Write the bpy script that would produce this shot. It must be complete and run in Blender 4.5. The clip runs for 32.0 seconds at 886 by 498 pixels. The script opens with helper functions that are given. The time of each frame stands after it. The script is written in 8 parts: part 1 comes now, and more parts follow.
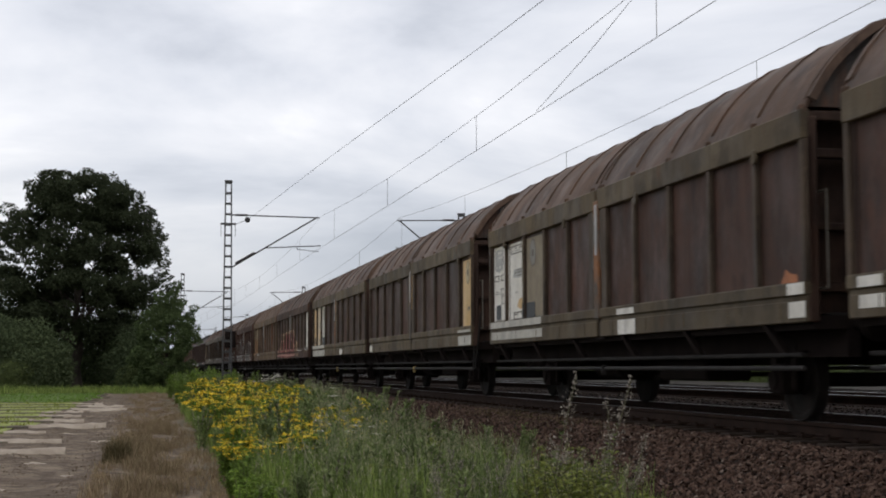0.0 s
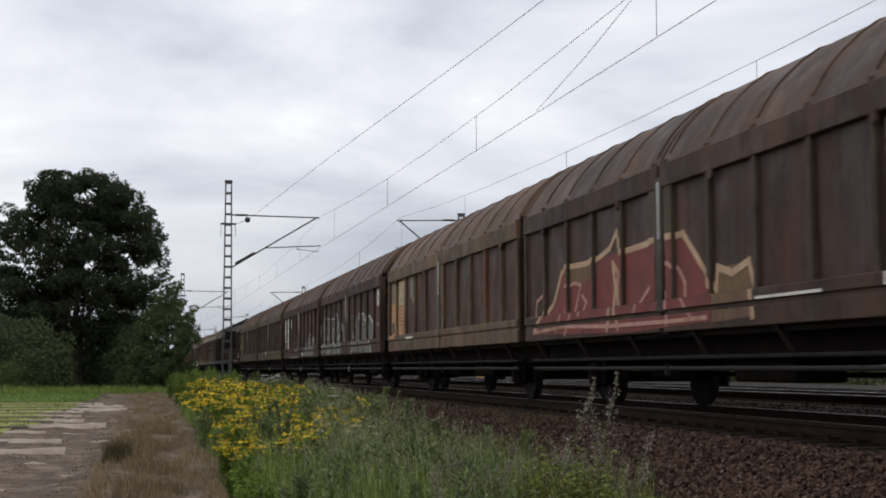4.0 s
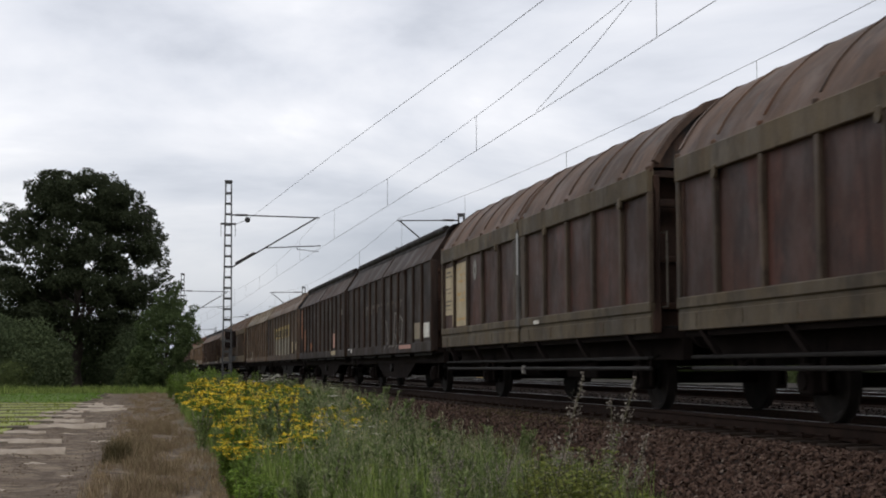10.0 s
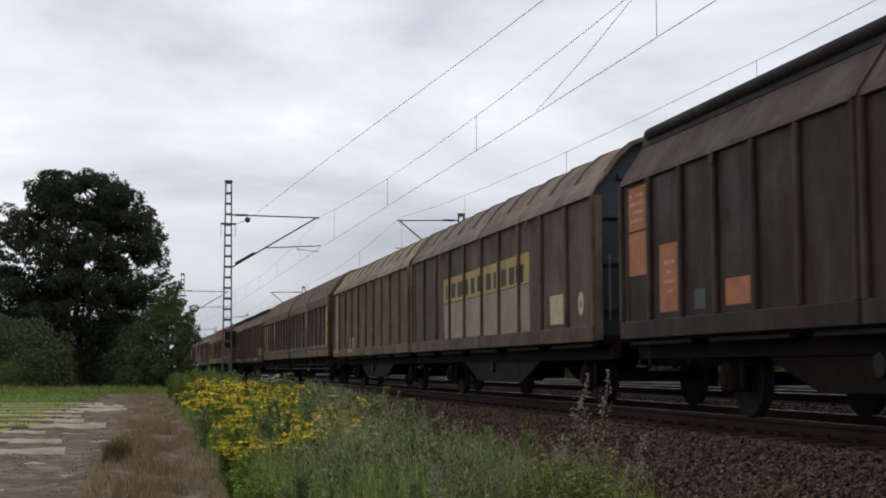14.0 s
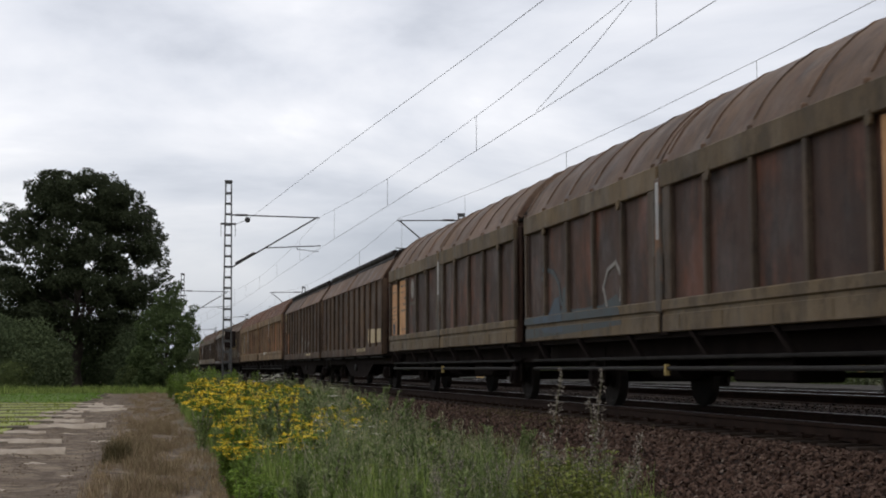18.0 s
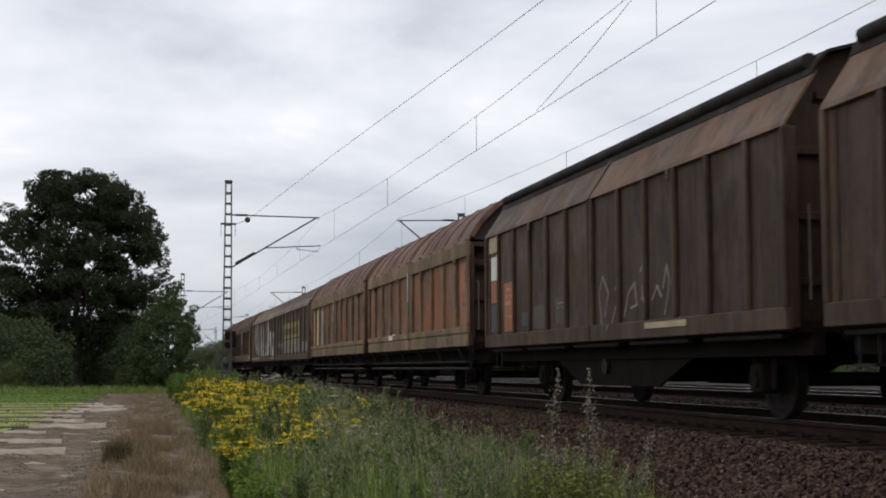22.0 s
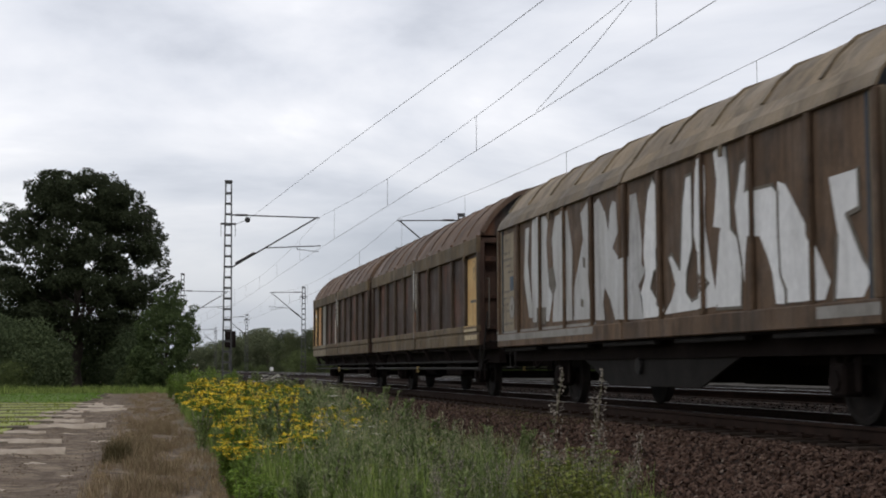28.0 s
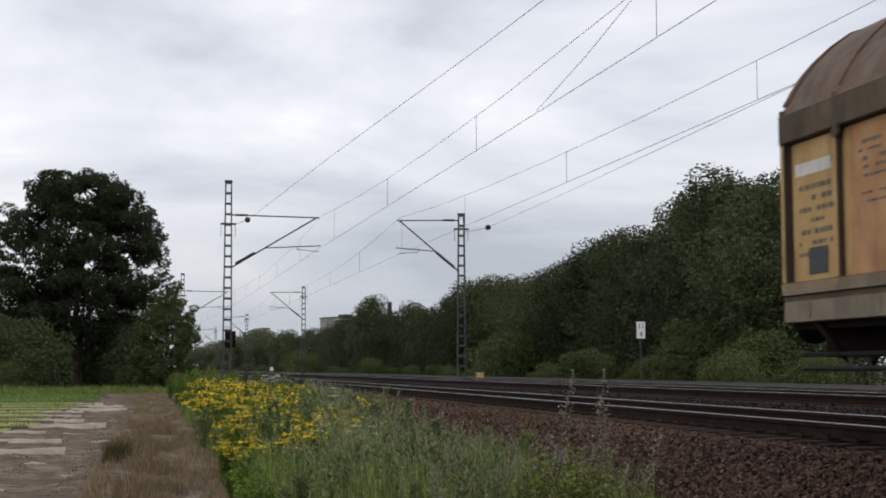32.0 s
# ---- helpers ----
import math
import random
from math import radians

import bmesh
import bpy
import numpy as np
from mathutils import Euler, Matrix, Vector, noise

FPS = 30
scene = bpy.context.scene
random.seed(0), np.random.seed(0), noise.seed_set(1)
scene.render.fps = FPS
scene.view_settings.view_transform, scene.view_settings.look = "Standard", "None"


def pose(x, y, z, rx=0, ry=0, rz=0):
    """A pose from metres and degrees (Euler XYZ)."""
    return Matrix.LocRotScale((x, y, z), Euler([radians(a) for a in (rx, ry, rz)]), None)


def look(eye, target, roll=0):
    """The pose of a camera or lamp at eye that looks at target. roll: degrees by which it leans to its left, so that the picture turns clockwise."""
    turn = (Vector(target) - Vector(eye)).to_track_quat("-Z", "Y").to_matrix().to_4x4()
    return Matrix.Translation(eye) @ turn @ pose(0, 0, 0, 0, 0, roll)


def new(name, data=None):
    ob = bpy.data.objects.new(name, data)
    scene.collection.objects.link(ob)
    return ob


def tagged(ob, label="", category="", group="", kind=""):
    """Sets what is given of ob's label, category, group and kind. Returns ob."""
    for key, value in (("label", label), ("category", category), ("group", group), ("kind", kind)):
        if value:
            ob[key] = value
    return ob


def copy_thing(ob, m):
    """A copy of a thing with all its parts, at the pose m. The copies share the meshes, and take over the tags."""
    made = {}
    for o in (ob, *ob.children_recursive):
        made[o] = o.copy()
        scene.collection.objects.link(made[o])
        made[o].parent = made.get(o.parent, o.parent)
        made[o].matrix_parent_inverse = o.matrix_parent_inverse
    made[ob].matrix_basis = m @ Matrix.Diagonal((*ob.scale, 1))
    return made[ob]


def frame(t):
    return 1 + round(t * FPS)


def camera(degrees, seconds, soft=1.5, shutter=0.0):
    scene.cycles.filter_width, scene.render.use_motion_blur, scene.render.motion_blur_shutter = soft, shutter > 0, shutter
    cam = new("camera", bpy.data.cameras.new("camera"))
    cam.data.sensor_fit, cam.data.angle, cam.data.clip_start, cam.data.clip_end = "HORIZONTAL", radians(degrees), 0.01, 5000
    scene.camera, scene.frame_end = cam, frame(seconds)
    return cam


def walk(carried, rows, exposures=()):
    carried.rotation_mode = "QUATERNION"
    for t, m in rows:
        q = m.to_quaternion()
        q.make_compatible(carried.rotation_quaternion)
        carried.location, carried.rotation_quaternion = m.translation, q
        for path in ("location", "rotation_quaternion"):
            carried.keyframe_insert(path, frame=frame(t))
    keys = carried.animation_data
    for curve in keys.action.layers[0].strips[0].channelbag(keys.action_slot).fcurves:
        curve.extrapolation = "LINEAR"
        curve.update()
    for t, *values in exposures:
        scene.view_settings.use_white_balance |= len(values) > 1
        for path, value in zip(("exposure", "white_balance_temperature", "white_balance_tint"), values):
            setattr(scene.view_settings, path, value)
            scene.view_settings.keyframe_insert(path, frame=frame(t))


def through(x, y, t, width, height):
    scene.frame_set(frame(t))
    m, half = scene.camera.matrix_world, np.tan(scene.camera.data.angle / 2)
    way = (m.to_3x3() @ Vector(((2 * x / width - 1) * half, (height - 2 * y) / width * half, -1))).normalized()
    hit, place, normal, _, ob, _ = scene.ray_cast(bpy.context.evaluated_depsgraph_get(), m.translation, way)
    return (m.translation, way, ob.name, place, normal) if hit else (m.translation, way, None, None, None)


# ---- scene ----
# ---------------------------------------------------------------- camera
cam = camera(34.43, 32.0, soft=1.9, shutter=0.2)
EYE = (0.0, 0.0, 0.6)
VIEW = look(EYE, (20.047, 97.619, 8.8815), -0.15)
walk(cam, [(0.0, VIEW), (32.0, VIEW)], exposures=[(0.0, 0.0, 6500, 12), (32.0, 0.0, 6500, 12)])

# ---------------------------------------------------------------- overcast sky and weak sun
SUN_EL, SUN_AZ = radians(48), radians(150)
world = bpy.data.worlds.new("overcast_sky")
scene.world = world
world.use_nodes = True
wn, wl = world.node_tree.nodes, world.node_tree.links
wn.clear()
w_out = wn.new("ShaderNodeOutputWorld")
w_bg = wn.new("ShaderNodeBackground")
w_bg.inputs["Strength"].default_value = 1.0
w_sky = wn.new("ShaderNodeTexSky")
w_sky.sky_type, w_sky.sun_disc = "NISHITA", False
w_sky.sun_elevation, w_sky.sun_rotation = SUN_EL, SUN_AZ
w_sky.air_density, w_sky.dust_density = 1.0, 2.0
w_dim = wn.new("ShaderNodeVectorMath")
w_dim.operation = "SCALE"
w_dim.inputs["Scale"].default_value = 0.09
wl.new(w_sky.outputs[0], w_dim.inputs[0])
w_co = wn.new("ShaderNodeTexCoord")
w_sep = wn.new("ShaderNodeSeparateXYZ")
wl.new(w_co.outputs["Generated"], w_sep.inputs[0])
w_up = wn.new("ShaderNodeMath")
w_up.operation = "MAXIMUM"
w_up.inputs[1].default_value = 0.0
wl.new(w_sep.outputs["Z"], w_up.inputs[0])
w_den = wn.new("ShaderNodeMath")
w_den.operation = "ADD"
w_den.inputs[1].default_value = 0.16
wl.new(w_up.outputs[0], w_den.inputs[0])
w_px, w_py = wn.new("ShaderNodeMath"), wn.new("ShaderNodeMath")
for n, axis in ((w_px, "X"), (w_py, "Y")):
    n.operation = "DIVIDE"
    wl.new(w_sep.outputs[axis], n.inputs[0])
    wl.new(w_den.outputs[0], n.inputs[1])
w_flat = wn.new("ShaderNodeCombineXYZ")
wl.new(w_px.outputs[0], w_flat.inputs[0])
wl.new(w_py.outputs[0], w_flat.inputs[1])
w_flat.inputs[2].default_value = 7.3
w_big = wn.new("ShaderNodeTexNoise")
w_big.inputs["Scale"].default_value = 0.8
w_big.inputs["Detail"].default_value = 7.0
w_big.inputs["Roughness"].default_value = 0.54
w_big.inputs["Distortion"].default_value = 0.35
wl.new(w_flat.outputs[0], w_big.inputs["Vector"])
w_ramp = wn.new("ShaderNodeValToRGB")
er = w_ramp.color_ramp
er.elements[0].position, er.elements[0].color = 0.35, (0.54, 0.58, 0.65, 1)
er.elements[1].position, er.elements[1].color = 0.65, (1.24, 1.24, 1.24, 1)
e = er.elements.new(0.47)
e.color = (0.83, 0.865, 0.925, 1)
e = er.elements.new(0.56)
e.color = (1.0, 1.02, 1.055, 1)
wl.new(w_big.outputs["Fac"], w_ramp.inputs[0])
# clouds merge into an even blue-grey towards the horizon
w_low = wn.new("ShaderNodeMapRange")
w_low.inputs["From Min"].default_value, w_low.inputs["From Max"].default_value = 0.03, 0.17
w_low.inputs["To Min"].default_value, w_low.inputs["To Max"].default_value = 0.85, 0.0
wl.new(w_up.outputs[0], w_low.inputs["Value"])
w_hor = wn.new("ShaderNodeMix")
w_hor.data_type = "RGBA"
w_hor.inputs["B"].default_value = (0.50, 0.545, 0.605, 1)
wl.new(w_low.outputs[0], w_hor.inputs["Factor"])
wl.new(w_ramp.outputs[0], w_hor.inputs["A"])
w_mix = wn.new("ShaderNodeMix")
w_mix.data_type = "RGBA"
w_mix.inputs["Factor"].default_value = 0.88
wl.new(w_dim.outputs[0], w_mix.inputs["A"])
wl.new(w_hor.outputs["Result"], w_mix.inputs["B"])
wl.new(w_mix.outputs["Result"], w_bg.inputs["Color"])
wl.new(w_bg.outputs[0], w_out.inputs["Surface"])

sun = new("sun", bpy.data.lights.new("sun", "SUN"))
sun.data.energy, sun.data.angle, sun.data.color = 0.7, radians(25), (1.0, 0.97, 0.92)
sun.matrix_world = look((math.sin(SUN_AZ) * 50, math.cos(SUN_AZ) * 50, 60), (0, 0, 0))

# ---------------------------------------------------------------- mesh helpers
class Shape:
    """Collects vertices and faces of one mesh."""

    def __init__(self):
        self.v, self.f = [], []

    def add(self, verts, faces):
        k = len(self.v)
        self.v.extend(verts)
        self.f.extend([tuple(i + k for i in f) for f in faces])
        return self

    def box(self, x0, x1, y0, y1, z0, z1, c=0.0):
        mx, my, mz = (x0 + x1) / 2, (y0 + y1) / 2, (z0 + z1) / 2
        hx, hy, hz = abs(x1 - x0) / 2, abs(y1 - y0) / 2, abs(z1 - z0) / 2
        c = min(c, hx * 0.8, hy * 0.8, hz * 0.8)
        if c <= 0:
            vs = [(mx + a * hx, my + b * hy, mz + d * hz) for a in (-1, 1) for b in (-1, 1) for d in (-1, 1)]
            return self.add(vs, [(0, 1, 3, 2), (4, 6, 7, 5), (0, 4, 5, 1), (2, 3, 7, 6), (0, 2, 6, 4), (1, 5, 7, 3)])
        vs, at = [], {}
        for a in (-1, 1):
            for b in (-1, 1):
                for d in (-1, 1):
                    for k in range(3):
                        at[a, b, d, k] = len(vs)
                        vs.append((mx + a * (hx - (k != 0) * c), my + b * (hy - (k != 1) * c), mz + d * (hz - (k != 2) * c)))
        fs = []
        for s in (-1, 1):
            fs.append([at[s, b, d, 0] for b, d in ((-1, -1), (s, -s), (1, 1), (-s, s))])
            fs.append([at[a, s, d, 1] for a, d in ((-1, -1), (-s, s), (1, 1), (s, -s))])
            fs.append([at[a, b, s, 2] for a, b in ((-1, -1), (s, -s), (1, 1), (-s, s))])
        for a in (-1, 1):
            for b in (-1, 1):
                fs.append([at[a, b, -1, 0], at[a, b, 1, 0], at[a, b, 1, 1], at[a, b, -1, 1]])
                fs.append([at[a, -1, b, 0], at[a, 1, b, 0], at[a, 1, b, 2], at[a, -1, b, 2]])
                fs.append([at[-1, a, b, 1], at[1, a, b, 1], at[1, a, b, 2], at[-1, a, b, 2]])
                for d in (-1, 1):
                    fs.append([at[a, b, d, 0], at[a, b, d, 1], at[a, b, d, 2]])
        return self.add(vs, fs)

    def tube(self, p0, p1, r, n=8, r1=None):
        a, b = Vector(p0), Vector(p1)
        r1 = r if r1 is None else r1
        q = (b - a).to_track_quat("Z", "Y")
        vs = [a + q @ Vector((r * math.cos(i * math.tau / n), r * math.sin(i * math.tau / n), 0)) for i in range(n)]
        vs += [b + q @ Vector((r1 * math.cos(i * math.tau / n), r1 * math.sin(i * math.tau / n), 0)) for i in range(n)]
        fs = [(i, (i + 1) % n, n + (i + 1) % n, n + i) for i in range(n)]
        fs += [tuple(reversed(range(n))), tuple(range(n, 2 * n))]
        return self.add([tuple(v) for v in vs], fs)

    def bar(self, p0, p1, w, h):
        """A square bar from p0 to p1."""
        a, b = Vector(p0), Vector(p1)
        q = (b - a).to_track_quat("Z", "Y")
        vs = [tuple(c + q @ Vector((i * w / 2, j * h / 2, 0))) for c in (a, b) for i, j in ((-1, -1), (1, -1), (1, 1), (-1, 1))]
        return self.add(vs, [(0, 1, 5, 4), (1, 2, 6, 5), (2, 3, 7, 6), (3, 0, 4, 7), (3, 2, 1, 0), (4, 5, 6, 7)])

    def prism(self, prof, y0, y1):
        """A closed outline of (x, z) drawn out from y0 to y1."""
        n = len(prof)
        vs = [(x, y0, z) for x, z in prof] + [(x, y1, z) for x, z in prof]
        fs = [(i, (i + 1) % n, n + (i + 1) % n, n + i) for i in range(n)] + [tuple(reversed(range(n))), tuple(range(n, 2 * n))]
        return self.add(vs, fs)

    def skin(self, prof, y0, y1, th):
        """A bent sheet: an open line of (x, z) with thickness th to its inner side, from y0 to y1."""
        inner = []
        for i, (x, z) in enumerate(prof):
            a, b = prof[max(i - 1, 0)], prof[min(i + 1, len(prof) - 1)]
            dx, dz = b[0] - a[0], b[1] - a[1]
            l = math.hypot(dx, dz)
            inner.append((x + dz / l * th, z - dx / l * th))
        vs, n = [], len(prof)
        for y in (y0, y1):
            vs += [(x, y, z) for x, z in prof] + [(x, y, z) for x, z in inner]
        fs, m = [], 2 * n
        for i in range(n - 1):
            fs += [(i, i + 1, m + i + 1, m + i), (n + i + 1, n + i, m + n + i, m + n + i + 1), (i, n + i, n + i + 1, i + 1), (m + i, m + i + 1, m + n + i + 1, m + n + i)]
        fs += [(0, m, m + n, n), (n - 1, 2 * n - 1, m + 2 * n - 1, m + n - 1)]
        return self.add(vs, fs)

    def mirror(self):
        k = len(self.v)
        self.v += [(-x, y, z) for x, y, z in self.v]
        self.f += [tuple(reversed([i + k for i in f])) for f in self.f]
        return self

    def mesh(self, name, mats, smooth=0):
        me = bpy.data.meshes.new(name)
        me.from_pydata(self.v, [], self.f)
        for m in mats if isinstance(mats, (list, tuple)) else [mats]:
            me.materials.append(m)
        if smooth:
            me.shade_smooth()
            me.set_sharp_from_angle(angle=radians(smooth))
        me.update()
        return me


def part(name, shape, material, parent, label="", smooth=0):
    """Links a shape (or a ready mesh) as one mesh object under a thing or a part."""
    me = shape if isinstance(shape, bpy.types.Mesh) else shape.mesh(name, material, smooth)
    ob = new(name, me)
    ob.parent = parent
    if label:
        ob["label"] = label
    return ob


def thing(name, label, category, group="", kind="", at=None, shape=None, material=None, smooth=0):
    """A top-level thing: an Empty, or one mesh where a shape is given."""
    ob = new(name, shape.mesh(name, material, smooth) if shape else None)
    if at is not None:
        ob.matrix_basis = at
    return tagged(ob, label, category, group, kind)

# ---------------------------------------------------------------- the line of the track
CURVE = 4.3e-5
NEAR_X, FAR_X = 7.95, 11.95


def bend(s):
    """Sideways shift of the gently curving line at s metres along it."""
    if s < 0:
        return 0.0
    return -CURVE * s * s if s < 420 else -CURVE * 420 * (2 * s - 420)


def turn(s):
    return math.degrees(2 * CURVE * min(max(s, 0), 420))

# ---------------------------------------------------------------- materials
def nodes_of(name):
    m = bpy.data.materials.new(name)
    m.use_nodes = True
    n, l = m.node_tree.nodes, m.node_tree.links
    return m, n, l, n["Principled BSDF"]


def noise_fac(n, l, scale, detail=4.0, rough=0.55, stretch=(1, 1, 1), coord="Object", shift=None):
    co = n.new("ShaderNodeTexCoord")
    mp = n.new("ShaderNodeMapping")
    mp.inputs["Scale"].default_value = stretch
    l.new(co.outputs[coord], mp.inputs["Vector"])
    if shift:
        l.new(shift, mp.inputs["Location"])
    t = n.new("ShaderNodeTexNoise")
    t.inputs["Scale"].default_value = scale
    t.inputs["Detail"].default_value = detail
    t.inputs["Roughness"].default_value = rough
    l.new(mp.outputs[0], t.inputs["Vector"])
    return t.outputs["Fac"]


def ramp(n, l, fac, stops):
    r = n.new("ShaderNodeValToRGB")
    cr = r.color_ramp
    cr.elements[0].position, cr.elements[0].color = stops[0][0], (*stops[0][1], 1)
    cr.elements[1].position, cr.elements[1].color = stops[-1][0], (*stops[-1][1], 1)
    for p, c in stops[1:-1]:
        cr.elements.new(p).color = (*c, 1)
    l.new(fac, r.inputs[0])
    return r.outputs[0]


def blend(n, l, fac, a, b, kind="MIX"):
    x = n.new("ShaderNodeMix")
    x.data_type, x.blend_type = "RGBA", kind
    for key, v in (("Factor", fac), ("A", a), ("B", b)):
        if isinstance(v, (int, float)):
            x.inputs[key].default_value = v
        elif isinstance(v, tuple):
            x.inputs[key].default_value = (*v, 1)
        else:
            l.new(v, x.inputs[key])
    return x.outputs["Result"]


def span(n, l, fac, a, b, c=0.0, d=1.0):
    r = n.new("ShaderNodeMapRange")
    for key, v in (("From Min", a), ("From Max", b), ("To Min", c), ("To Max", d)):
        r.inputs[key].default_value = v
    l.new(fac, r.inputs["Value"])
    return r.outputs[0]


def relief(n, l, p, fac, strength, dist):
    b = n.new("ShaderNodeBump")
    b.inputs["Strength"].default_value, b.inputs["Distance"].default_value = strength, dist
    l.new(fac, b.inputs["Height"])
    l.new(b.outputs[0], p.inputs["Normal"])


def paint(name, base, dirt, rust=(0.14, 0.052, 0.024), rust_at=0.56, rough=0.62, streak=0.55, blotch=2.3, cast=(1.27, 0.95, 0.79)):
    """Weathered wagon paint: sun-bleached and grimy areas, dirt running down, rust breaking through, scuffs and fine grain."""
    m, n, l, p = nodes_of(name)
    rnd = n.new("ShaderNodeObjectInfo").outputs["Random"]
    sh = n.new("ShaderNodeCombineXYZ")
    k = n.new("ShaderNodeMath")
    k.operation = "MULTIPLY"
    k.inputs[1].default_value = 23.0
    l.new(rnd, k.inputs[0])
    l.new(k.outputs[0], sh.inputs[1])
    base = tuple(c * q for c, q in zip(base, cast))
    dirt = tuple(c * q for c, q in zip(dirt, cast))
    dark = tuple(0.42 * d for d in dirt)
    dust = tuple(1.45 * c + q for c, q in zip(base, (0.012, 0.010, 0.008)))
    big = noise_fac(n, l, 0.7, 4, 0.6, shift=sh.outputs[0])
    col = blend(n, l, span(n, l, big, 0.40, 0.60), tuple(1.25 * c for c in base), dirt)
    patch = noise_fac(n, l, 1.9, 6, 0.68, (1, 1, 0.6), shift=sh.outputs[0])
    col = blend(n, l, span(n, l, patch, 0.50, 0.60, 0.0, 0.6), col, dark)
    cloud = noise_fac(n, l, 1.2, 6, 0.7, (1, 1.2, 0.8), shift=sh.outputs[0])
    col = blend(n, l, span(n, l, cloud, 0.52, 0.66, 0.0, 0.5), col, dust)
    ru = noise_fac(n, l, blotch, 6, 0.66, (1, 1, 0.55), shift=sh.outputs[0])
    col = blend(n, l, span(n, l, ru, rust_at, rust_at + 0.12, 0, 0.85), col, rust)
    run = noise_fac(n, l, 8.0, 5, 0.65, (1, 1, 0.05), shift=sh.outputs[0])
    col = blend(n, l, span(n, l, run, 0.48, 0.64, 0.0, streak), col, dark)
    pale = noise_fac(n, l, 5.0, 5, 0.7, (1, 1, 0.07), shift=sh.outputs[0])
    col = blend(n, l, span(n, l, pale, 0.56, 0.70, 0.0, 0.8 * streak), col, dust)
    scuff = noise_fac(n, l, 11, 6, 0.75, (1, 1, 0.7))
    col = blend(n, l, span(n, l, scuff, 0.62, 0.70, 0.0, 0.55), col, tuple(0.5 * c for c in rust))
    fine = noise_fac(n, l, 46, 3, 0.6)
    col = blend(n, l, span(n, l, fine, 0.3, 0.7, 0.0, 0.34), col, dark)
    col = blend(n, l, 1.0, col, ramp(n, l, rnd, [(0, (0.86, 0.85, 0.85)), (1, (1.12, 1.09, 1.06))]), "MULTIPLY")
    l.new(col, p.inputs["Base Color"])
    l.new(span(n, l, cloud, 0.35, 0.65, rough - 0.1, rough + 0.22), p.inputs["Roughness"])
    p.inputs["Specular IOR Level"].default_value = 0.24
    relief(n, l, p, blend(n, l, 0.5, ru, cloud), 0.35, 0.014)
    return m


def mottled(name, a, b, scale, rough=0.85, bump=0.4, dist=0.02, fine=40, metal=0.0, stretch=(1, 1, 1), rand=0.0, spec=0.4, wear=0.0):
    m, n, l, p = nodes_of(name)
    f = noise_fac(n, l, scale, 5, 0.6, stretch)
    g = noise_fac(n, l, fine, 3, 0.6)
    col = blend(n, l, span(n, l, f, 0.32, 0.68), a, b)
    col = blend(n, l, span(n, l, g, 0.35, 0.75, 0.0, 0.35), col, tuple(0.5 * c for c in a))
    if wear:
        wf = noise_fac(n, l, 3.2, 6, 0.7, (1, 1, 0.35))
        col = blend(n, l, span(n, l, wf, 0.52, 0.68, 0.0, wear), col, (0.055, 0.04, 0.032))
    if rand:
        r = n.new("ShaderNodeObjectInfo").outputs["Random"]
        col = blend(n, l, 1.0, col, ramp(n, l, r, [(0, (1 - rand,) * 3), (1, (1 + rand,) * 3)]), "MULTIPLY")
    l.new(col, p.inputs["Base Color"])
    p.inputs["Roughness"].default_value, p.inputs["Metallic"].default_value = rough, metal
    p.inputs["Specular IOR Level"].default_value = spec
    relief(n, l, p, g, bump, dist)
    return m


def island(name, stops, rough=0.8, spec=0.25, rand=0.25, through=0.0):
    """A colour for each loose piece of a mesh: leaves, blades, stones."""
    m, n, l, p = nodes_of(name)
    g = n.new("ShaderNodeNewGeometry").outputs["Random Per Island"]
    col = ramp(n, l, g, stops)
    r = n.new("ShaderNodeObjectInfo").outputs["Random"]
    col = blend(n, l, 1.0, col, ramp(n, l, r, [(0, (1 - rand, 1 - rand, 1 - rand)), (1, (1 + rand, 1 + rand * 0.8, 1 + rand * 0.6))]), "MULTIPLY")
    l.new(col, p.inputs["Base Color"])
    p.inputs["Roughness"].default_value = rough
    p.inputs["Specular IOR Level"].default_value = spec
    if through:
        t = n.new("ShaderNodeBsdfTranslucent")
        l.new(col, t.inputs["Color"])
        mx = n.new("ShaderNodeMixShader")
        mx.inputs[0].default_value = through
        l.new(p.outputs[0], mx.inputs[1])
        l.new(t.outputs[0], mx.inputs[2])
        l.new(mx.outputs[0], n["Material Output"].inputs["Surface"])
    return m


M_STONE = island("ballast_stone", [(0, (0.024, 0.013, 0.009)), (0.4, (0.066, 0.037, 0.025)), (0.75, (0.102, 0.061, 0.044)), (0.97, (0.130, 0.084, 0.062)), (1, (0.20, 0.155, 0.125))], 0.9, 0.2, 0.0)
M_BED = mottled("ballast_bed", (0.017, 0.011, 0.009), (0.030, 0.020, 0.016), 9, 0.95, 0.9, 0.05, 26, spec=0.08)
M_RAIL = mottled("rusty_rail_side", (0.020, 0.012, 0.009), (0.036, 0.021, 0.015), 4, 0.8, 0.3, 0.004, 60, spec=0.08)
M_RAILTOP = mottled("worn_rail_head", (0.36, 0.36, 0.37), (0.50, 0.50, 0.51), 3, 0.32, 0.05, 0.001, 50, metal=1.0)
M_SLEEPER = mottled("weathered_sleeper", (0.030, 0.021, 0.016), (0.055, 0.040, 0.031), 6, 0.9, 0.5, 0.01, 30, rand=0.2, spec=0.08)
M_STEEL = mottled("galvanised_mast_steel", (0.040, 0.040, 0.041), (0.072, 0.071, 0.070), 5, 0.6, 0.2, 0.003, 50, metal=0.25)
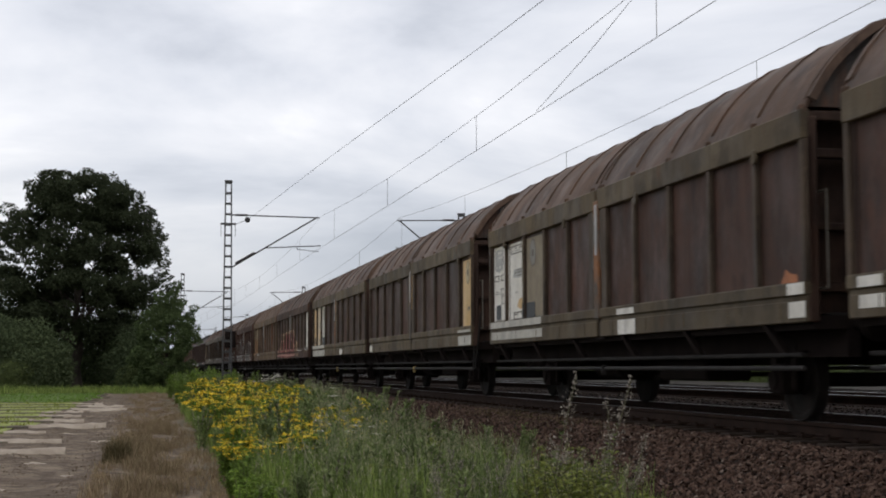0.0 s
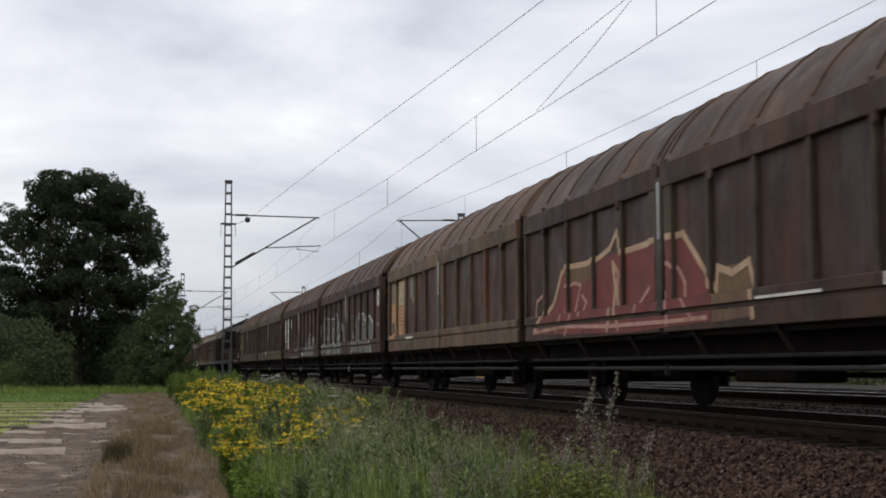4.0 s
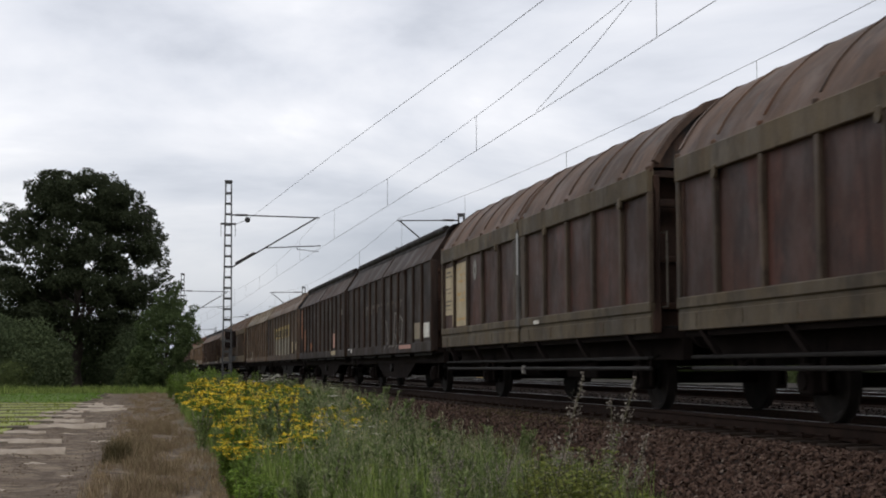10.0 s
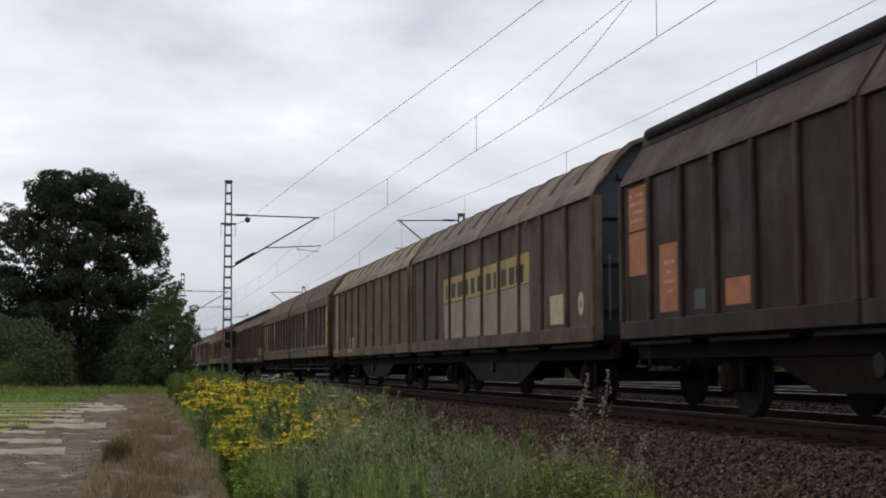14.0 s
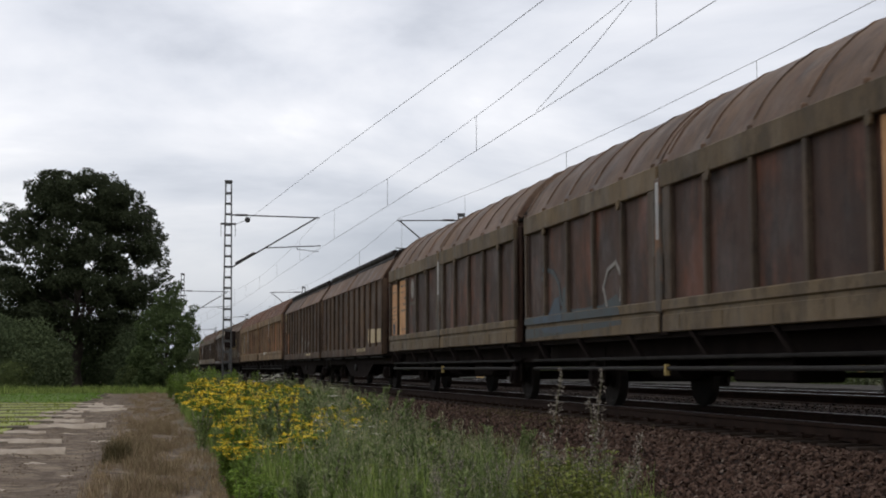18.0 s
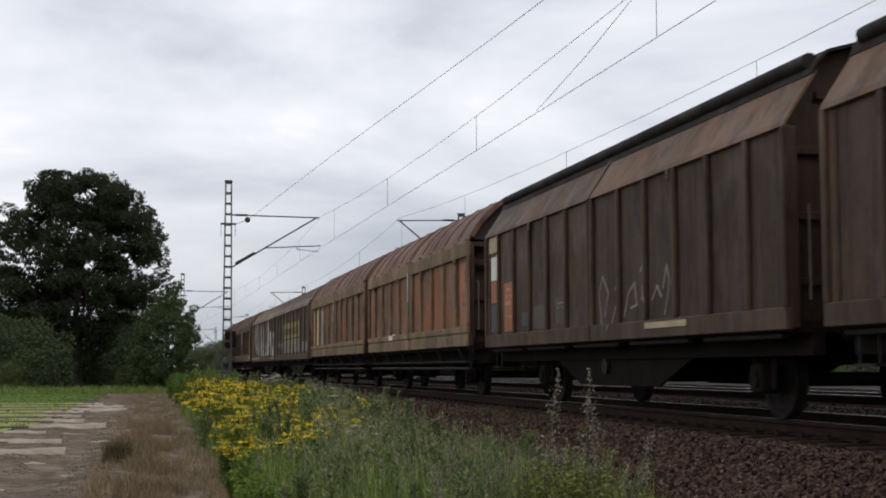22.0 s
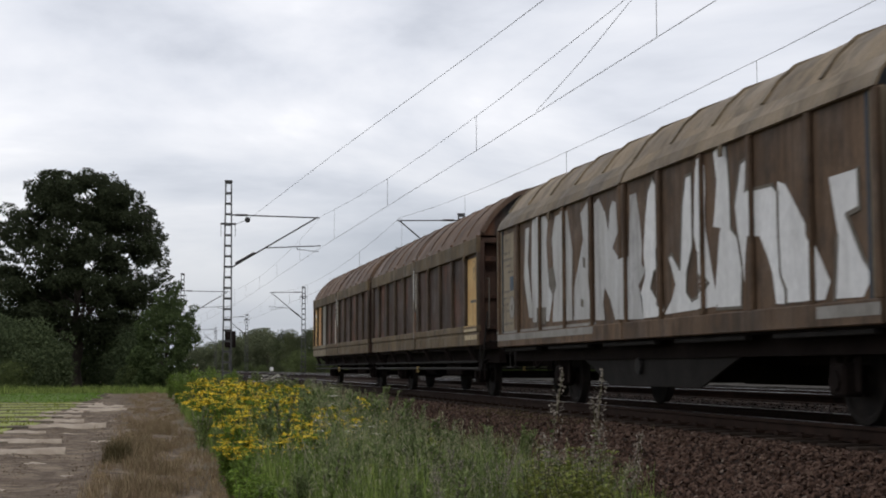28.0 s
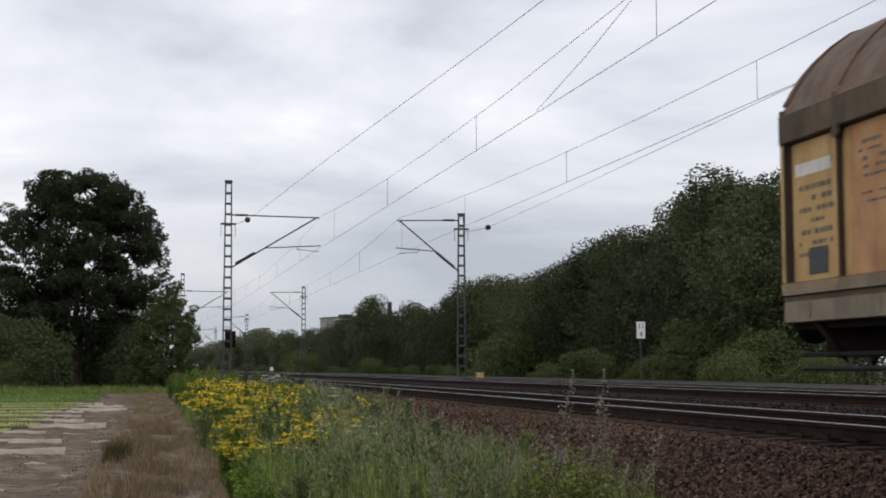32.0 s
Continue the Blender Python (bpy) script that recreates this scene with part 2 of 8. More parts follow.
M_WIRE = mottled("oxidised_copper_wire", (0.055, 0.055, 0.055), (0.09, 0.085, 0.08), 3, 0.6, 0.0, 0.001, 20, metal=0.4)
M_DARK = mottled("dark_insulator_glaze", (0.02, 0.018, 0.017), (0.035, 0.03, 0.028), 8, 0.35, 0.05, 0.002, 50)
M_CONC = mottled("pale_concrete", (0.34, 0.33, 0.31), (0.46, 0.45, 0.42), 3, 0.9, 0.35, 0.01, 40)
M_FRAME = mottled("grimy_underframe", (0.011, 0.0082, 0.0075), (0.020, 0.0145, 0.0125), 2.2, 0.9, 0.3, 0.01, 22, spec=0.06)
M_FRAME_GREY = mottled("dusty_grey_underframe", (0.016, 0.0145, 0.0135), (0.028, 0.025, 0.0225), 2.2, 0.85, 0.3, 0.01, 22, spec=0.1)
M_FOOT = mottled("worn_footboard_steel", (0.020, 0.018, 0.017), (0.038, 0.034, 0.031), 3, 0.7, 0.2, 0.005, 30, spec=0.15)
M_WHEEL = mottled("brake_dust_wheel", (0.013, 0.0115, 0.0105), (0.026, 0.021, 0.018), 5, 0.75, 0.2, 0.005, 30, spec=0.08)
M_WHITE = mottled("dirty_white_paint", (0.84, 0.81, 0.74), (0.66, 0.62, 0.54), 2.5, 0.7, 0.1, 0.003, 14, wear=0.3)
M_GREYP = mottled("faded_grey_paint", (0.30, 0.285, 0.26), (0.21, 0.195, 0.17), 2.5, 0.7, 0.1, 0.003, 14, wear=0.4)
M_CREAM = mottled("grimy_cream_paint", (0.56, 0.46, 0.30), (0.40, 0.31, 0.18), 2.5, 0.7, 0.1, 0.003, 14, wear=0.4)
M_YELLOW = mottled("dirty_yellow_paint", (0.62, 0.42, 0.18), (0.50, 0.29, 0.10), 2.2, 0.7, 0.1, 0.003, 14, wear=0.4)
M_ORANGE = mottled("faded_orange_paint", (0.44, 0.165, 0.07), (0.30, 0.115, 0.052), 2.5, 0.7, 0.1, 0.003, 14, wear=0.5)
M_RED = mottled("faded_red_paint", (0.12, 0.036, 0.028), (0.075, 0.032, 0.025), 4, 0.7, 0.1, 0.003, 25, wear=0.65)
M_PINK = mottled("pale_salmon_paint", (0.60, 0.33, 0.26), (0.45, 0.24, 0.19), 6, 0.7, 0.1, 0.003, 25, wear=0.4)
M_BLUE = mottled("faded_blue_paint", (0.06, 0.10, 0.15), (0.08, 0.10, 0.12), 4, 0.7, 0.1, 0.003, 25, wear=0.65)
M_TEAL = mottled("faded_teal_paint", (0.055, 0.075, 0.082), (0.065, 0.066, 0.062), 2, 0.7, 0.1, 0.003, 25, wear=0.65)
M_NAVY = mottled("dark_blue_end_paint", (0.018, 0.028, 0.045), (0.03, 0.036, 0.045), 3, 0.6, 0.1, 0.003, 25)
M_BLACK = mottled("black_lettering_paint", (0.022, 0.021, 0.02), (0.04, 0.037, 0.033), 6, 0.7, 0.05, 0.002, 30)
M_INK = mottled("grey_brown_lettering", (0.11, 0.095, 0.075), (0.17, 0.15, 0.12), 6, 0.7, 0.05, 0.002, 30, wear=0.65)
M_PANELGREY = mottled("slate_grey_panel", (0.055, 0.06, 0.066), (0.075, 0.078, 0.08), 4, 0.7, 0.1, 0.003, 25)
M_SILVER = mottled("dull_silver_paint", (0.80, 0.80, 0.795), (0.62, 0.615, 0.60), 1.6, 0.5, 0.1, 0.003, 9, stretch=(1, 1, 0.25), wear=0.15)
M_SILVER2 = mottled("worn_silver_paint", (0.56, 0.56, 0.555), (0.33, 0.315, 0.29), 3.0, 0.5, 0.1, 0.003, 12, stretch=(1, 1, 0.25), wear=0.4)
M_HAZE = mottled("faint_rubbed_lettering_haze", (0.105, 0.082, 0.060), (0.062, 0.048, 0.037), 2.2, 0.7, 0.05, 0.002, 14, wear=0.5)
M_FIELD = mottled("pale_tan_rubbed_field", (0.30, 0.265, 0.20), (0.21, 0.185, 0.14), 1.6, 0.7, 0.05, 0.002, 14, wear=0.3)
M_OCHRE = mottled("dusty_ochre_field", (0.44, 0.32, 0.10), (0.30, 0.22, 0.085), 1.8, 0.7, 0.05, 0.002, 14, wear=0.35)
M_STRIP = mottled("grey_rubber_seal_strip", (0.52, 0.515, 0.50), (0.30, 0.29, 0.28), 2.5, 0.7, 0.1, 0.003, 14, wear=0.55)
M_STRIPLOW = mottled("rust_stained_seal_strip", (0.20, 0.125, 0.07), (0.13, 0.10, 0.072), 2.0, 0.75, 0.1, 0.003, 14, wear=0.5)
M_SPRAYRED = mottled("dark_red_spray_paint", (0.25, 0.055, 0.045), (0.16, 0.042, 0.035), 3, 0.7, 0.1, 0.003, 14, wear=0.3)
# darker set of ballast stones, for the bed between and around the rails
M_STONE_DARK = island("dark_ballast_stone", [(0, (0.007, 0.005, 0.0045)), (0.5, (0.016, 0.011, 0.009)), (0.9, (0.030, 0.021, 0.018)), (1, (0.06, 0.05, 0.045))], 0.9, 0.2, 0.0)
M_PEACH = mottled("dirty_peach_orange_paint", (0.58, 0.33, 0.155), (0.42, 0.20, 0.085), 2.2, 0.7, 0.1, 0.003, 14, wear=0.45)
M_SPRAYGREY = mottled("dull_grey_spray_paint", (0.20, 0.195, 0.18), (0.135, 0.13, 0.118), 2.2, 0.7, 0.1, 0.003, 14, wear=0.35)
M_TAN = mottled("grimy_tan_panel", (0.31, 0.255, 0.175), (0.20, 0.162, 0.112), 2.2, 0.7, 0.1, 0.003, 14, wear=0.4)
M_SILL = mottled("chalky_white_sill_paint", (0.58, 0.555, 0.49), (0.42, 0.395, 0.34), 2.0, 0.7, 0.1, 0.003, 14, wear=0.35)
M_SPRAYBLUE = mottled("faded_blue_spray_paint", (0.060, 0.088, 0.115), (0.058, 0.068, 0.078), 1.8, 0.7, 0.1, 0.003, 14, wear=0.35)
M_SPRAYPALE = mottled("pale_outline_spray_paint", (0.50, 0.495, 0.47), (0.34, 0.335, 0.31), 2.2, 0.7, 0.1, 0.003, 14, wear=0.3)
M_SPRAYDARK = mottled("dark_grey_green_spray_paint", (0.105, 0.108, 0.10), (0.070, 0.070, 0.065), 2.2, 0.7, 0.1, 0.003, 14, wear=0.35)
M_SPRAYOCHRE = mottled("dull_ochre_spray_paint", (0.21, 0.125, 0.055), (0.14, 0.075, 0.045), 2.2, 0.7, 0.1, 0.003, 14, wear=0.35)
M_SPRAYCREAM = mottled("cream_outline_spray_paint", (0.62, 0.43, 0.27), (0.46, 0.29, 0.18), 2.2, 0.7, 0.1, 0.003, 14, wear=0.3)
M_BUFF = mottled("dirty_buff_yellow_paint", (0.68, 0.49, 0.27), (0.58, 0.37, 0.15), 1.6, 0.7, 0.1, 0.003, 14, wear=0.25)
M_PALEBUFF = mottled("pale_buff_paint", (0.66, 0.55, 0.40), (0.58, 0.46, 0.30), 1.6, 0.7, 0.1, 0.003, 14, wear=0.25)
# ---------------------------------------------------------------- ground
M_SOIL, n, l, p = nodes_of("field_and_path_soil")
co = n.new("ShaderNodeTexCoord")
sx = n.new("ShaderNodeSeparateXYZ")
l.new(co.outputs["Object"], sx.inputs[0])
mottle = noise_fac(n, l, 0.55, 6, 0.62)
coarse = noise_fac(n, l, 1.9, 7, 0.68, (1.0, 0.42, 1))
fine = noise_fac(n, l, 17, 5, 0.7)
soil = blend(n, l, span(n, l, mottle, 0.38, 0.62), (0.105, 0.077, 0.053), (0.175, 0.135, 0.097))
soil = blend(n, l, span(n, l, coarse, 0.46, 0.60, 0, 0.85), soil, (0.056, 0.039, 0.027))
streak = noise_fac(n, l, 5.5, 6, 0.72, (0.45, 1.0, 1))
soil = blend(n, l, span(n, l, streak, 0.50, 0.66, 0, 0.8), soil, (0.036, 0.026, 0.018))
soil = blend(n, l, span(n, l, streak, 0.46, 0.34, 0, 0.6), soil, (0.27, 0.215, 0.16))
soil = blend(n, l, span(n, l, fine, 0.5, 0.8, 0, 0.5), soil, (0.20, 0.155, 0.115))
grass = blend(n, l, span(n, l, coarse, 0.35, 0.65), (0.05, 0.05, 0.02), (0.085, 0.072, 0.035))
# wobbling borders between soil and rough grass along the path
wob = n.new("ShaderNodeMath")
wob.operation = "MULTIPLY_ADD"
wob.inputs[1].default_value, wob.inputs[2].default_value = 1.6, -0.8
l.new(coarse, wob.inputs[0])
side = n.new("ShaderNodeMath")
side.operation = "ADD"
l.new(sx.outputs["X"], side.inputs[0])
l.new(wob.outputs[0], side.inputs[1])
col = blend(n, l, span(n, l, side.outputs[0], 0.6, 1.5), soil, grass)
far = n.new("ShaderNodeMath")
far.operation = "MULTIPLY_ADD"
far.inputs[1].default_value = 1.0
l.new(coarse, far.inputs[0])
l.new(sx.outputs["Y"], far.inputs[2])
col = blend(n, l, span(n, l, far.outputs[0], 93, 100), col, grass)
l.new(col, p.inputs["Base Color"])
p.inputs["Roughness"].default_value = 0.95
p.inputs["Specular IOR Level"].default_value = 0.2
relief(n, l, p, coarse, 1.0, 0.12)


def ground_z(x, s):
    """Height of the bare ground: flat farmland, low rise under the line, small bumps on the path."""
    r = x - bend(s)
    z = -1.0
    if r > 3.6:
        z += 0.55 * min(1.0, (r - 3.6) / 4.0)
    if r > 13:
        z += 0.12 * min(1.0, (r - 13) / 3.0)
    if -9 < x < 4 and 5 < s < 100:
        z += 0.06 * noise.noise((x * 0.8, s * 0.35, 0)) + 0.05 * noise.noise((x * 2.4, s * 1.1, 3))
        z -= 0.05 * math.exp(-((x + 1.5) / 0.35) ** 2)
    return z


def ground_sheet():
    xs = [-3000, -1200, -500, -200, -80, -40, -20] + [-12 + 0.6 * i for i in range(20)] + [0.2 * i for i in range(26)] + [6, 8, 10, 12, 13, 14, 15, 16, 18, 22, 30, 45, 80, 160, 400, 1200, 3000]
    ss = [-2000, -600, -150, -40, -10, 0, 5] + [8 + 0.45 * i for i in range(120)] + [64 + 2 * i for i in range(20)] + [110, 120, 135, 150, 170, 200, 240, 300, 360, 420, 600, 1000, 2000, 3500]
    sh = Shape()
    sh.v = [(x, s, ground_z(x, s)) for s in ss for x in xs]
    w = len(xs)
    sh.f = [(j * w + i, j * w + i + 1, (j + 1) * w + i + 1, (j + 1) * w + i) for j in range(len(ss) - 1) for i in range(w - 1)]
    return sh


thing("ground", "bare brown farm track and rough grass beside a railway", "ground", kind="structure", shape=ground_sheet(), material=M_SOIL, smooth=60)

# ---------------------------------------------------------------- ballast bed, rails, sleepers
STATIONS = [-80, -40, -20, -10, 0] + [4 * i for i in range(1, 30)] + [120 + 10 * i for i in range(31)] + [450, 520, 600]


def sweep(prof, stations, closed=False):
    """An outline of (x, z), x across the line, carried along the curve."""
    sh, w = Shape(), len(prof)
    for s in stations:
        b = bend(s)
        sh.v += [(x + b, s, z) for x, z in prof]
    last = w if closed else w - 1
    sh.f = [(j * w + i, j * w + (i + 1) % w, (j + 1) * w + (i + 1) % w, (j + 1) * w + i) for j in range(len(stations) - 1) for i in range(last)]
    if closed:
        sh.f += [tuple(range(w)), tuple(range((len(stations) - 1) * w, len(stations) * w))]
    return sh


BED = [(4.2, -1.02), (4.55, -0.90), (5.4, -0.56), (6.15, -0.27), (6.45, -0.215), (7.0, -0.235), (8.9, -0.235), (9.5, -0.22), (10.3, -0.10), (10.7, -0.055), (13.2, -0.045), (13.9, -0.12), (14.6, -0.40), (15.2, -0.72)]


def bed_z(r):
    for (a, za), (b, zb) in zip(BED, BED[1:]):
        if a <= r <= b:
            return za + (zb - za) * (r - a) / (b - a)
    return -1.0


thing("ballast_bed", "brown stone ballast bed under two tracks", "ballast", kind="structure", shape=sweep(BED, STATIONS), material=M_BED)


def rail(name, x, top):
    head = [(x - 0.034, top - 0.045), (x - 0.036, top - 0.012), (x - 0.028, top - 0.001), (x + 0.028, top - 0.001), (x + 0.036, top - 0.012), (x + 0.034, top - 0.045)]
    web = [(x + 0.009, top - 0.055), (x + 0.009, top - 0.14), (x + 0.074, top - 0.16), (x + 0.074, top - 0.172), (x - 0.074, top - 0.172), (x - 0.074, top - 0.16), (x - 0.009, top - 0.14), (x - 0.009, top - 0.055)]
    ob = thing(name, "rusty steel rail with a worn shiny running surface", "rail", kind="structure", shape=sweep(head + web, STATIONS, True), material=M_RAIL)
    part("running_surface", sweep([(x - 0.027, top - 0.002), (x - 0.024, top + 0.002), (x + 0.024, top + 0.002), (x + 0.027, top - 0.002)], STATIONS, True), M_RAILTOP, ob, "bright worn steel top of the rail")
    return ob


FAR_TOP = 0.14
rail("rail_1", NEAR_X - 0.752, 0.0)
rail("rail_2", NEAR_X + 0.752, 0.0)
rail("rail_3", FAR_X - 0.752, FAR_TOP)
rail("rail_4", FAR_X + 0.752, FAR_TOP)

# ---------------------------------------------------------------- overhead line
SPAN = 66.8
MAST_S = [0.5, 67.3, 134.5, 200.5, 266.5, 333.0]
MAST_L, MAST_R = 3.75, 15.05
MAST_TOP = 9.38


def lattice_mast(x, s, base, top, arm):
    """Tapering steel mast of two channels with batten plates, and its cantilever towards arm (x of the messenger wire)."""
    ob = thing("catenary_mast", "grey steel lattice mast carrying an overhead wire bracket", "mast", "catenary masts", at=pose(x, s, 0, 0, 0, turn(s)))
    w0, w1 = 0.21, 0.13
    h = top - base

    def half(z):
        return w0 + (w1 - w0) * (z - base) / h
    for sgn in (-1, 1):
        part("channel", Shape().prism([(0, 0)] * 0 or [(sgn * (w0 - 0.03), base), (sgn * (w0 + 0.03), base), (sgn * (w1 + 0.03), top), (sgn * (w1 - 0.03), top)], -0.07, 0.07), M_STEEL, ob)
    k = int(h / 0.5)
    for i in range(k + 1):
        z = base + 0.15 + (h - 0.25) * i / k
        part("batten", Shape().box(-half(z) - 0.02, half(z) + 0.02, -0.075, 0.075, z - 0.05, z + 0.05, 0.004), M_STEEL, ob)
    part("mast_cap", Shape().box(-w1 - 0.05, w1 + 0.05, -0.09, 0.09, top - 0.07, top + 0.02, 0.01), M_STEEL, ob)
    part("foundation", Shape().box(-0.45, 0.45, -0.4, 0.4, base - 0.9, base + 0.12, 0.03), M_CONC, ob, "concrete mast foundation block")
    d = arm - x
    sg = 1 if d > 0 else -1
    zt, zb, zc = 7.77, 5.3, 6.22
    part("cross_yoke", Shape().box(-0.36, 0.36, -0.05, 0.05, 7.30, 7.39, 0.01).tube((-0.33, 0, 7.35), (-0.33, 0, 6.75), 0.012, 6).tube((0.33, 0, 7.35), (0.33, 0, 6.75), 0.012, 6), M_STEEL, ob)
    top_tube = part("top_tube", Shape().tube((sg * 0.15, 0, zt), (d + sg * 0.1, 0, zt - 0.06), 0.03, 8), M_STEEL, ob)
    part("insulator", Shape().tube((sg * 0.35, 0, zt), (sg * 0.9, 0, zt), 0.055, 8), M_DARK, top_tube, "dark ribbed insulator")
    brace = part("diagonal_tube", Shape().tube((sg * 0.17, 0, zb), (d, 0, zt - 0.03), 0.035, 8), M_STEEL, ob)
    u = 0.9 / abs(d)
    part("insulator", Shape().tube((sg * 0.35, 0, zb + (zt - zb) * 0.07), (sg * 0.35 + d * u, 0, zb + (zt - zb) * (0.07 + u)), 0.07, 8), M_DARK, brace, "dark ribbed insulator")
    f = 0.40
    part("registration_tube", Shape().tube((d * f, 0, zb + (zt - zb) * f - 0.05), (d + sg * 0.15, 0, zc + 0.16), 0.025, 8), M_STEEL, ob)
    part("steady_arm", Shape().tube((d - sg * 1.0, 0, zc + 0.12), (d - sg * 0.95, 0, zc - 0.05), 0.018, 6).tube((d - sg * 0.95, 0, zc - 0.03), (d + sg * 0.05, 0, zc - 0.12), 0.016, 6), M_STEEL, ob)
    return ob


for i, s in enumerate(MAST_S):
    b = bend(s)
    lattice_mast(MAST_L + b, s, -0.75, MAST_TOP, NEAR_X + b)
    if i != 2:
        lattice_mast(MAST_R + b, s + 0.6, -0.45, MAST_TOP - 1.28, FAR_X + b)
    else:
        lattice_mast(MAST_R + b, s + 0.6, -0.45, MAST_TOP - 1.1, FAR_X + b)


def wire(name, pts, r, label, parent=None):
    cu = bpy.data.curves.new(name, "CURVE")
    cu.dimensions, cu.bevel_depth, cu.bevel_resolution = "3D", r, 1
    sp = cu.splines.new("POLY")
    sp.points.add(len(pts) - 1)
    for q, v in zip(sp.points, pts):
        q.co = (*v, 1)
    cu.materials.append(M_WIRE)
    ob = new(name, cu)
    if parent:
        ob.parent = parent
        return ob
    return tagged(ob, label, "wire", "overhead wires")


def catenary(center, zc, zm, sag, x_shift, low, rise, mid, first):
    """Contact wire in a slight zigzag, messenger wire sagging between the masts, droppers between the two."""
    contact, messenger, drops = [], [], []
    for a, b, k in zip(MAST_S, MAST_S[1:], range(9)):
        for j in range(8):
            q = j / 8
            s = a + (b - a) * q
            zig = x_shift[k] * (1 - q) + x_shift[k + 1] * q
            x = center + bend(s) + zig
            m = min(low + rise * (s - mid) ** 2, zm) if k == 0 else zm - sag * 4 * q * (1 - q)
            contact.append((x, s, zc))
            messenger.append((x, s, m))
        for j in range(5):
            q = first + 0.1985 * j
            if q > 0.995:
                continue
            s = a + (b - a) * q
            x = center + bend(s) + x_shift[k] * (1 - q) + x_shift[k + 1] * q
            m = min(low + rise * (s - mid) ** 2, zm) if k == 0 else zm - sag * 4 * q * (1 - q)
            drops.append(((x, s, zc), (x, s, m)))
    e = wire("contact_wire", contact, 0.0065, "thin dark contact wire above the track")
    wire("messenger_wire", messenger, 0.006, "thin dark messenger wire sagging between masts")
    for d in drops:
        part("dropper", Shape().tube(d[0], d[1], 0.006, 4), M_WIRE, e)


catenary(NEAR_X, 6.32, 7.8, 0.62, [0.9, 0.18, 0.3, -0.3, 0.3, 0, 0], 7.22, 0.00078, 40, 0.142)
catenary(FAR_X, 6.04, 7.78, 0.95, [0.35, -0.05, 0.3, -0.3, 0.3, 0, 0], 6.85, 0.00057, 28, 0.198)
wire("anchor_wire", [(7.72, 0.5, 6.75), (6.81, 16, 6.76), (6.33, 25, 6.80), (5.54, 43, 7.18), (4.45, 67.3, 7.55)], 0.006, "thin dark anchor wire running to a mast")
wire("anchor_wire", [(12.0, 22, 6.0), (13.0, 33, 6.32), (14.6, 50, 6.85), (16.2, 67.9, 7.45)], 0.006, "thin dark anchor wire running to a mast")
wire("jumper_wire", [(8.52, 23.5, 7.40), (8.47, 27, 6.80), (8.43, 30.6, 6.33)], 0.006, "thin dark jumper wire between messenger and contact wire")
for x, s, z, m in ((4.45, 67.3, 7.55, MAST_L), (16.2, 67.9, 7.45, MAST_R)):
    t = thing("strain_insulator", "round dark strain insulator at the end of an anchor wire", "insulator", at=pose(x, s, z))
    part("disc", Shape().tube((0, -0.08, 0), (0, 0.08, 0), 0.13, 14).tube((0, -0.16, 0), (0, 0.16, 0), 0.05, 8), M_DARK, t)
    part("tail_wire", Shape().tube((0, 0.1, 0), (m - x, 0.1, -0.25), 0.012, 5), M_WIRE, t)
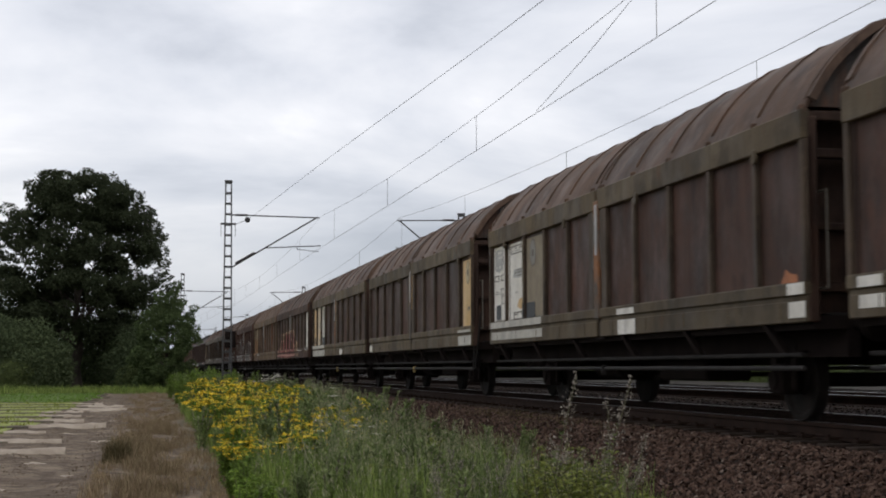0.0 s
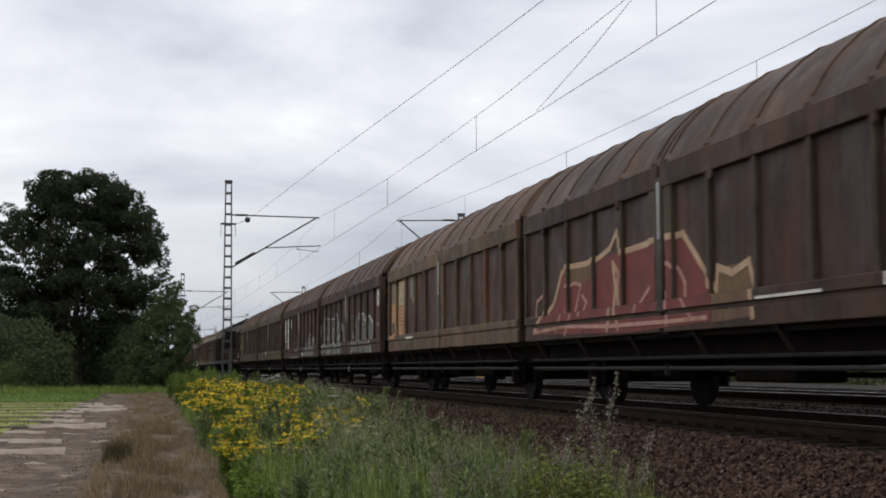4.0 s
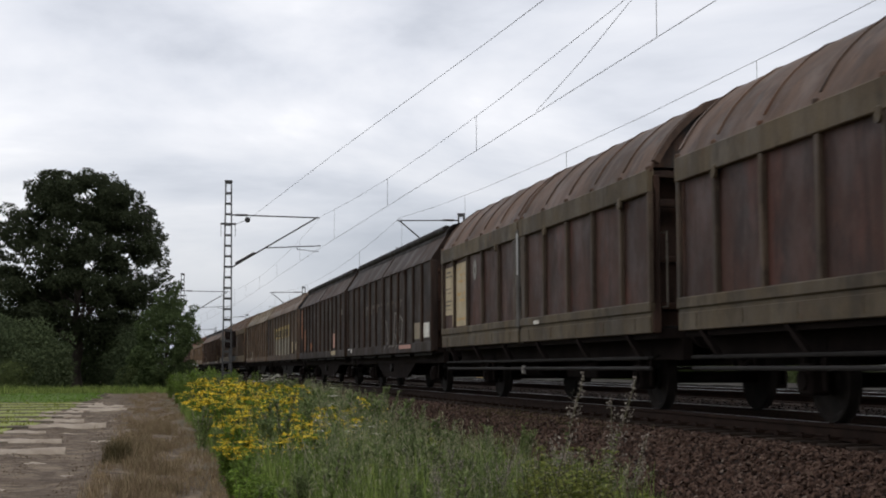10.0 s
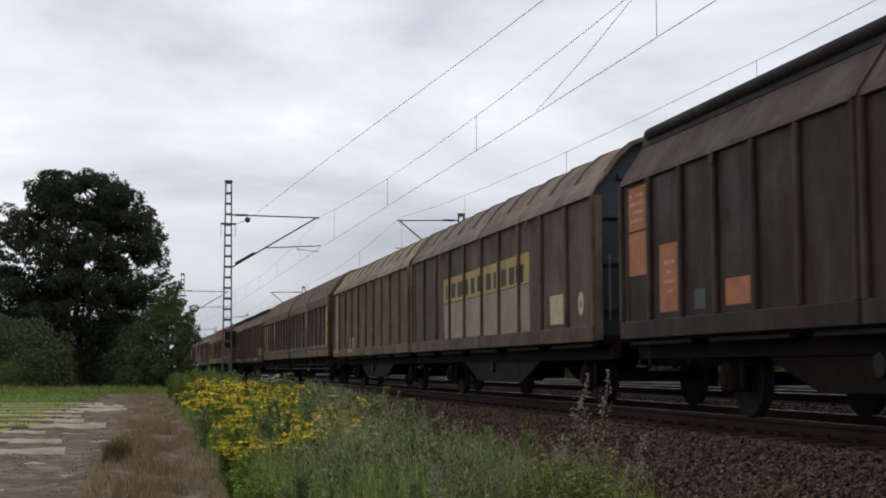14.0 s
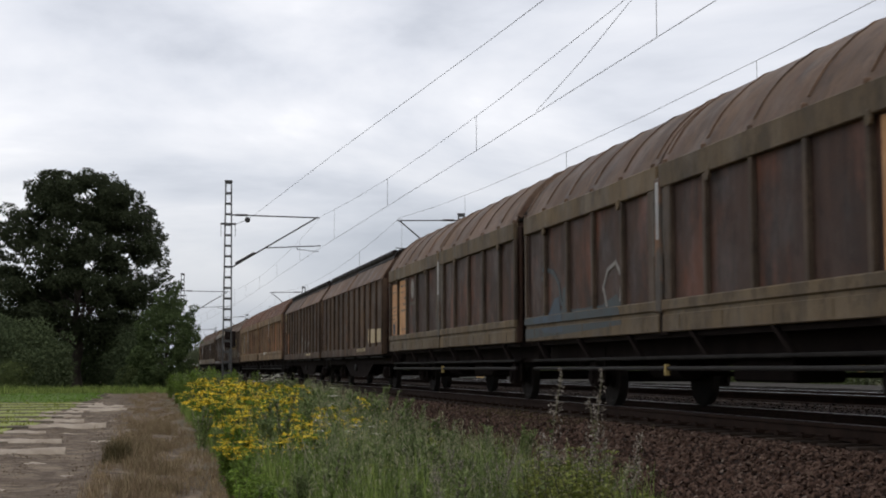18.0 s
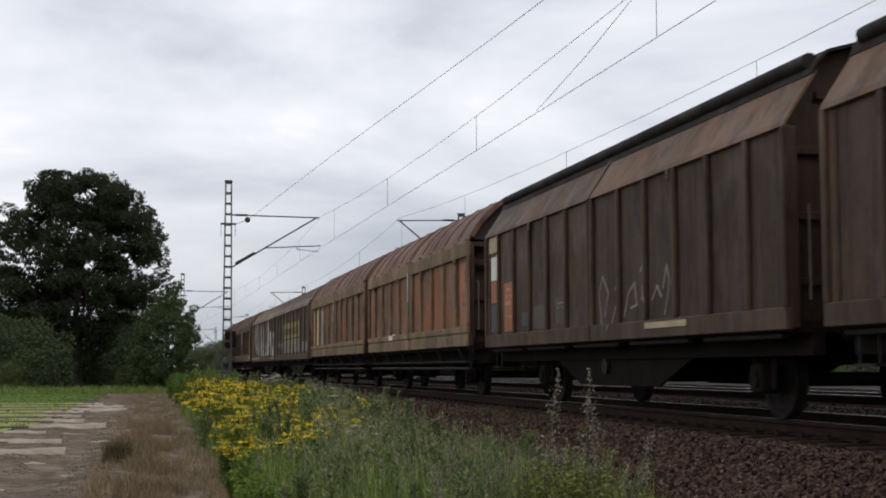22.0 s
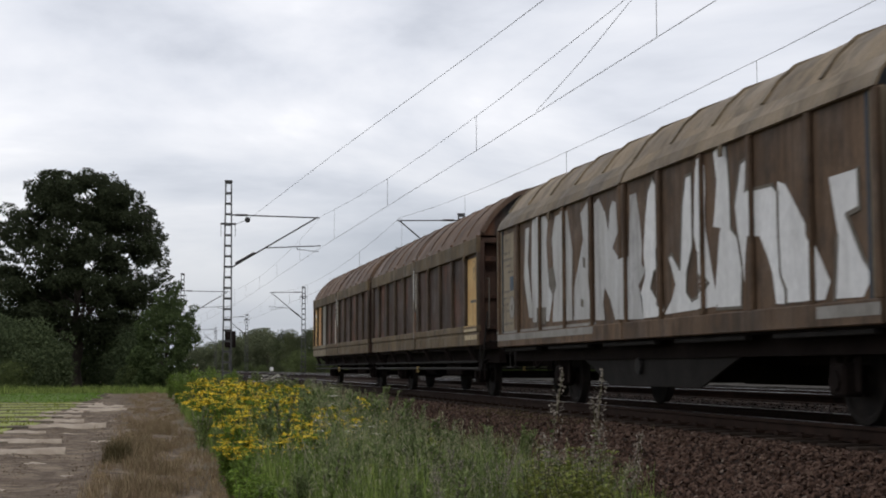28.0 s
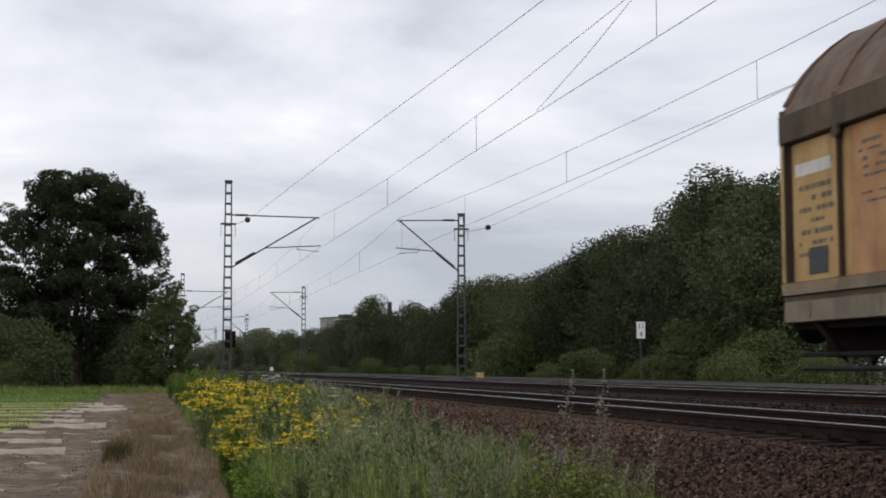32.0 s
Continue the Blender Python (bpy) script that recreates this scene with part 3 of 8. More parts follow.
# ---------------------------------------------------------------- the freight train
PAINTS = {
    "brown": paint("dull_brown_wagon_paint", (0.050, 0.038, 0.033), (0.038, 0.031, 0.028), rust=(0.170, 0.066, 0.036), rust_at=0.52, blotch=0.7, rough=0.58, streak=0.4),
    # brown roof tone raised about a fifth, sky light put into the colour
    "browntop": paint("sky_lifted_brown_roof_paint", (0.090, 0.069, 0.056), (0.065, 0.053, 0.045), rust_at=0.60, blotch=1.2, cast=(1.20, 0.97, 0.83), streak=0.22),
    "olive": paint("dusty_olive_brown_band", (0.098, 0.084, 0.062), (0.072, 0.061, 0.047), rust_at=0.64, cast=(1.12, 1.0, 0.82), streak=0.22),
    "dark": paint("dark_brown_wagon_paint", (0.055, 0.041, 0.036), (0.042, 0.033, 0.030), rust=(0.105, 0.050, 0.035), rust_at=0.55, blotch=0.9, rough=0.58, streak=0.4),
    "darkband": paint("dark_brown_band", (0.062, 0.047, 0.038), (0.046, 0.036, 0.030), rust_at=0.64, streak=0.22),
    "maroondark": paint("dark_maroon_wagon_paint", (0.052, 0.034, 0.030), (0.038, 0.027, 0.025), rust=(0.110, 0.046, 0.034), rust_at=0.55, blotch=1.0, rough=0.58, streak=0.4),
    "maroonband": paint("dark_maroon_band", (0.060, 0.042, 0.036), (0.044, 0.032, 0.028), rust_at=0.66, streak=0.22),
    "rusty": paint("rust_orange_faded_paint", (0.170, 0.130, 0.095), (0.115, 0.080, 0.060), rust=(0.38, 0.125, 0.045), rust_at=0.48, streak=0.28, blotch=0.6, rough=0.56),
    "rustband": paint("beige_dusty_band", (0.200, 0.165, 0.112), (0.140, 0.115, 0.080), rust_at=0.66, cast=(1.16, 0.97, 0.83), streak=0.22),
    "maroon": paint("red_brown_faded_paint", (0.060, 0.041, 0.035), (0.044, 0.033, 0.029), rust=(0.120, 0.052, 0.034), rust_at=0.53, blotch=0.9, rough=0.58, streak=0.4),
    "beige": paint("dusty_beige_paint", (0.108, 0.090, 0.067), (0.074, 0.062, 0.047), rust_at=0.70, cast=(1.24, 0.96, 0.79)),
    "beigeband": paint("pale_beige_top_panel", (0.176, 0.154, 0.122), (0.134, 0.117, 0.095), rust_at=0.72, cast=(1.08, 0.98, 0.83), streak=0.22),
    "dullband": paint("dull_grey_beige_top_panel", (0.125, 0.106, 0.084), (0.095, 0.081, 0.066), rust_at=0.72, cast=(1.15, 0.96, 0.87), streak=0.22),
    "dullbeige": paint("dull_grey_beige_paint", (0.088, 0.074, 0.058), (0.062, 0.053, 0.042), rust_at=0.70, cast=(1.16, 0.95, 0.85)),
    "mud": paint("mud_brown_paint", (0.066, 0.052, 0.038), (0.047, 0.038, 0.029), rust=(0.13, 0.078, 0.035), rust_at=0.58, blotch=1.1, cast=(1.24, 0.95, 0.79)),
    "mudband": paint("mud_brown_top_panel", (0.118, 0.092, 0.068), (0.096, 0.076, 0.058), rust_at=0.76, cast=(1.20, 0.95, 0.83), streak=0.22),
    "soot": paint("sooty_brown_paint", (0.027, 0.0215, 0.018), (0.020, 0.0165, 0.0145), rust_at=0.66, cast=(1.22, 0.94, 0.83)),
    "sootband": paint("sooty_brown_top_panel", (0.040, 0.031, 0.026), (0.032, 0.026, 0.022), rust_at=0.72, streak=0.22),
    "black": paint("sooty_roof_paint", (0.012, 0.011, 0.0105), (0.009, 0.008, 0.0078), rust_at=0.8, rough=0.7),
    "end": paint("dark_end_wall_paint", (0.046, 0.034, 0.028), (0.032, 0.025, 0.022), rust=(0.085, 0.038, 0.022), rust_at=0.54, blotch=1.1),
    "gable": paint("grey_blue_gable_paint", (0.052, 0.048, 0.046), (0.038, 0.033, 0.030), rust=(0.16, 0.070, 0.035), rust_at=0.50, blotch=0.9, cast=(1, 1, 1)),
    "rustband2": paint("rust_stained_olive_band", (0.135, 0.108, 0.08), (0.098, 0.079, 0.06), rust=(0.20, 0.085, 0.040), rust_at=0.56, blotch=1.1, cast=(1.14, 0.99, 0.82), streak=0.22),
    "rib": paint("grimy_brown_rib_paint", (0.078, 0.064, 0.052), (0.058, 0.048, 0.04), rust_at=0.66, cast=(1.12, 0.99, 0.85), streak=0.22),
    # this warmer roof tone is likewise lifted for light from the sky
    "warmtop": paint("sky_lifted_warm_roof_paint", (0.116, 0.093, 0.073), (0.088, 0.071, 0.058), rust=(0.13, 0.066, 0.042), rust_at=0.56, blotch=1.1, cast=(1.20, 0.97, 0.83), streak=0.22),
    "tanband": paint("dusty_tan_band", (0.122, 0.101, 0.072), (0.088, 0.073, 0.054), rust_at=0.66, cast=(1.13, 1.0, 0.82), streak=0.22),
    "navy": M_NAVY,
    "rustroof": paint("rusty_brown_roof_paint", (0.123, 0.086, 0.068), (0.090, 0.066, 0.054), rust=(0.18, 0.083, 0.05), rust_at=0.54, blotch=0.9, streak=0.22),
    "post": paint("scuffed_joint_post", (0.130, 0.115, 0.100), (0.090, 0.078, 0.066), rust=(0.30, 0.125, 0.045), rust_at=0.50, blotch=1.6, cast=(1, 1, 1)),
    "greypost": paint("grey_joint_post", (0.085, 0.078, 0.070), (0.055, 0.048, 0.042), rust=(0.14, 0.06, 0.03), rust_at=0.56, blotch=1.6, cast=(1, 1, 1)),
}
CURVED = [(-1.455, 3.20), (-1.385, 3.34), (-1.285, 3.51), (-1.175, 3.67), (-1.04, 3.82), (-0.85, 3.995), (-0.63, 4.15), (-0.36, 4.24), (0.0, 4.28)]
WHEELSETS = []
TRAIN = []


def wheel_shape():
    sh = Shape()
    rings = [(-0.068, 0.10), (-0.068, 0.40), (-0.066, 0.475), (-0.044, 0.488), (-0.034, 0.462), (0.066, 0.455), (0.066, 0.40), (0.03, 0.36), (0.03, 0.17), (0.075, 0.13), (0.075, 0.0)]
    n = 28
    for x, r in rings:
        sh.v += [(x, r * math.cos(i * math.tau / n), r * math.sin(i * math.tau / n)) for i in range(n)]
    for k in range(len(rings) - 1):
        sh.f += [(k * n + i, k * n + (i + 1) % n, (k + 1) * n + (i + 1) % n, (k + 1) * n + i) for i in range(n)]
    return sh


WHEEL_ME = wheel_shape().mesh("wheel", M_WHEEL, 35)
AXLE_ME = Shape().tube((-1.02, 0, 0), (1.02, 0, 0), 0.085, 10).mesh("axle", M_WHEEL, 35)
BOX_ME = Shape().box(-0.12, 0.12, -0.16, 0.16, -0.16, 0.18, 0.03).tube((-0.15, 0, 0), (-0.1, 0, 0), 0.11, 10).mesh("axle_box", M_FRAME, 35)
SPRING = Shape()
for k in range(5):
    SPRING.box(-0.05, 0.05, -0.62 + 0.1 * k, 0.62 - 0.1 * k, 0.26 - 0.014 * k + 0.10, 0.272 - 0.014 * k + 0.10)
SPRING_ME = SPRING.mesh("leaf_spring", M_FRAME)
GUARD_ME = Shape().add([(x, y, z) for x in (-0.01, 0.01) for y, z in ((-0.3, 0.05), (-0.2, 0.05), (-0.18, 0.45), (0.18, 0.45), (0.2, 0.05), (0.3, 0.05), (0.34, 0.62), (-0.34, 0.62))], [(0, 1, 2, 7), (2, 3, 6, 7), (3, 4, 5, 6), (15, 10, 9, 8), (15, 14, 11, 10), (14, 13, 12, 11)] + [(i, (i + 1) % 8, 8 + (i + 1) % 8, 8 + i) for i in range(8)]).mesh("axle_guard", M_FRAME)
BUFFER_ME = Shape().tube((0, 0, 0), (0, 0.34, 0), 0.09, 10).tube((0, 0.3, 0), (0, 0.56, 0), 0.065, 10).tube((0, 0.55, 0), (0, 0.60, 0), 0.215, 16).mesh("buffer", M_FRAME, 35)


def running_gear(w, L, rear_off=2.8, front_off=1.55):
    """Two wheelsets with boxes and springs, buffers and coupling."""
    for y in (L / 2 - rear_off, -L / 2 + front_off):
        ws = new("wheelset")
        ws.parent = w
        ws.matrix_parent_inverse = Matrix.Translation((0, y, 0.458))
        WHEELSETS.append(ws)
        part("axle", AXLE_ME, None, ws)
        for sx in (-1, 1):
            wh = part("wheel", WHEEL_ME, None, ws)
            wh.matrix_basis = pose(sx * 0.752, 0, 0, 0, 0, 0 if sx > 0 else 180)
            ab = part("axle_box", BOX_ME, None, w)
            ab.matrix_basis = pose(sx * 1.0, y, 0.458, 0, 0, 0 if sx < 0 else 180)
            sp = part("leaf_spring", SPRING_ME, None, w)
            sp.matrix_basis = pose(sx * 1.0, y, 0.40)
            gd = part("axle_guard", GUARD_ME, None, w)
            gd.matrix_basis = pose(sx * 1.0, y, 0.30)
    for sy in (-1, 1):
        for sx in (-1, 1):
            b = part("buffer", BUFFER_ME, None, w)
            b.matrix_basis = pose(sx * 0.875, sy * (L / 2 - 0.12), 1.06, 0, 0, 0 if sy > 0 else 180)
        part("coupling", Shape().tube((0, sy * (L / 2 - 0.1), 1.0), (0, sy * (L / 2 + 0.5), 0.86), 0.035, 8).box(-0.06, 0.06, sy * (L / 2 + 0.2) - 0.08, sy * (L / 2 + 0.2) + 0.08, 0.55, 0.95, 0.01), M_FRAME, w)
        part("brake_hose", Shape().tube((-0.35, sy * (L / 2 - 0.05), 0.95), (-0.3, sy * (L / 2 + 0.25), 0.6), 0.028, 6).tube((-0.3, sy * (L / 2 + 0.25), 0.6), (-0.2, sy * (L / 2 + 0.5), 0.75), 0.028, 6), M_FRAME, w)


def clip_band(poly, lo, hi):
    """The part of an outline of (y, z) with y between lo and hi."""
    for keep, edge in ((1, lo), (-1, hi)):
        out = []
        for a, b in zip(poly, poly[1:] + poly[:1]):
            ia, ib = keep * (a[0] - edge) >= 0, keep * (b[0] - edge) >= 0
            if ia:
                out.append(a)
            if ia != ib:
                q = (edge - a[0]) / (b[0] - a[0])
                out.append((edge, a[1] + (b[1] - a[1]) * q))
        poly = out
        if len(poly) < 3:
            return []
    return poly


def lay_on(w, sh, poly, lift):
    """Adds to sh a painted patch that follows sheet, ribs and beams of a wagon side; the outline is in (distance from the rear end, height)."""
    L = w["length_m"]
    pts = [(L / 2 - a, z) for a, z in poly]
    rows = {}
    for lo, hi, z0, z1, x in w_surf[w.name]:
        c = clip_band(pts, lo, hi)
        c = clip_band([(z, y) for y, z in c], z0, z1) if c else []
        if len(c) >= 3:
            k = len(c)
            sh.add([(x - lift, y, z) for z, y in c] + [(x + 0.001, y, z) for z, y in c], [tuple(range(k))] + [(i, (i + 1) % k, k + (i + 1) % k, k + i) for i in range(k)])
            rows.setdefault((z0, z1), []).append((lo, hi, x - lift, c))
    # the paint goes on round the flanks of the ribs
    for row in rows.values():
        row.sort(key=lambda q: q[0])
        for (_, hi, xa, ca), (lo, _, xb, cb) in zip(row, row[1:]):
            za, zb = [z for z, y in ca if abs(y - hi) < 1e-6], [z for z, y in cb if abs(y - lo) < 1e-6]
            if lo - hi < 0.2 and len(za) > 1 and len(zb) > 1:
                sh.add([(xa, hi, min(za)), (xa, hi, max(za)), (xb, lo, max(zb)), (xb, lo, min(zb))], [(0, 1, 2, 3)])
    at, seen, idx = [], {}, []
    for v in sh.v:
        key = tuple(round(q, 4) for q in v)
        if key not in seen:
            seen[key] = len(at)
            at.append(v)
        idx.append(seen[key])
    sh.v, sh.f = at, [g for g in (tuple(dict.fromkeys(idx[i] for i in f)) for f in sh.f) if len(g) > 2]


w_surf = {}


def rect(a, b, z0, z1):
    return [(a, z0), (b, z0), (b, z1), (a, z1)]


def curved_wagon(p0, p1, body, band, roofm, label, post="post", end="end", lever=M_FOOT, rod=False, seal=M_INK):
    """Two-axle sliding-wall wagon with a curved, ribbed roof that slides with the walls."""
    L = p1 - p0
    h = L / 2
    w = thing("covered_wagon", label, "freight wagon", "wagons of the train")
    w["length_m"] = L
    surf = []
    # end walls with a gable plate over a recess, floor and frame
    arch = [(x * 0.965, z - 0.06) for x, z in CURVED[1:]] + [(-x * 0.965, z - 0.06) for x, z in reversed(CURVED[1:-1])]
    for sy in (-1, 1):
        ew = part("end_wall", Shape().box(-1.36, 1.36, sy * (h - 0.42), sy * (h - 0.36), 1.05, 3.3), PAINTS[end], w)
        part("gable_plate", Shape().prism(arch, sy * (h - 0.22), sy * (h - 0.16)), PAINTS["gable"], ew, "grey-blue gable plate with rust")
        part("gable_rib", Shape().skin([(x * 1.01, z + 0.01) for x, z in CURVED[1:]] + [(-x * 1.01, z + 0.01) for x, z in reversed(CURVED[1:-1])], sy * h - 0.03, sy * h + 0.03, 0.09), PAINTS[roofm], ew)
        for z, d, t in ((3.18, 0.17, 0.05), (2.80, 0.22, 0.05), (2.05, 0.34, 0.04), (1.42, 0.34, 0.05)):
            part("end_beam", Shape().box(-1.36, 1.36, sy * (h - d) - 0.05, sy * (h - d) + 0.05, z - t, z + t, 0.01), PAINTS[end], ew)
        for x in (-0.5, 0.5):
            part("end_stanchion", Shape().box(x - 0.05, x + 0.05, sy * (h - 0.33) - 0.04, sy * (h - 0.33) + 0.04, 1.05, 2.78, 0.01), PAINTS[end], ew)
        for x in (-1.36, 1.36):
            part("end_post", Shape().box(x - 0.06, x + 0.06, sy * (h - 0.10) - 0.08, sy * (h - 0.10) + 0.08, 1.05, 3.16, 0.015), PAINTS[end], ew)
        part("handrail", Shape().tube((-1.22, sy * (h + 0.0), 1.4), (-1.22, sy * (h + 0.0), 2.4), 0.013, 6).tube((-1.22, sy * h, 1.4), (-1.22, sy * (h - 0.2), 1.4), 0.013, 6).tube((-1.22, sy * h, 2.4), (-1.22, sy * (h - 0.2), 2.4), 0.013, 6), M_INK, w, "worn handrail")
        part("end_platform", Shape().box(-1.15, 1.15, sy * (h - 0.22) - 0.14, sy * (h - 0.22) + 0.14, 1.10, 1.15, 0.01), M_FRAME_GREY, w)
    part("floor", Shape().box(-1.36, 1.36, -h + 0.05, h - 0.05, 0.98, 1.12), M_FRAME, w)
    for x in (-0.93, 0.93):
        part("sole_bar", Shape().box(x - 0.07, x + 0.07, -h + 0.05, h - 0.05, 0.70, 0.99), M_FRAME, w)
    part("centre_beam", Shape().box(-0.3, 0.3, -h + 0.05, h - 0.05, 0.62, 0.98), M_FRAME, w)
    # walls and roof covers, two to a side
    for side in (-1, 1):
        for k, (ya, yb) in enumerate(((0.05, h - 0.02), (-h + 0.02, -0.05))):
            X = (lambda a, b: (a, b)) if side < 0 else (lambda a, b: (-b, -a))
            far = yb if k == 0 else ya          # the wagon's end; the other is the joint in its middle
            dr = -1 if k == 0 else 1
            wall = part("sliding_wall", Shape().box(*X(-1.395, -1.365), ya, yb, 1.44, 2.96), PAINTS[body], w)
            part("eave_band", Shape().box(*X(-1.475, -1.38), ya, yb, 2.92, 3.23, 0.012), PAINTS[band], wall)
            part("lower_beam", Shape().box(*X(-1.472, -1.38), ya, yb, 1.325, 1.465, 0.014).box(*X(-1.44, -1.36), ya + 0.01, yb - 0.01, 1.27, 1.33).box(*X(-1.456, -1.36), ya + 0.02, yb - 0.02, 1.05, 1.275, 0.01), PAINTS[band], wall)
            at = sorted([far + dr * d for d in (0.05, 1.22, 2.53, 3.87, 5.22)] + [-dr * 0.30])
            half = {far + dr * 0.05: 0.05, -dr * 0.30: 0.115}
            for i, y in enumerate(at):
                b = half.get(y, 0.048)
                part("rib", Shape().box(*X(-1.463, -1.385), y - b, y + b, 1.455, 2.93, 0.014), PAINTS["rib" if band in ("olive", "darkband", "tanband") else band], wall)
                if side < 0:
                    surf.append((y - b + 0.016, y + b - 0.016, 1.47, 2.92, -1.463))
                    if i < 5:
                        surf.append((y + b, at[i + 1] - half.get(at[i + 1], 0.048), 1.47, 2.92, -1.395))
            if side < 0:
                surf.append((ya + 0.012, yb - 0.012, 1.337, 1.455, -1.472))
                surf.append((ya + 0.03, yb - 0.03, 1.06, 1.265, -1.456))
                for i in range(5):
                    y = ya + 0.62 + (yb - ya - 1.24) * i / 4
                    part("slot_plate", Shape().box(-1.464, -1.44, y - 0.01, y + 0.01, 1.09, 1.26, 0.004), PAINTS[band], wall)
                for d in (1.22, 5.10):
                    y = far + dr * d
                    part("lifting_eye", Shape().tube((-1.455, y - 0.06, 2.87), (-1.495, y - 0.06, 2.87), 0.062, 10).box(-1.49, -1.46, y - 0.115, y - 0.005, 2.87, 2.97, 0.012), PAINTS[band], wall)
            prof = CURVED if side < 0 else [(-x, z) for x, z in reversed(CURVED)]
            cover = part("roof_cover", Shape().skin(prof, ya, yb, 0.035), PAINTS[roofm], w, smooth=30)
            out = [(x * 1.008 + (-0.008 if side < 0 else 0.008), z + 0.014) for x, z in prof]
            out = out[1:] if side < 0 else out[:-1]
            for y in at:
                y = y if abs(y) > 0.5 else -dr * 0.22
                part("roof_rib", Shape().skin(out, y - 0.015, y + 0.015, 0.045).box(side * 1.444 - 0.034, side * 1.444 + 0.034, y - 0.03, y + 0.03, 3.22, 3.28, 0.012), PAINTS[roofm], cover, smooth=30)
    part("joint_gap", Shape().box(-1.43, -1.38, -0.20, 0.20, 1.02, 3.16), M_FRAME, w, "dark gap between the sliding walls")
    part("joint_gap", Shape().skin([(x * 0.985, z - 0.02) for x, z in CURVED] + [(-x * 0.985, z - 0.02) for x, z in reversed(CURVED[:-1])], -0.2, 0.2, 0.03), M_FRAME, w, "dark gap between the roof covers")
    part("joint_post", Shape().box(-1.488, -1.42, -0.105, 0.105, 1.30, 3.06, 0.02), PAINTS[post], w, "scuffed post where the sliding walls meet")
    part("seal_strip", Shape().box(-1.498, -1.42, -0.075, 0.02, 2.25, 3.0, 0.01), M_STRIP, w, "pale grey seal strip")
    for y in (-0.185, 0.185):
        part("seal_strip", Shape().box(-1.47, -1.42, y - 0.014, y + 0.014, 2.05, 2.9, 0.006), seal, w, "flaking paint along the door edge")
    w_surf[w.name] = surf
    # struts, foot rails and underframe gear along the side
    for i in range(6):
        y = -h + 0.9 + (L - 1.8) * i / 5
        for x in (-1, 1):
            part("strut", Shape().bar((x * 1.40, y + 0.22, 1.06), (x * 1.30, y - 0.12, 0.70), 0.09, 0.05), M_FRAME, w)
    for x in (-1.36, 1.36):
        part("upper_rail", Shape().box(x - 0.04, x + 0.04, -h + 0.3, h - 0.3, 0.70, 0.745, 0.01), M_FRAME_GREY, w)
        part("foot_rail", Shape().tube((x, -h + 0.3, 0.585), (x, h - 0.3, 0.585), 0.028, 8), M_FOOT, w)
        part("locking_lever", Shape().box(x - 0.05, x + 0.02, -0.022, 0.022, 0.49, 0.64, 0.008), lever, w, "small painted locking lever")
    part("air_tank", Shape().tube((-0.5, 1.4, 0.62), (-0.5, 2.6, 0.62), 0.2, 12), M_FRAME, w, smooth=35)
    part("brake_box", Shape().box(-0.85, -0.2, -2.6, -0.9, 0.42, 0.72, 0.03), M_FRAME, w)
    part("brake_rod", Shape().tube((0.4, -3.5, 0.5), (0.4, 3.5, 0.5), 0.04, 6), M_FRAME, w)
    if rod:
        part("warning_plate", Shape().box(-0.96, -0.70, -h + 0.12, -h + 0.155, 3.35, 3.48, 0.006), M_STRIPLOW, w, "small rusty warning plate")
        part("grab_rod", Shape().tube((-1.33, -h + 0.2, 0.60), (-1.33, -h - 0.32, 1.72), 0.018, 6), M_FOOT, w)
        part("side_step", Shape().box(-1.42, -1.25, -h + 0.02, -h + 0.42, 0.55, 0.58).box(-1.41, -1.39, -h + 0.02, -h + 0.05, 0.55, 1.05), M_FRAME_GREY, w)
    running_gear(w, L)
    TRAIN.append((w, (p0 + p1) / 2))
    return w


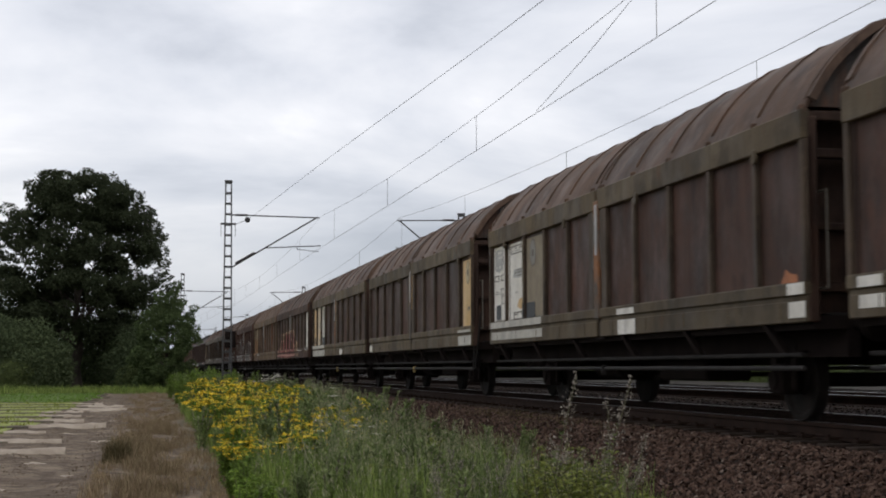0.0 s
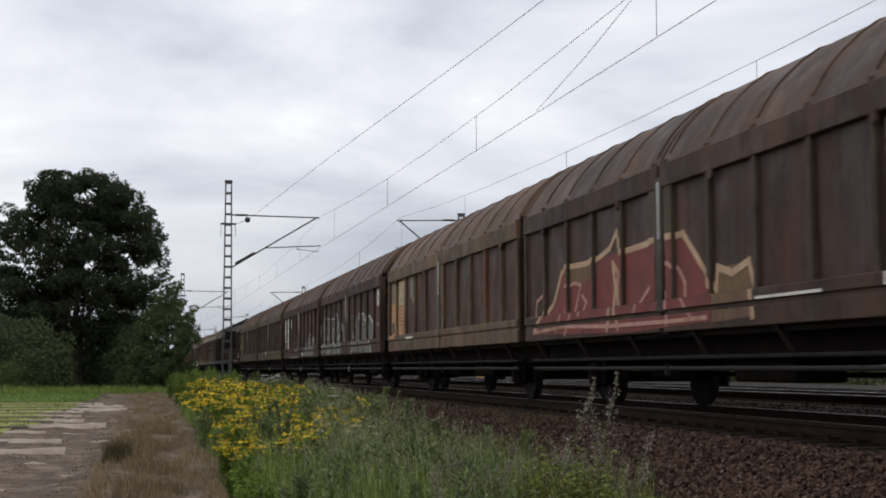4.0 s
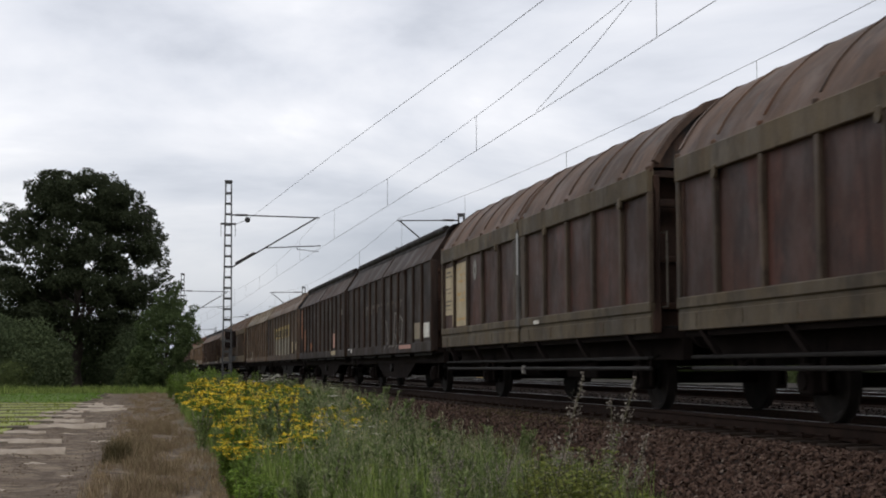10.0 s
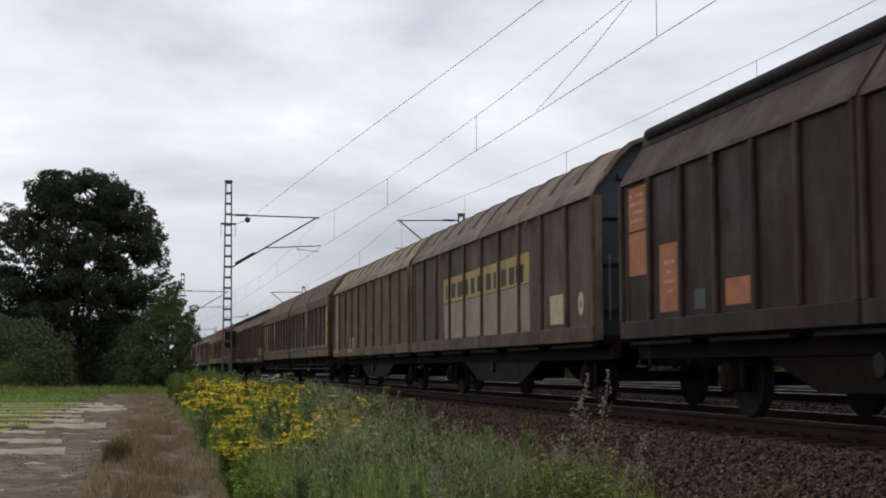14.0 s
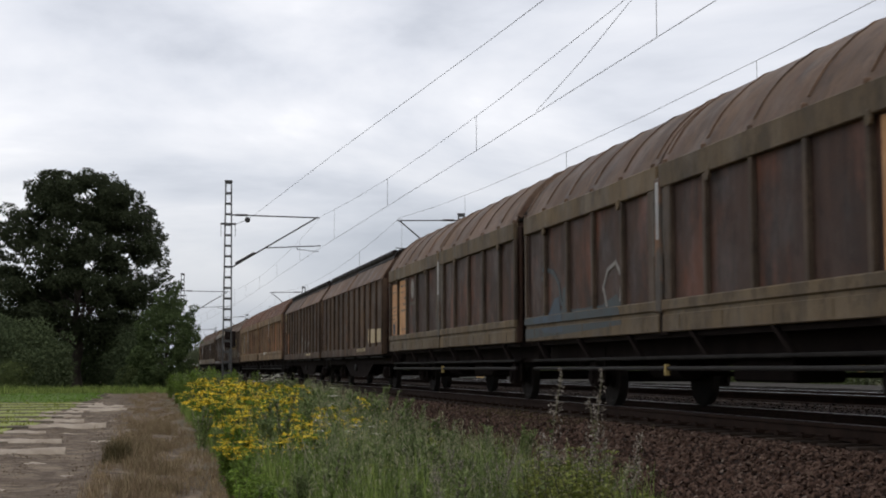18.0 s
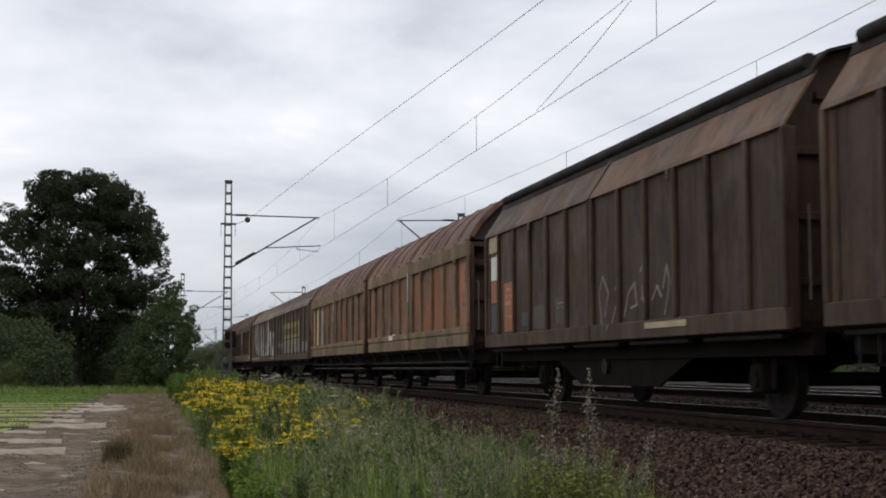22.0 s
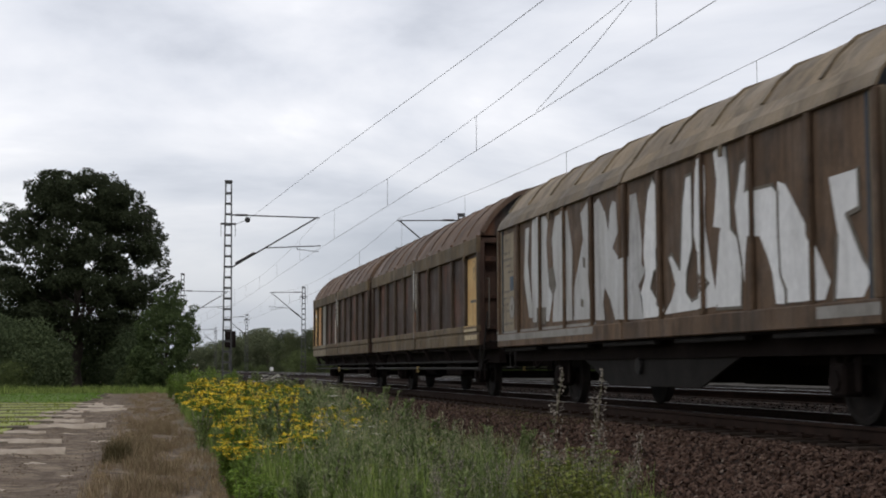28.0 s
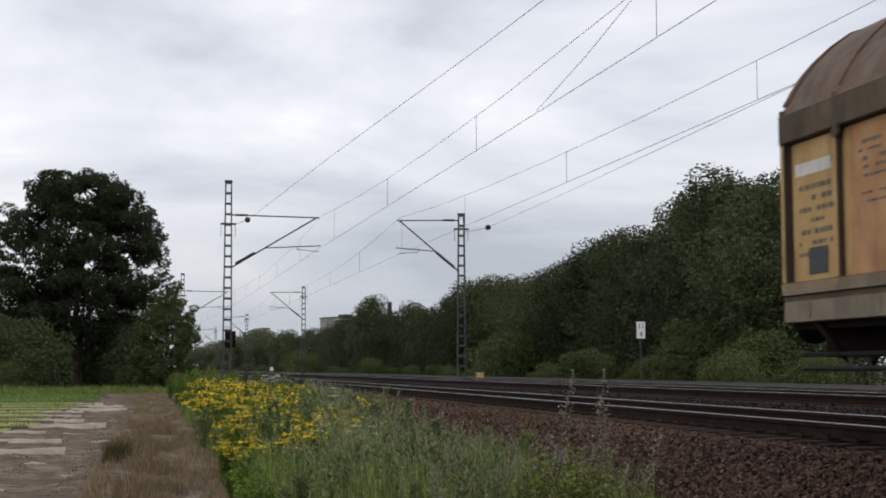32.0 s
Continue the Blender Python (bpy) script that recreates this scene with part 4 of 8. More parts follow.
def flat_wagon(p0, p1, body, band, label, ribbed=False, roofm="black", end="end", post=None):
    """Two-axle sliding-wall wagon with a slanted top panel; ribbed: with ribs across a pale roof."""
    L = p1 - p0
    h = L / 2
    w = thing("covered_wagon", label, "freight wagon", "wagons of the train")
    w["length_m"] = L
    surf = []
    D = 3.18 if ribbed else 3.13
    slant = [(-1.46, D), (-1.43, D + 0.07), (-1.07, 3.74)]
    top = [(-1.11, 3.70), (-1.07, 3.82), (-0.92, 3.97), (-0.55, 4.07), (0.0, 4.11)]
    if ribbed:
        slant = [(-1.47, D), (-1.45, D + 0.05), (-1.40, D + 0.16), (-1.24, 3.52)]
        top = [(-1.24, 3.52), (-1.05, 3.78), (-0.82, 3.985), (-0.5, 4.11), (0.0, 4.16)]
    full = [(-1.42, 1.0)] + [(x * 0.97, z - 0.04) for x, z in slant + top[1:]]
    endprof = full + [(-x, z) for x, z in reversed(full) if x < -0.01]
    for sy in (-1, 1):
        ew = part("end_wall", Shape().prism(endprof, sy * (h - 0.30), sy * (h - 0.24)), PAINTS[end], w)
        for z in (1.5, 2.2, 2.9, 3.5):
            part("end_beam", Shape().box(-1.3 + max(0, z - 3.05) * 0.7, 1.3 - max(0, z - 3.05) * 0.7, sy * (h - 0.24) - 0.05, sy * (h - 0.24) + 0.05, z - 0.045, z + 0.045, 0.01), PAINTS[end], ew)
        for x in (-1.36, 1.36):
            part("end_post", Shape().box(x - 0.06, x + 0.06, sy * (h - 0.13) - 0.12, sy * (h - 0.13) + 0.12, 1.0, D, 0.015), PAINTS[body if not ribbed else band], ew)
        part("handrail", Shape().tube((-1.2, sy * (h + 0.02), 1.3), (-1.2, sy * (h + 0.02), 2.3), 0.011, 6), M_INK, w, "worn handrail")
    part("floor", Shape().box(-1.38, 1.38, -h + 0.05, h - 0.05, 0.96, 1.08), M_FRAME, w)
    for x in (-1.085, 1.085):
        part("sole_bar", Shape().box(x - 0.065, x + 0.065, -h + 0.05, h - 0.05, 0.72, 0.985), M_FRAME, w)
    part("centre_beam", Shape().box(-0.3, 0.3, -h + 0.05, h - 0.05, 0.62, 0.96), M_FRAME, w)
    for x in (-1.09, 1.09):
        part("belly_plate", Shape().add([(x - 0.02, -3.4, 0.76), (x - 0.02, -2.0, 0.34), (x - 0.02, 1.6, 0.34), (x - 0.02, 3.0, 0.76), (x + 0.02, -3.4, 0.76), (x + 0.02, -2.0, 0.34), (x + 0.02, 1.6, 0.34), (x + 0.02, 3.0, 0.76)],
             [(0, 1, 2, 3), (7, 6, 5, 4), (0, 4, 5, 1), (1, 5, 6, 2), (2, 6, 7, 3), (3, 7, 4, 0)]), M_FRAME_GREY if ribbed else M_FRAME, w)
    for side in (-1, 1):
        X = (lambda a, b: (a, b)) if side < 0 else (lambda a, b: (-b, -a))
        for k, (ya, yb) in enumerate(((0.03, h - 0.02), (-h + 0.02, -0.03))):
            wall = part("sliding_wall", Shape().box(*X(-1.405, -1.375), ya, yb, 1.20, D + 0.01), PAINTS[body], w)
            part("lower_beam", Shape().box(*X(-1.462, -1.38), ya, yb, 0.985, 1.225, 0.012), PAINTS[body], wall)
            pr = slant if side < 0 else [(-x, z) for x, z in reversed(slant)]
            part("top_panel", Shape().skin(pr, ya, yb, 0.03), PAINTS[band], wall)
            part("joint_bead", Shape().skin([(x + side * 0.018, z + 0.012) for x, z in pr], (ya if k == 0 else yb) - 0.03, (ya if k == 0 else yb) + 0.03, 0.03), PAINTS[band], wall)
            n = 6 if not ribbed else 5
            step = (yb - ya) / n
            inner, outer = (1, yb - 0.05) if k == 0 else (-1, ya + 0.05)
            cuts = [ya + step * i for i in range(n + 1)] if ribbed else sorted([inner * d for d in (0.03, 1.30, 2.41, 3.51, 4.61, 5.75)] + [outer])
            for i in range(n + 1):
                y = min(max(cuts[i], ya + 0.05), yb - 0.05)
                part("rib", Shape().box(*X(-1.467, -1.395), y - 0.055, y + 0.055, 1.21, D, 0.02), PAINTS[body if ribbed or body == "mud" else band], wall)
                if side < 0:
                    surf.append((y - 0.03, y + 0.03, 1.235, D - 0.01, -1.467))
                    if i < n:
                        surf.append((y + 0.055, min(max(cuts[i + 1], ya + 0.05), yb - 0.05) - 0.055, 1.235, D - 0.01, -1.405))
            if side < 0:
                surf.append((ya + 0.012, yb - 0.012, 0.997, 1.21, -1.462))
                part("door_stop", Shape().box(-1.49, -1.46, (ya + yb) / 2 - 0.05, (ya + yb) / 2 + 0.05, D - 0.15, D, 0.015), PAINTS[band], wall)
    if post:
        part("joint_post", Shape().box(-1.49, -1.42, -0.06, 0.06, 1.0, D - 0.01, 0.012), PAINTS[post], w, "scuffed post where the sliding walls meet")
    tp = top + [(-x, z) for x, z in reversed(top[:-1])]
    roof = part("roof", Shape().skin(tp, -h + 0.02, h - 0.02, 0.035), PAINTS[roofm], w, smooth=30)
    if ribbed:
        out = [(x * 1.01, z + 0.03) for x, z in tp]
        for i in range(11):
            y = -h + 0.1 + (L - 0.2) * i / 10
            part("roof_rib", Shape().skin(out, y - 0.035, y + 0.035, 0.05), PAINTS[roofm], roof, smooth=30)
    else:
        part("roof_edge", Shape().tube((-1.04, -h + 0.2, 3.87), (-1.04, h - 0.2, 3.87), 0.095, 10).tube((1.04, -h + 0.2, 3.87), (1.04, h - 0.2, 3.87), 0.095, 10), PAINTS[roofm], roof, smooth=40)
    w_surf[w.name] = surf
    for x in (-1.34, 1.34):
        part("side_step", Shape().box(x - 0.06, x + 0.06, h - 0.9, h - 0.5, 0.60, 0.63).box(x - 0.01, x + 0.01, h - 0.9, h - 0.88, 0.6, 1.0).box(x - 0.01, x + 0.01, h - 0.52, h - 0.5, 0.6, 1.0), M_FOOT, w)
        for i in range(5):
            y = -h + 1.4 + (L - 2.8) * i / 4
            part("sill_plate", Shape().box(x - 0.05, x + 0.05, y - 1.1, y + 1.1, 0.90, 0.955, 0.01), M_FRAME_GREY, w)
    part("air_tank", Shape().tube((-0.5, 0.9, 0.6), (-0.5, 2.1, 0.6), 0.19, 12), M_FRAME, w, smooth=35)
    part("brake_box", Shape().box(-0.85, -0.25, -1.9, -0.7, 0.40, 0.70, 0.03), M_FRAME, w)
    part("brake_wheel", Shape().tube((-1.12, 0.2, 0.62), (-1.17, 0.2, 0.62), 0.12, 12), M_FOOT, w, smooth=35)
    running_gear(w, L, 2.9, 1.6)
    TRAIN.append((w, (p0 + p1) / 2))
    return w


def twin(p, a, b, c, body, band, roofm, label_rear, label_front, **kw):
    return curved_wagon(p, a, body, band, roofm, label_rear, **kw), curved_wagon(b, c, body, band, roofm, label_front, rod=True, **kw)


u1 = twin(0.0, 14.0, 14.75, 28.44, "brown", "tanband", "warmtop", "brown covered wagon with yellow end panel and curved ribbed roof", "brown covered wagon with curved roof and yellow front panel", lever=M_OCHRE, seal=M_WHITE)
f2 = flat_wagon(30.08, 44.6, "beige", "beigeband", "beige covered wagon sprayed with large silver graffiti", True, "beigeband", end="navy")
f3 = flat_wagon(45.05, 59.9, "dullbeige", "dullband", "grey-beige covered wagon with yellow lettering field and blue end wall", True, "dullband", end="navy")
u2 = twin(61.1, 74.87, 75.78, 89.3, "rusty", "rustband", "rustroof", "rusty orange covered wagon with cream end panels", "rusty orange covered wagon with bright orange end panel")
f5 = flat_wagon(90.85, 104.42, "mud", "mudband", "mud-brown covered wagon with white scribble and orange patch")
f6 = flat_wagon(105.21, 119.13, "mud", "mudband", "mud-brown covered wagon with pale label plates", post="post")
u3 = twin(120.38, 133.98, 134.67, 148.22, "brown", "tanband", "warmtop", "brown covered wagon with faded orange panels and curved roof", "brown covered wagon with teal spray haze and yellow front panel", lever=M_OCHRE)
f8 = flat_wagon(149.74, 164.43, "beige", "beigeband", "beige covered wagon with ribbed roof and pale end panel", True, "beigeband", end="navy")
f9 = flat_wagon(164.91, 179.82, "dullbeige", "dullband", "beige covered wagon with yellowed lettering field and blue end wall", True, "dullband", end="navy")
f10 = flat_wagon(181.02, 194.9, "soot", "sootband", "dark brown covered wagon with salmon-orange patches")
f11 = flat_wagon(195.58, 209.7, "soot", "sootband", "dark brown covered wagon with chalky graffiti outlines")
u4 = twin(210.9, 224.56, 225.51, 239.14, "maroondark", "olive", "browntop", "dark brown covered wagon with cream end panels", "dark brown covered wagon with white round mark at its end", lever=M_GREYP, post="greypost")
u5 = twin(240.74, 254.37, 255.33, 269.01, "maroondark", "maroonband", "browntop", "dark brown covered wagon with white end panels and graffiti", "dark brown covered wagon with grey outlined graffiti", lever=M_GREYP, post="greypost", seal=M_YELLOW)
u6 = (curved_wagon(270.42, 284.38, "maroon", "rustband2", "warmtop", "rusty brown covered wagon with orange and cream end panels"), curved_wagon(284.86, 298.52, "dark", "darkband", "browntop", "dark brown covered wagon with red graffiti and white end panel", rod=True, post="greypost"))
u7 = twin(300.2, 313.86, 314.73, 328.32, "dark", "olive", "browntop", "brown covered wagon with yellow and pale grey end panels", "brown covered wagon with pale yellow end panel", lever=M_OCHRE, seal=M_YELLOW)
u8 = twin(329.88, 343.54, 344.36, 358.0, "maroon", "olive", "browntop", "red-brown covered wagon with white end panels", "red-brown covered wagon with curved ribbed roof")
# ---------------------------------------------------------------- painted panels, lettering bars and graffiti on the wagons
LIFT = {"label_box": 0.012, "label_plate": 0.012, "round_mark": 0.009, "lettering_bar": 0.008, "lettering_field": 0.005}


def mark(w, name, poly, mat, label, lift=None):
    sh = Shape()
    lay_on(w, sh, poly, lift or LIFT.get(name, 0.004))
    if sh.f:
        part(name, sh, mat, w, label)


def lettering(w, a0, a1, z0, z1, rows, mat, seed):
    """Rows of plain bars where the panel carries writing."""
    rg, sh = random.Random(seed), Shape()
    rows = round(rows * 1.5)
    for i in range(rows):
        z = z1 - (z1 - z0) * (i + 0.5) / rows
        if rg.random() < 0.22:
            continue
        h = (z1 - z0) / rows * rg.uniform(0.30, 0.5)
        a = a0 + (a1 - a0) * rg.uniform(0, 0.12)
        while a < a1 - 0.08:
            b = min(a + rg.uniform(0.03, 0.11) * max(1.0, (a1 - a0)), a1)
            if rg.random() < 0.72:
                lay_on(w, sh, rect(a, b, z - h / 2, z + h / 2), 0.0065)
            a = b + 0.03
    if sh.f:
        tagged(part("lettering", sh, mat, w, "worn plain lettering bars"), kind="stuff")


def disc(w, a, z, r, mat, core):
    """A round mark with a darker sign in it."""
    for k, m in ((1.0, core), (0.92, mat)):
        mark(w, "round_mark", [(a + k * r * 0.78 * math.cos(i * math.tau / 16), z + k * r * math.sin(i * math.tau / 16)) for i in range(16)], m, "round painted mark", 0.009 if k == 1.0 else 0.0105)
    mark(w, "lettering_bar", [(a - 0.05, z - r * 0.25), (a + 0.06, z - r * 0.3), (a + 0.05, z + r * 0.25), (a - 0.05, z + r * 0.2)], core, "", 0.012)


def stroke(w, pts, wd, mat):
    """A sprayed line of even width."""
    sh = Shape()
    for i, ((a, z), (b, y)) in enumerate(zip(pts, pts[1:])):
        k = math.hypot(b - a, y - z) or 1
        nx, nz = -(y - z) / k * wd / 2, (b - a) / k * wd / 2
        ex, ez = (b - a) / k * wd / 2, (y - z) / k * wd / 2
        lay_on(w, sh, [(a - ex + nx, z - ez + nz), (b + ex + nx, y + ez + nz), (b + ex - nx, y + ez - nz), (a - ex - nx, z - ez - nz)], 0.010 + 0.0012 * (i % 3))
    if sh.f:
        tagged(part("sprayed_line", sh, mat, w, "sprayed graffiti line"), kind="stuff")


mark(u1[0], "painted_panel", rect(0.0, 1.42, 1.37, 2.90), M_YELLOW, "dirty yellow end panel")
lettering(u1[0], 0.3, 1.11, 1.45, 2.82, 8, M_INK, 1)
mark(u1[0], "painted_panel", rect(1.42, 2.60, 1.42, 2.90), M_PEACH, "stained orange-cream panel")
lettering(u1[0], 1.6, 2.4, 2.1, 2.75, 5, M_INK, 2)
mark(u1[0], "lettering_bar", rect(0.25, 1.05, 2.55, 2.68), M_WHITE, "")
mark(u1[0], "painted_panel", rect(2.60, 3.93, 1.42, 2.90), M_GREYP, "pale grey panel")
mark(u1[0], "painted_panel", rect(0.05, 3.93, 1.06, 1.46), M_TAN, "chalky white sill")
disc(u1[0], 3.42, 2.53, 0.2, M_GREYP, M_INK)
mark(u1[0], "label_box", rect(0.53, 0.94, 1.53, 1.8), M_PANELGREY, "dark square plate")
mark(u1[1], "painted_panel", rect(12.53, 13.59, 1.44, 2.85), M_YELLOW, "dirty yellow front panel")
mark(u1[1], "lettering_bar", rect(12.8, 13.33, 1.93, 1.99), M_INK, "")
disc(u1[1], 13.14, 2.6, 0.2, M_YELLOW, M_INK)
mark(u1[1], "painted_panel", rect(12.5, 13.6, 1.17, 1.39), M_CREAM, "pale sill patch")
mark(u1[0], "painted_panel", rect(6.56, 6.74, 1.43, 2.25), M_WHITE, "flaking white paint")
mark(f2, "painted_panel", rect(0.1, 1.07, 1.27, 3.08), M_TAN, "grimy cream end panel")
lettering(f2, 0.16, 1.01, 1.35, 3.02, 9, M_INK, 4)
disc(f2, 0.94, 1.7, 0.22, M_GREYP, M_INK)
mark(f2, "graffiti", [(1.92, 3.05), (2.17, 3.06), (2.05, 2.47), (2.21, 1.96), (2.44, 1.46), (2.12, 1.47), (1.79, 2.2)], M_SILVER2, "worn silver graffiti letter")
mark(f2, "graffiti", [(2.37, 3.18), (3.2, 3.15), (3.35, 3.03), (3.25, 2.71), (3.32, 2.23), (3.4, 1.96), (3.62, 1.78), (3.38, 1.37), (2.36, 1.38), (2.3, 2.31)], M_SILVER2, "worn silver graffiti letter")
mark(f2, "graffiti", [(3.79, 3.08), (4.48, 3.11), (4.61, 2.77), (4.76, 2.44), (4.7, 1.88), (4.71, 1.34), (3.6, 1.35), (3.7, 1.81), (3.68, 2.24), (3.61, 2.74)], M_SILVER2, "worn silver graffiti letter")
mark(f2, "graffiti", [(5.2, 2.98), (5.63, 3.15), (5.75, 3.01), (5.71, 2.05), (5.84, 1.57), (5.83, 1.33), (4.81, 1.34), (4.85, 1.87), (5.18, 2.34), (5.34, 2.57)], M_SILVER2, "worn silver graffiti letter")
mark(f2, "graffiti", [(5.9, 3.05), (6.11, 3.11), (6.41, 2.87), (6.56, 2.57), (6.65, 2.9), (6.77, 3.0), (6.9, 2.96), (6.97, 2.52), (6.74, 2.32), (7.05, 2.12), (7.08, 1.73), (7.11, 1.29), (6.83, 1.28), (6.6, 1.59), (6.36, 1.77), (6.27, 1.55), (6.34, 1.29), (5.91, 1.3), (5.9, 2.16)], M_SILVER2, "worn silver graffiti letter")
mark(f2, "graffiti", [(7.52, 2.99), (7.78, 2.99), (7.93, 2.53), (8.0, 2.26), (7.96, 1.99), (8.15, 1.9), (7.82, 1.71), (8.0, 1.52), (8.01, 1.25), (7.17, 1.27), (7.14, 2.11), (7.45, 2.14)], M_SILVER2, "worn silver graffiti letter")
mark(f2, "graffiti", [(8.26, 2.97), (8.44, 3.11), (8.61, 2.97), (8.66, 2.24), (8.74, 1.93), (8.45, 1.85), (8.33, 1.65), (8.56, 1.49), (8.82, 1.37), (8.75, 1.26), (8.01, 1.26), (7.89, 1.57), (8.11, 1.82), (8.05, 2.15), (8.14, 2.61)], M_SILVER, "bright silver graffiti letter")
mark(f2, "graffiti", [(9.0, 2.01), (9.12, 2.04), (9.39, 1.83), (9.44, 2.17), (9.49, 2.6), (9.62, 2.97), (9.83, 2.98), (9.83, 2.56), (9.83, 2.08), (9.63, 1.76), (9.61, 1.53), (9.78, 1.42), (10.11, 1.47), (10.31, 1.6), (10.12, 1.73), (9.98, 1.97), (9.87, 2.22), (9.9, 2.65), (9.95, 3.05), (10.22, 3.12), (10.26, 2.74), (10.2, 2.37), (10.44, 1.7), (10.58, 1.38), (10.52, 1.31), (8.81, 1.28), (9.09, 1.46), (9.23, 1.65)], M_SILVER, "bright silver graffiti letter")
mark(f2, "graffiti", [(10.52, 3.16), (10.7, 3.21), (10.94, 3.16), (11.0, 2.72), (11.02, 2.19), (11.2, 2.08), (11.32, 1.73), (11.28, 1.27), (10.57, 1.28), (10.53, 1.52), (10.67, 2.14), (10.72, 2.22), (10.49, 2.26), (10.56, 2.51), (10.62, 2.78)], M_SILVER, "bright silver graffiti letter")
mark(f2, "graffiti", [(11.13, 2.46), (11.31, 2.9), (11.5, 2.94), (11.44, 2.57), (12.15, 2.55), (12.27, 2.46), (12.27, 1.97), (12.3, 1.57), (12.43, 1.4), (12.42, 1.26), (12.18, 1.27), (12.1, 1.62), (11.95, 1.84), (11.79, 2.03), (11.45, 2.06), (11.4, 1.85), (11.36, 1.55), (11.2, 2.13)], M_SILVER, "bright silver graffiti letter")
mark(f2, "graffiti", [(5.29, 2.3), (5.43, 2.26), (5.43, 2.11), (5.32, 2.14)], M_INK, "dark graffiti gap", 0.007)
mark(f2, "graffiti", [(5.19, 1.66), (5.33, 1.63), (5.33, 1.52), (5.18, 1.54)], M_INK, "dark graffiti gap", 0.007)
mark(f2, "graffiti", [(3.37, 2.23), (3.68, 2.26), (3.84, 1.93), (3.66, 1.78), (3.4, 1.96)], M_INK, "dark graffiti gap", 0.007)
mark(f2, "graffiti", [(12.27, 2.57), (12.45, 2.52), (13.03, 1.92), (13.42, 1.43), (13.29, 1.26), (12.40, 1.27), (12.30, 1.6)], M_SILVER, "bright silver graffiti letter")
mark(f2, "graffiti", [(13.44, 2.46), (14.0, 2.47), (14.02, 2.09), (13.77, 2.07), (14.07, 1.63), (14.25, 1.43), (14.07, 1.25), (13.49, 1.26), (13.54, 1.69), (13.61, 1.85)], M_SILVER, "bright silver graffiti letter")
stroke(f2, [(8.26, 2.97), (8.44, 3.11), (8.61, 2.97), (8.66, 2.24), (8.74, 1.93), (8.45, 1.85), (8.33, 1.65), (8.56, 1.49), (8.82, 1.37)], 0.035, M_INK)
stroke(f2, [(9.0, 2.01), (9.12, 2.04), (9.39, 1.83), (9.44, 2.17), (9.49, 2.6), (9.62, 2.97), (9.83, 2.98), (9.83, 2.56), (9.83, 2.08), (9.63, 1.76), (9.61, 1.53), (9.78, 1.42), (10.11, 1.47), (10.31, 1.6), (10.12, 1.73), (9.98, 1.97)], 0.035, M_INK)
stroke(f2, [(10.52, 3.16), (10.7, 3.21), (10.94, 3.16), (11.0, 2.72), (11.02, 2.19), (11.2, 2.08), (11.32, 1.73), (11.28, 1.27), (10.57, 1.28)], 0.035, M_INK)
stroke(f2, [(11.13, 2.46), (11.31, 2.9), (11.5, 2.94), (11.44, 2.57), (12.15, 2.55), (12.27, 2.46), (12.27, 1.97), (12.3, 1.57), (12.43, 1.4), (12.42, 1.26)], 0.035, M_INK)
stroke(f2, [(14.04, 2.46), (14.05, 2.09), (13.8, 2.05), (14.1, 1.62), (14.3, 1.43)], 0.05, M_INK)
stroke(f2, [(13.59, 1.86), (13.51, 1.25)], 0.05, M_INK)
mark(f2, "label_box", rect(2.71, 3.21, 1.33, 1.61), M_INK, "small framed plate")
mark(f2, "painted_panel", rect(13.22, 14.49, 1.07, 1.19), M_GREYP, "pale sill patch")
mark(f2, "painted_panel", rect(-0.04, 5.93, 1.1, 1.28), M_GREYP, "pale sill patch")
mark(f3, "lettering_field", rect(3.72, 11.03, 1.98, 2.68), M_OCHRE, "faded yellow lettering field")
for a, b in [(4.03, 4.38), (4.62, 4.98), (5.22, 5.6), (5.86, 6.24), (6.5, 6.84), (7.08, 7.6), (7.86, 8.26), (8.48, 8.86), (9.08, 9.46), (9.68, 10.06), (10.3, 10.72)]:
    mark(f3, "lettering_bar", rect(a, b, 2.12, 2.44), M_BLACK, "", 0.008)
mark(f3, "painted_panel", rect(4.09, 11.02, 1.31, 1.92), M_FIELD, "pale rubbed field")
mark(f3, "label_plate", rect(12.34, 13.23, 1.31, 1.74), M_GREYP, "grey label plate")
lettering(f3, 12.4, 13.17, 1.39, 1.68, 4, M_INK, 5)
mark(f3, "label_plate", rect(13.56, 14.08, 1.31, 1.7), M_GREYP, "grey label plate")
disc(f3, 0.98, 1.65, 0.2, M_GREYP, M_INK)
stroke(f3, [(1.51, 1.9), (1.6, 1.65), (1.83, 1.85), (2.0, 1.64), (2.22, 1.85), (2.33, 1.64)], 0.05, M_GREYP)
stroke(f3, [(2.93, 1.57), (3.12, 1.77), (3.22, 1.55), (3.36, 1.78), (3.54, 1.54), (3.67, 1.78)], 0.06, M_GREYP)
mark(u2[0], "painted_panel", rect(0.23, 0.84, 1.49, 2.87), M_ORANGE, "faded orange end panel")
lettering(u2[0], 0.29, 0.78, 1.57, 2.81, 6, M_CREAM, 6)
mark(u2[0], "painted_panel", rect(1.17, 2.31, 1.51, 2.82), M_CREAM, "stained cream panel")
lettering(u2[0], 1.31, 2.25, 1.59, 2.76, 5, M_YELLOW, 7)
mark(u2[0], "painted_panel", rect(2.58, 3.64, 1.51, 2.78), M_GREYP, "pale grey-green panel")
disc(u2[0], 3.24, 2.6, 0.18, M_CREAM, M_INK)
mark(u2[1], "painted_panel", rect(12.54, 13.39, 1.5, 2.82), M_ORANGE, "bright orange front panel")
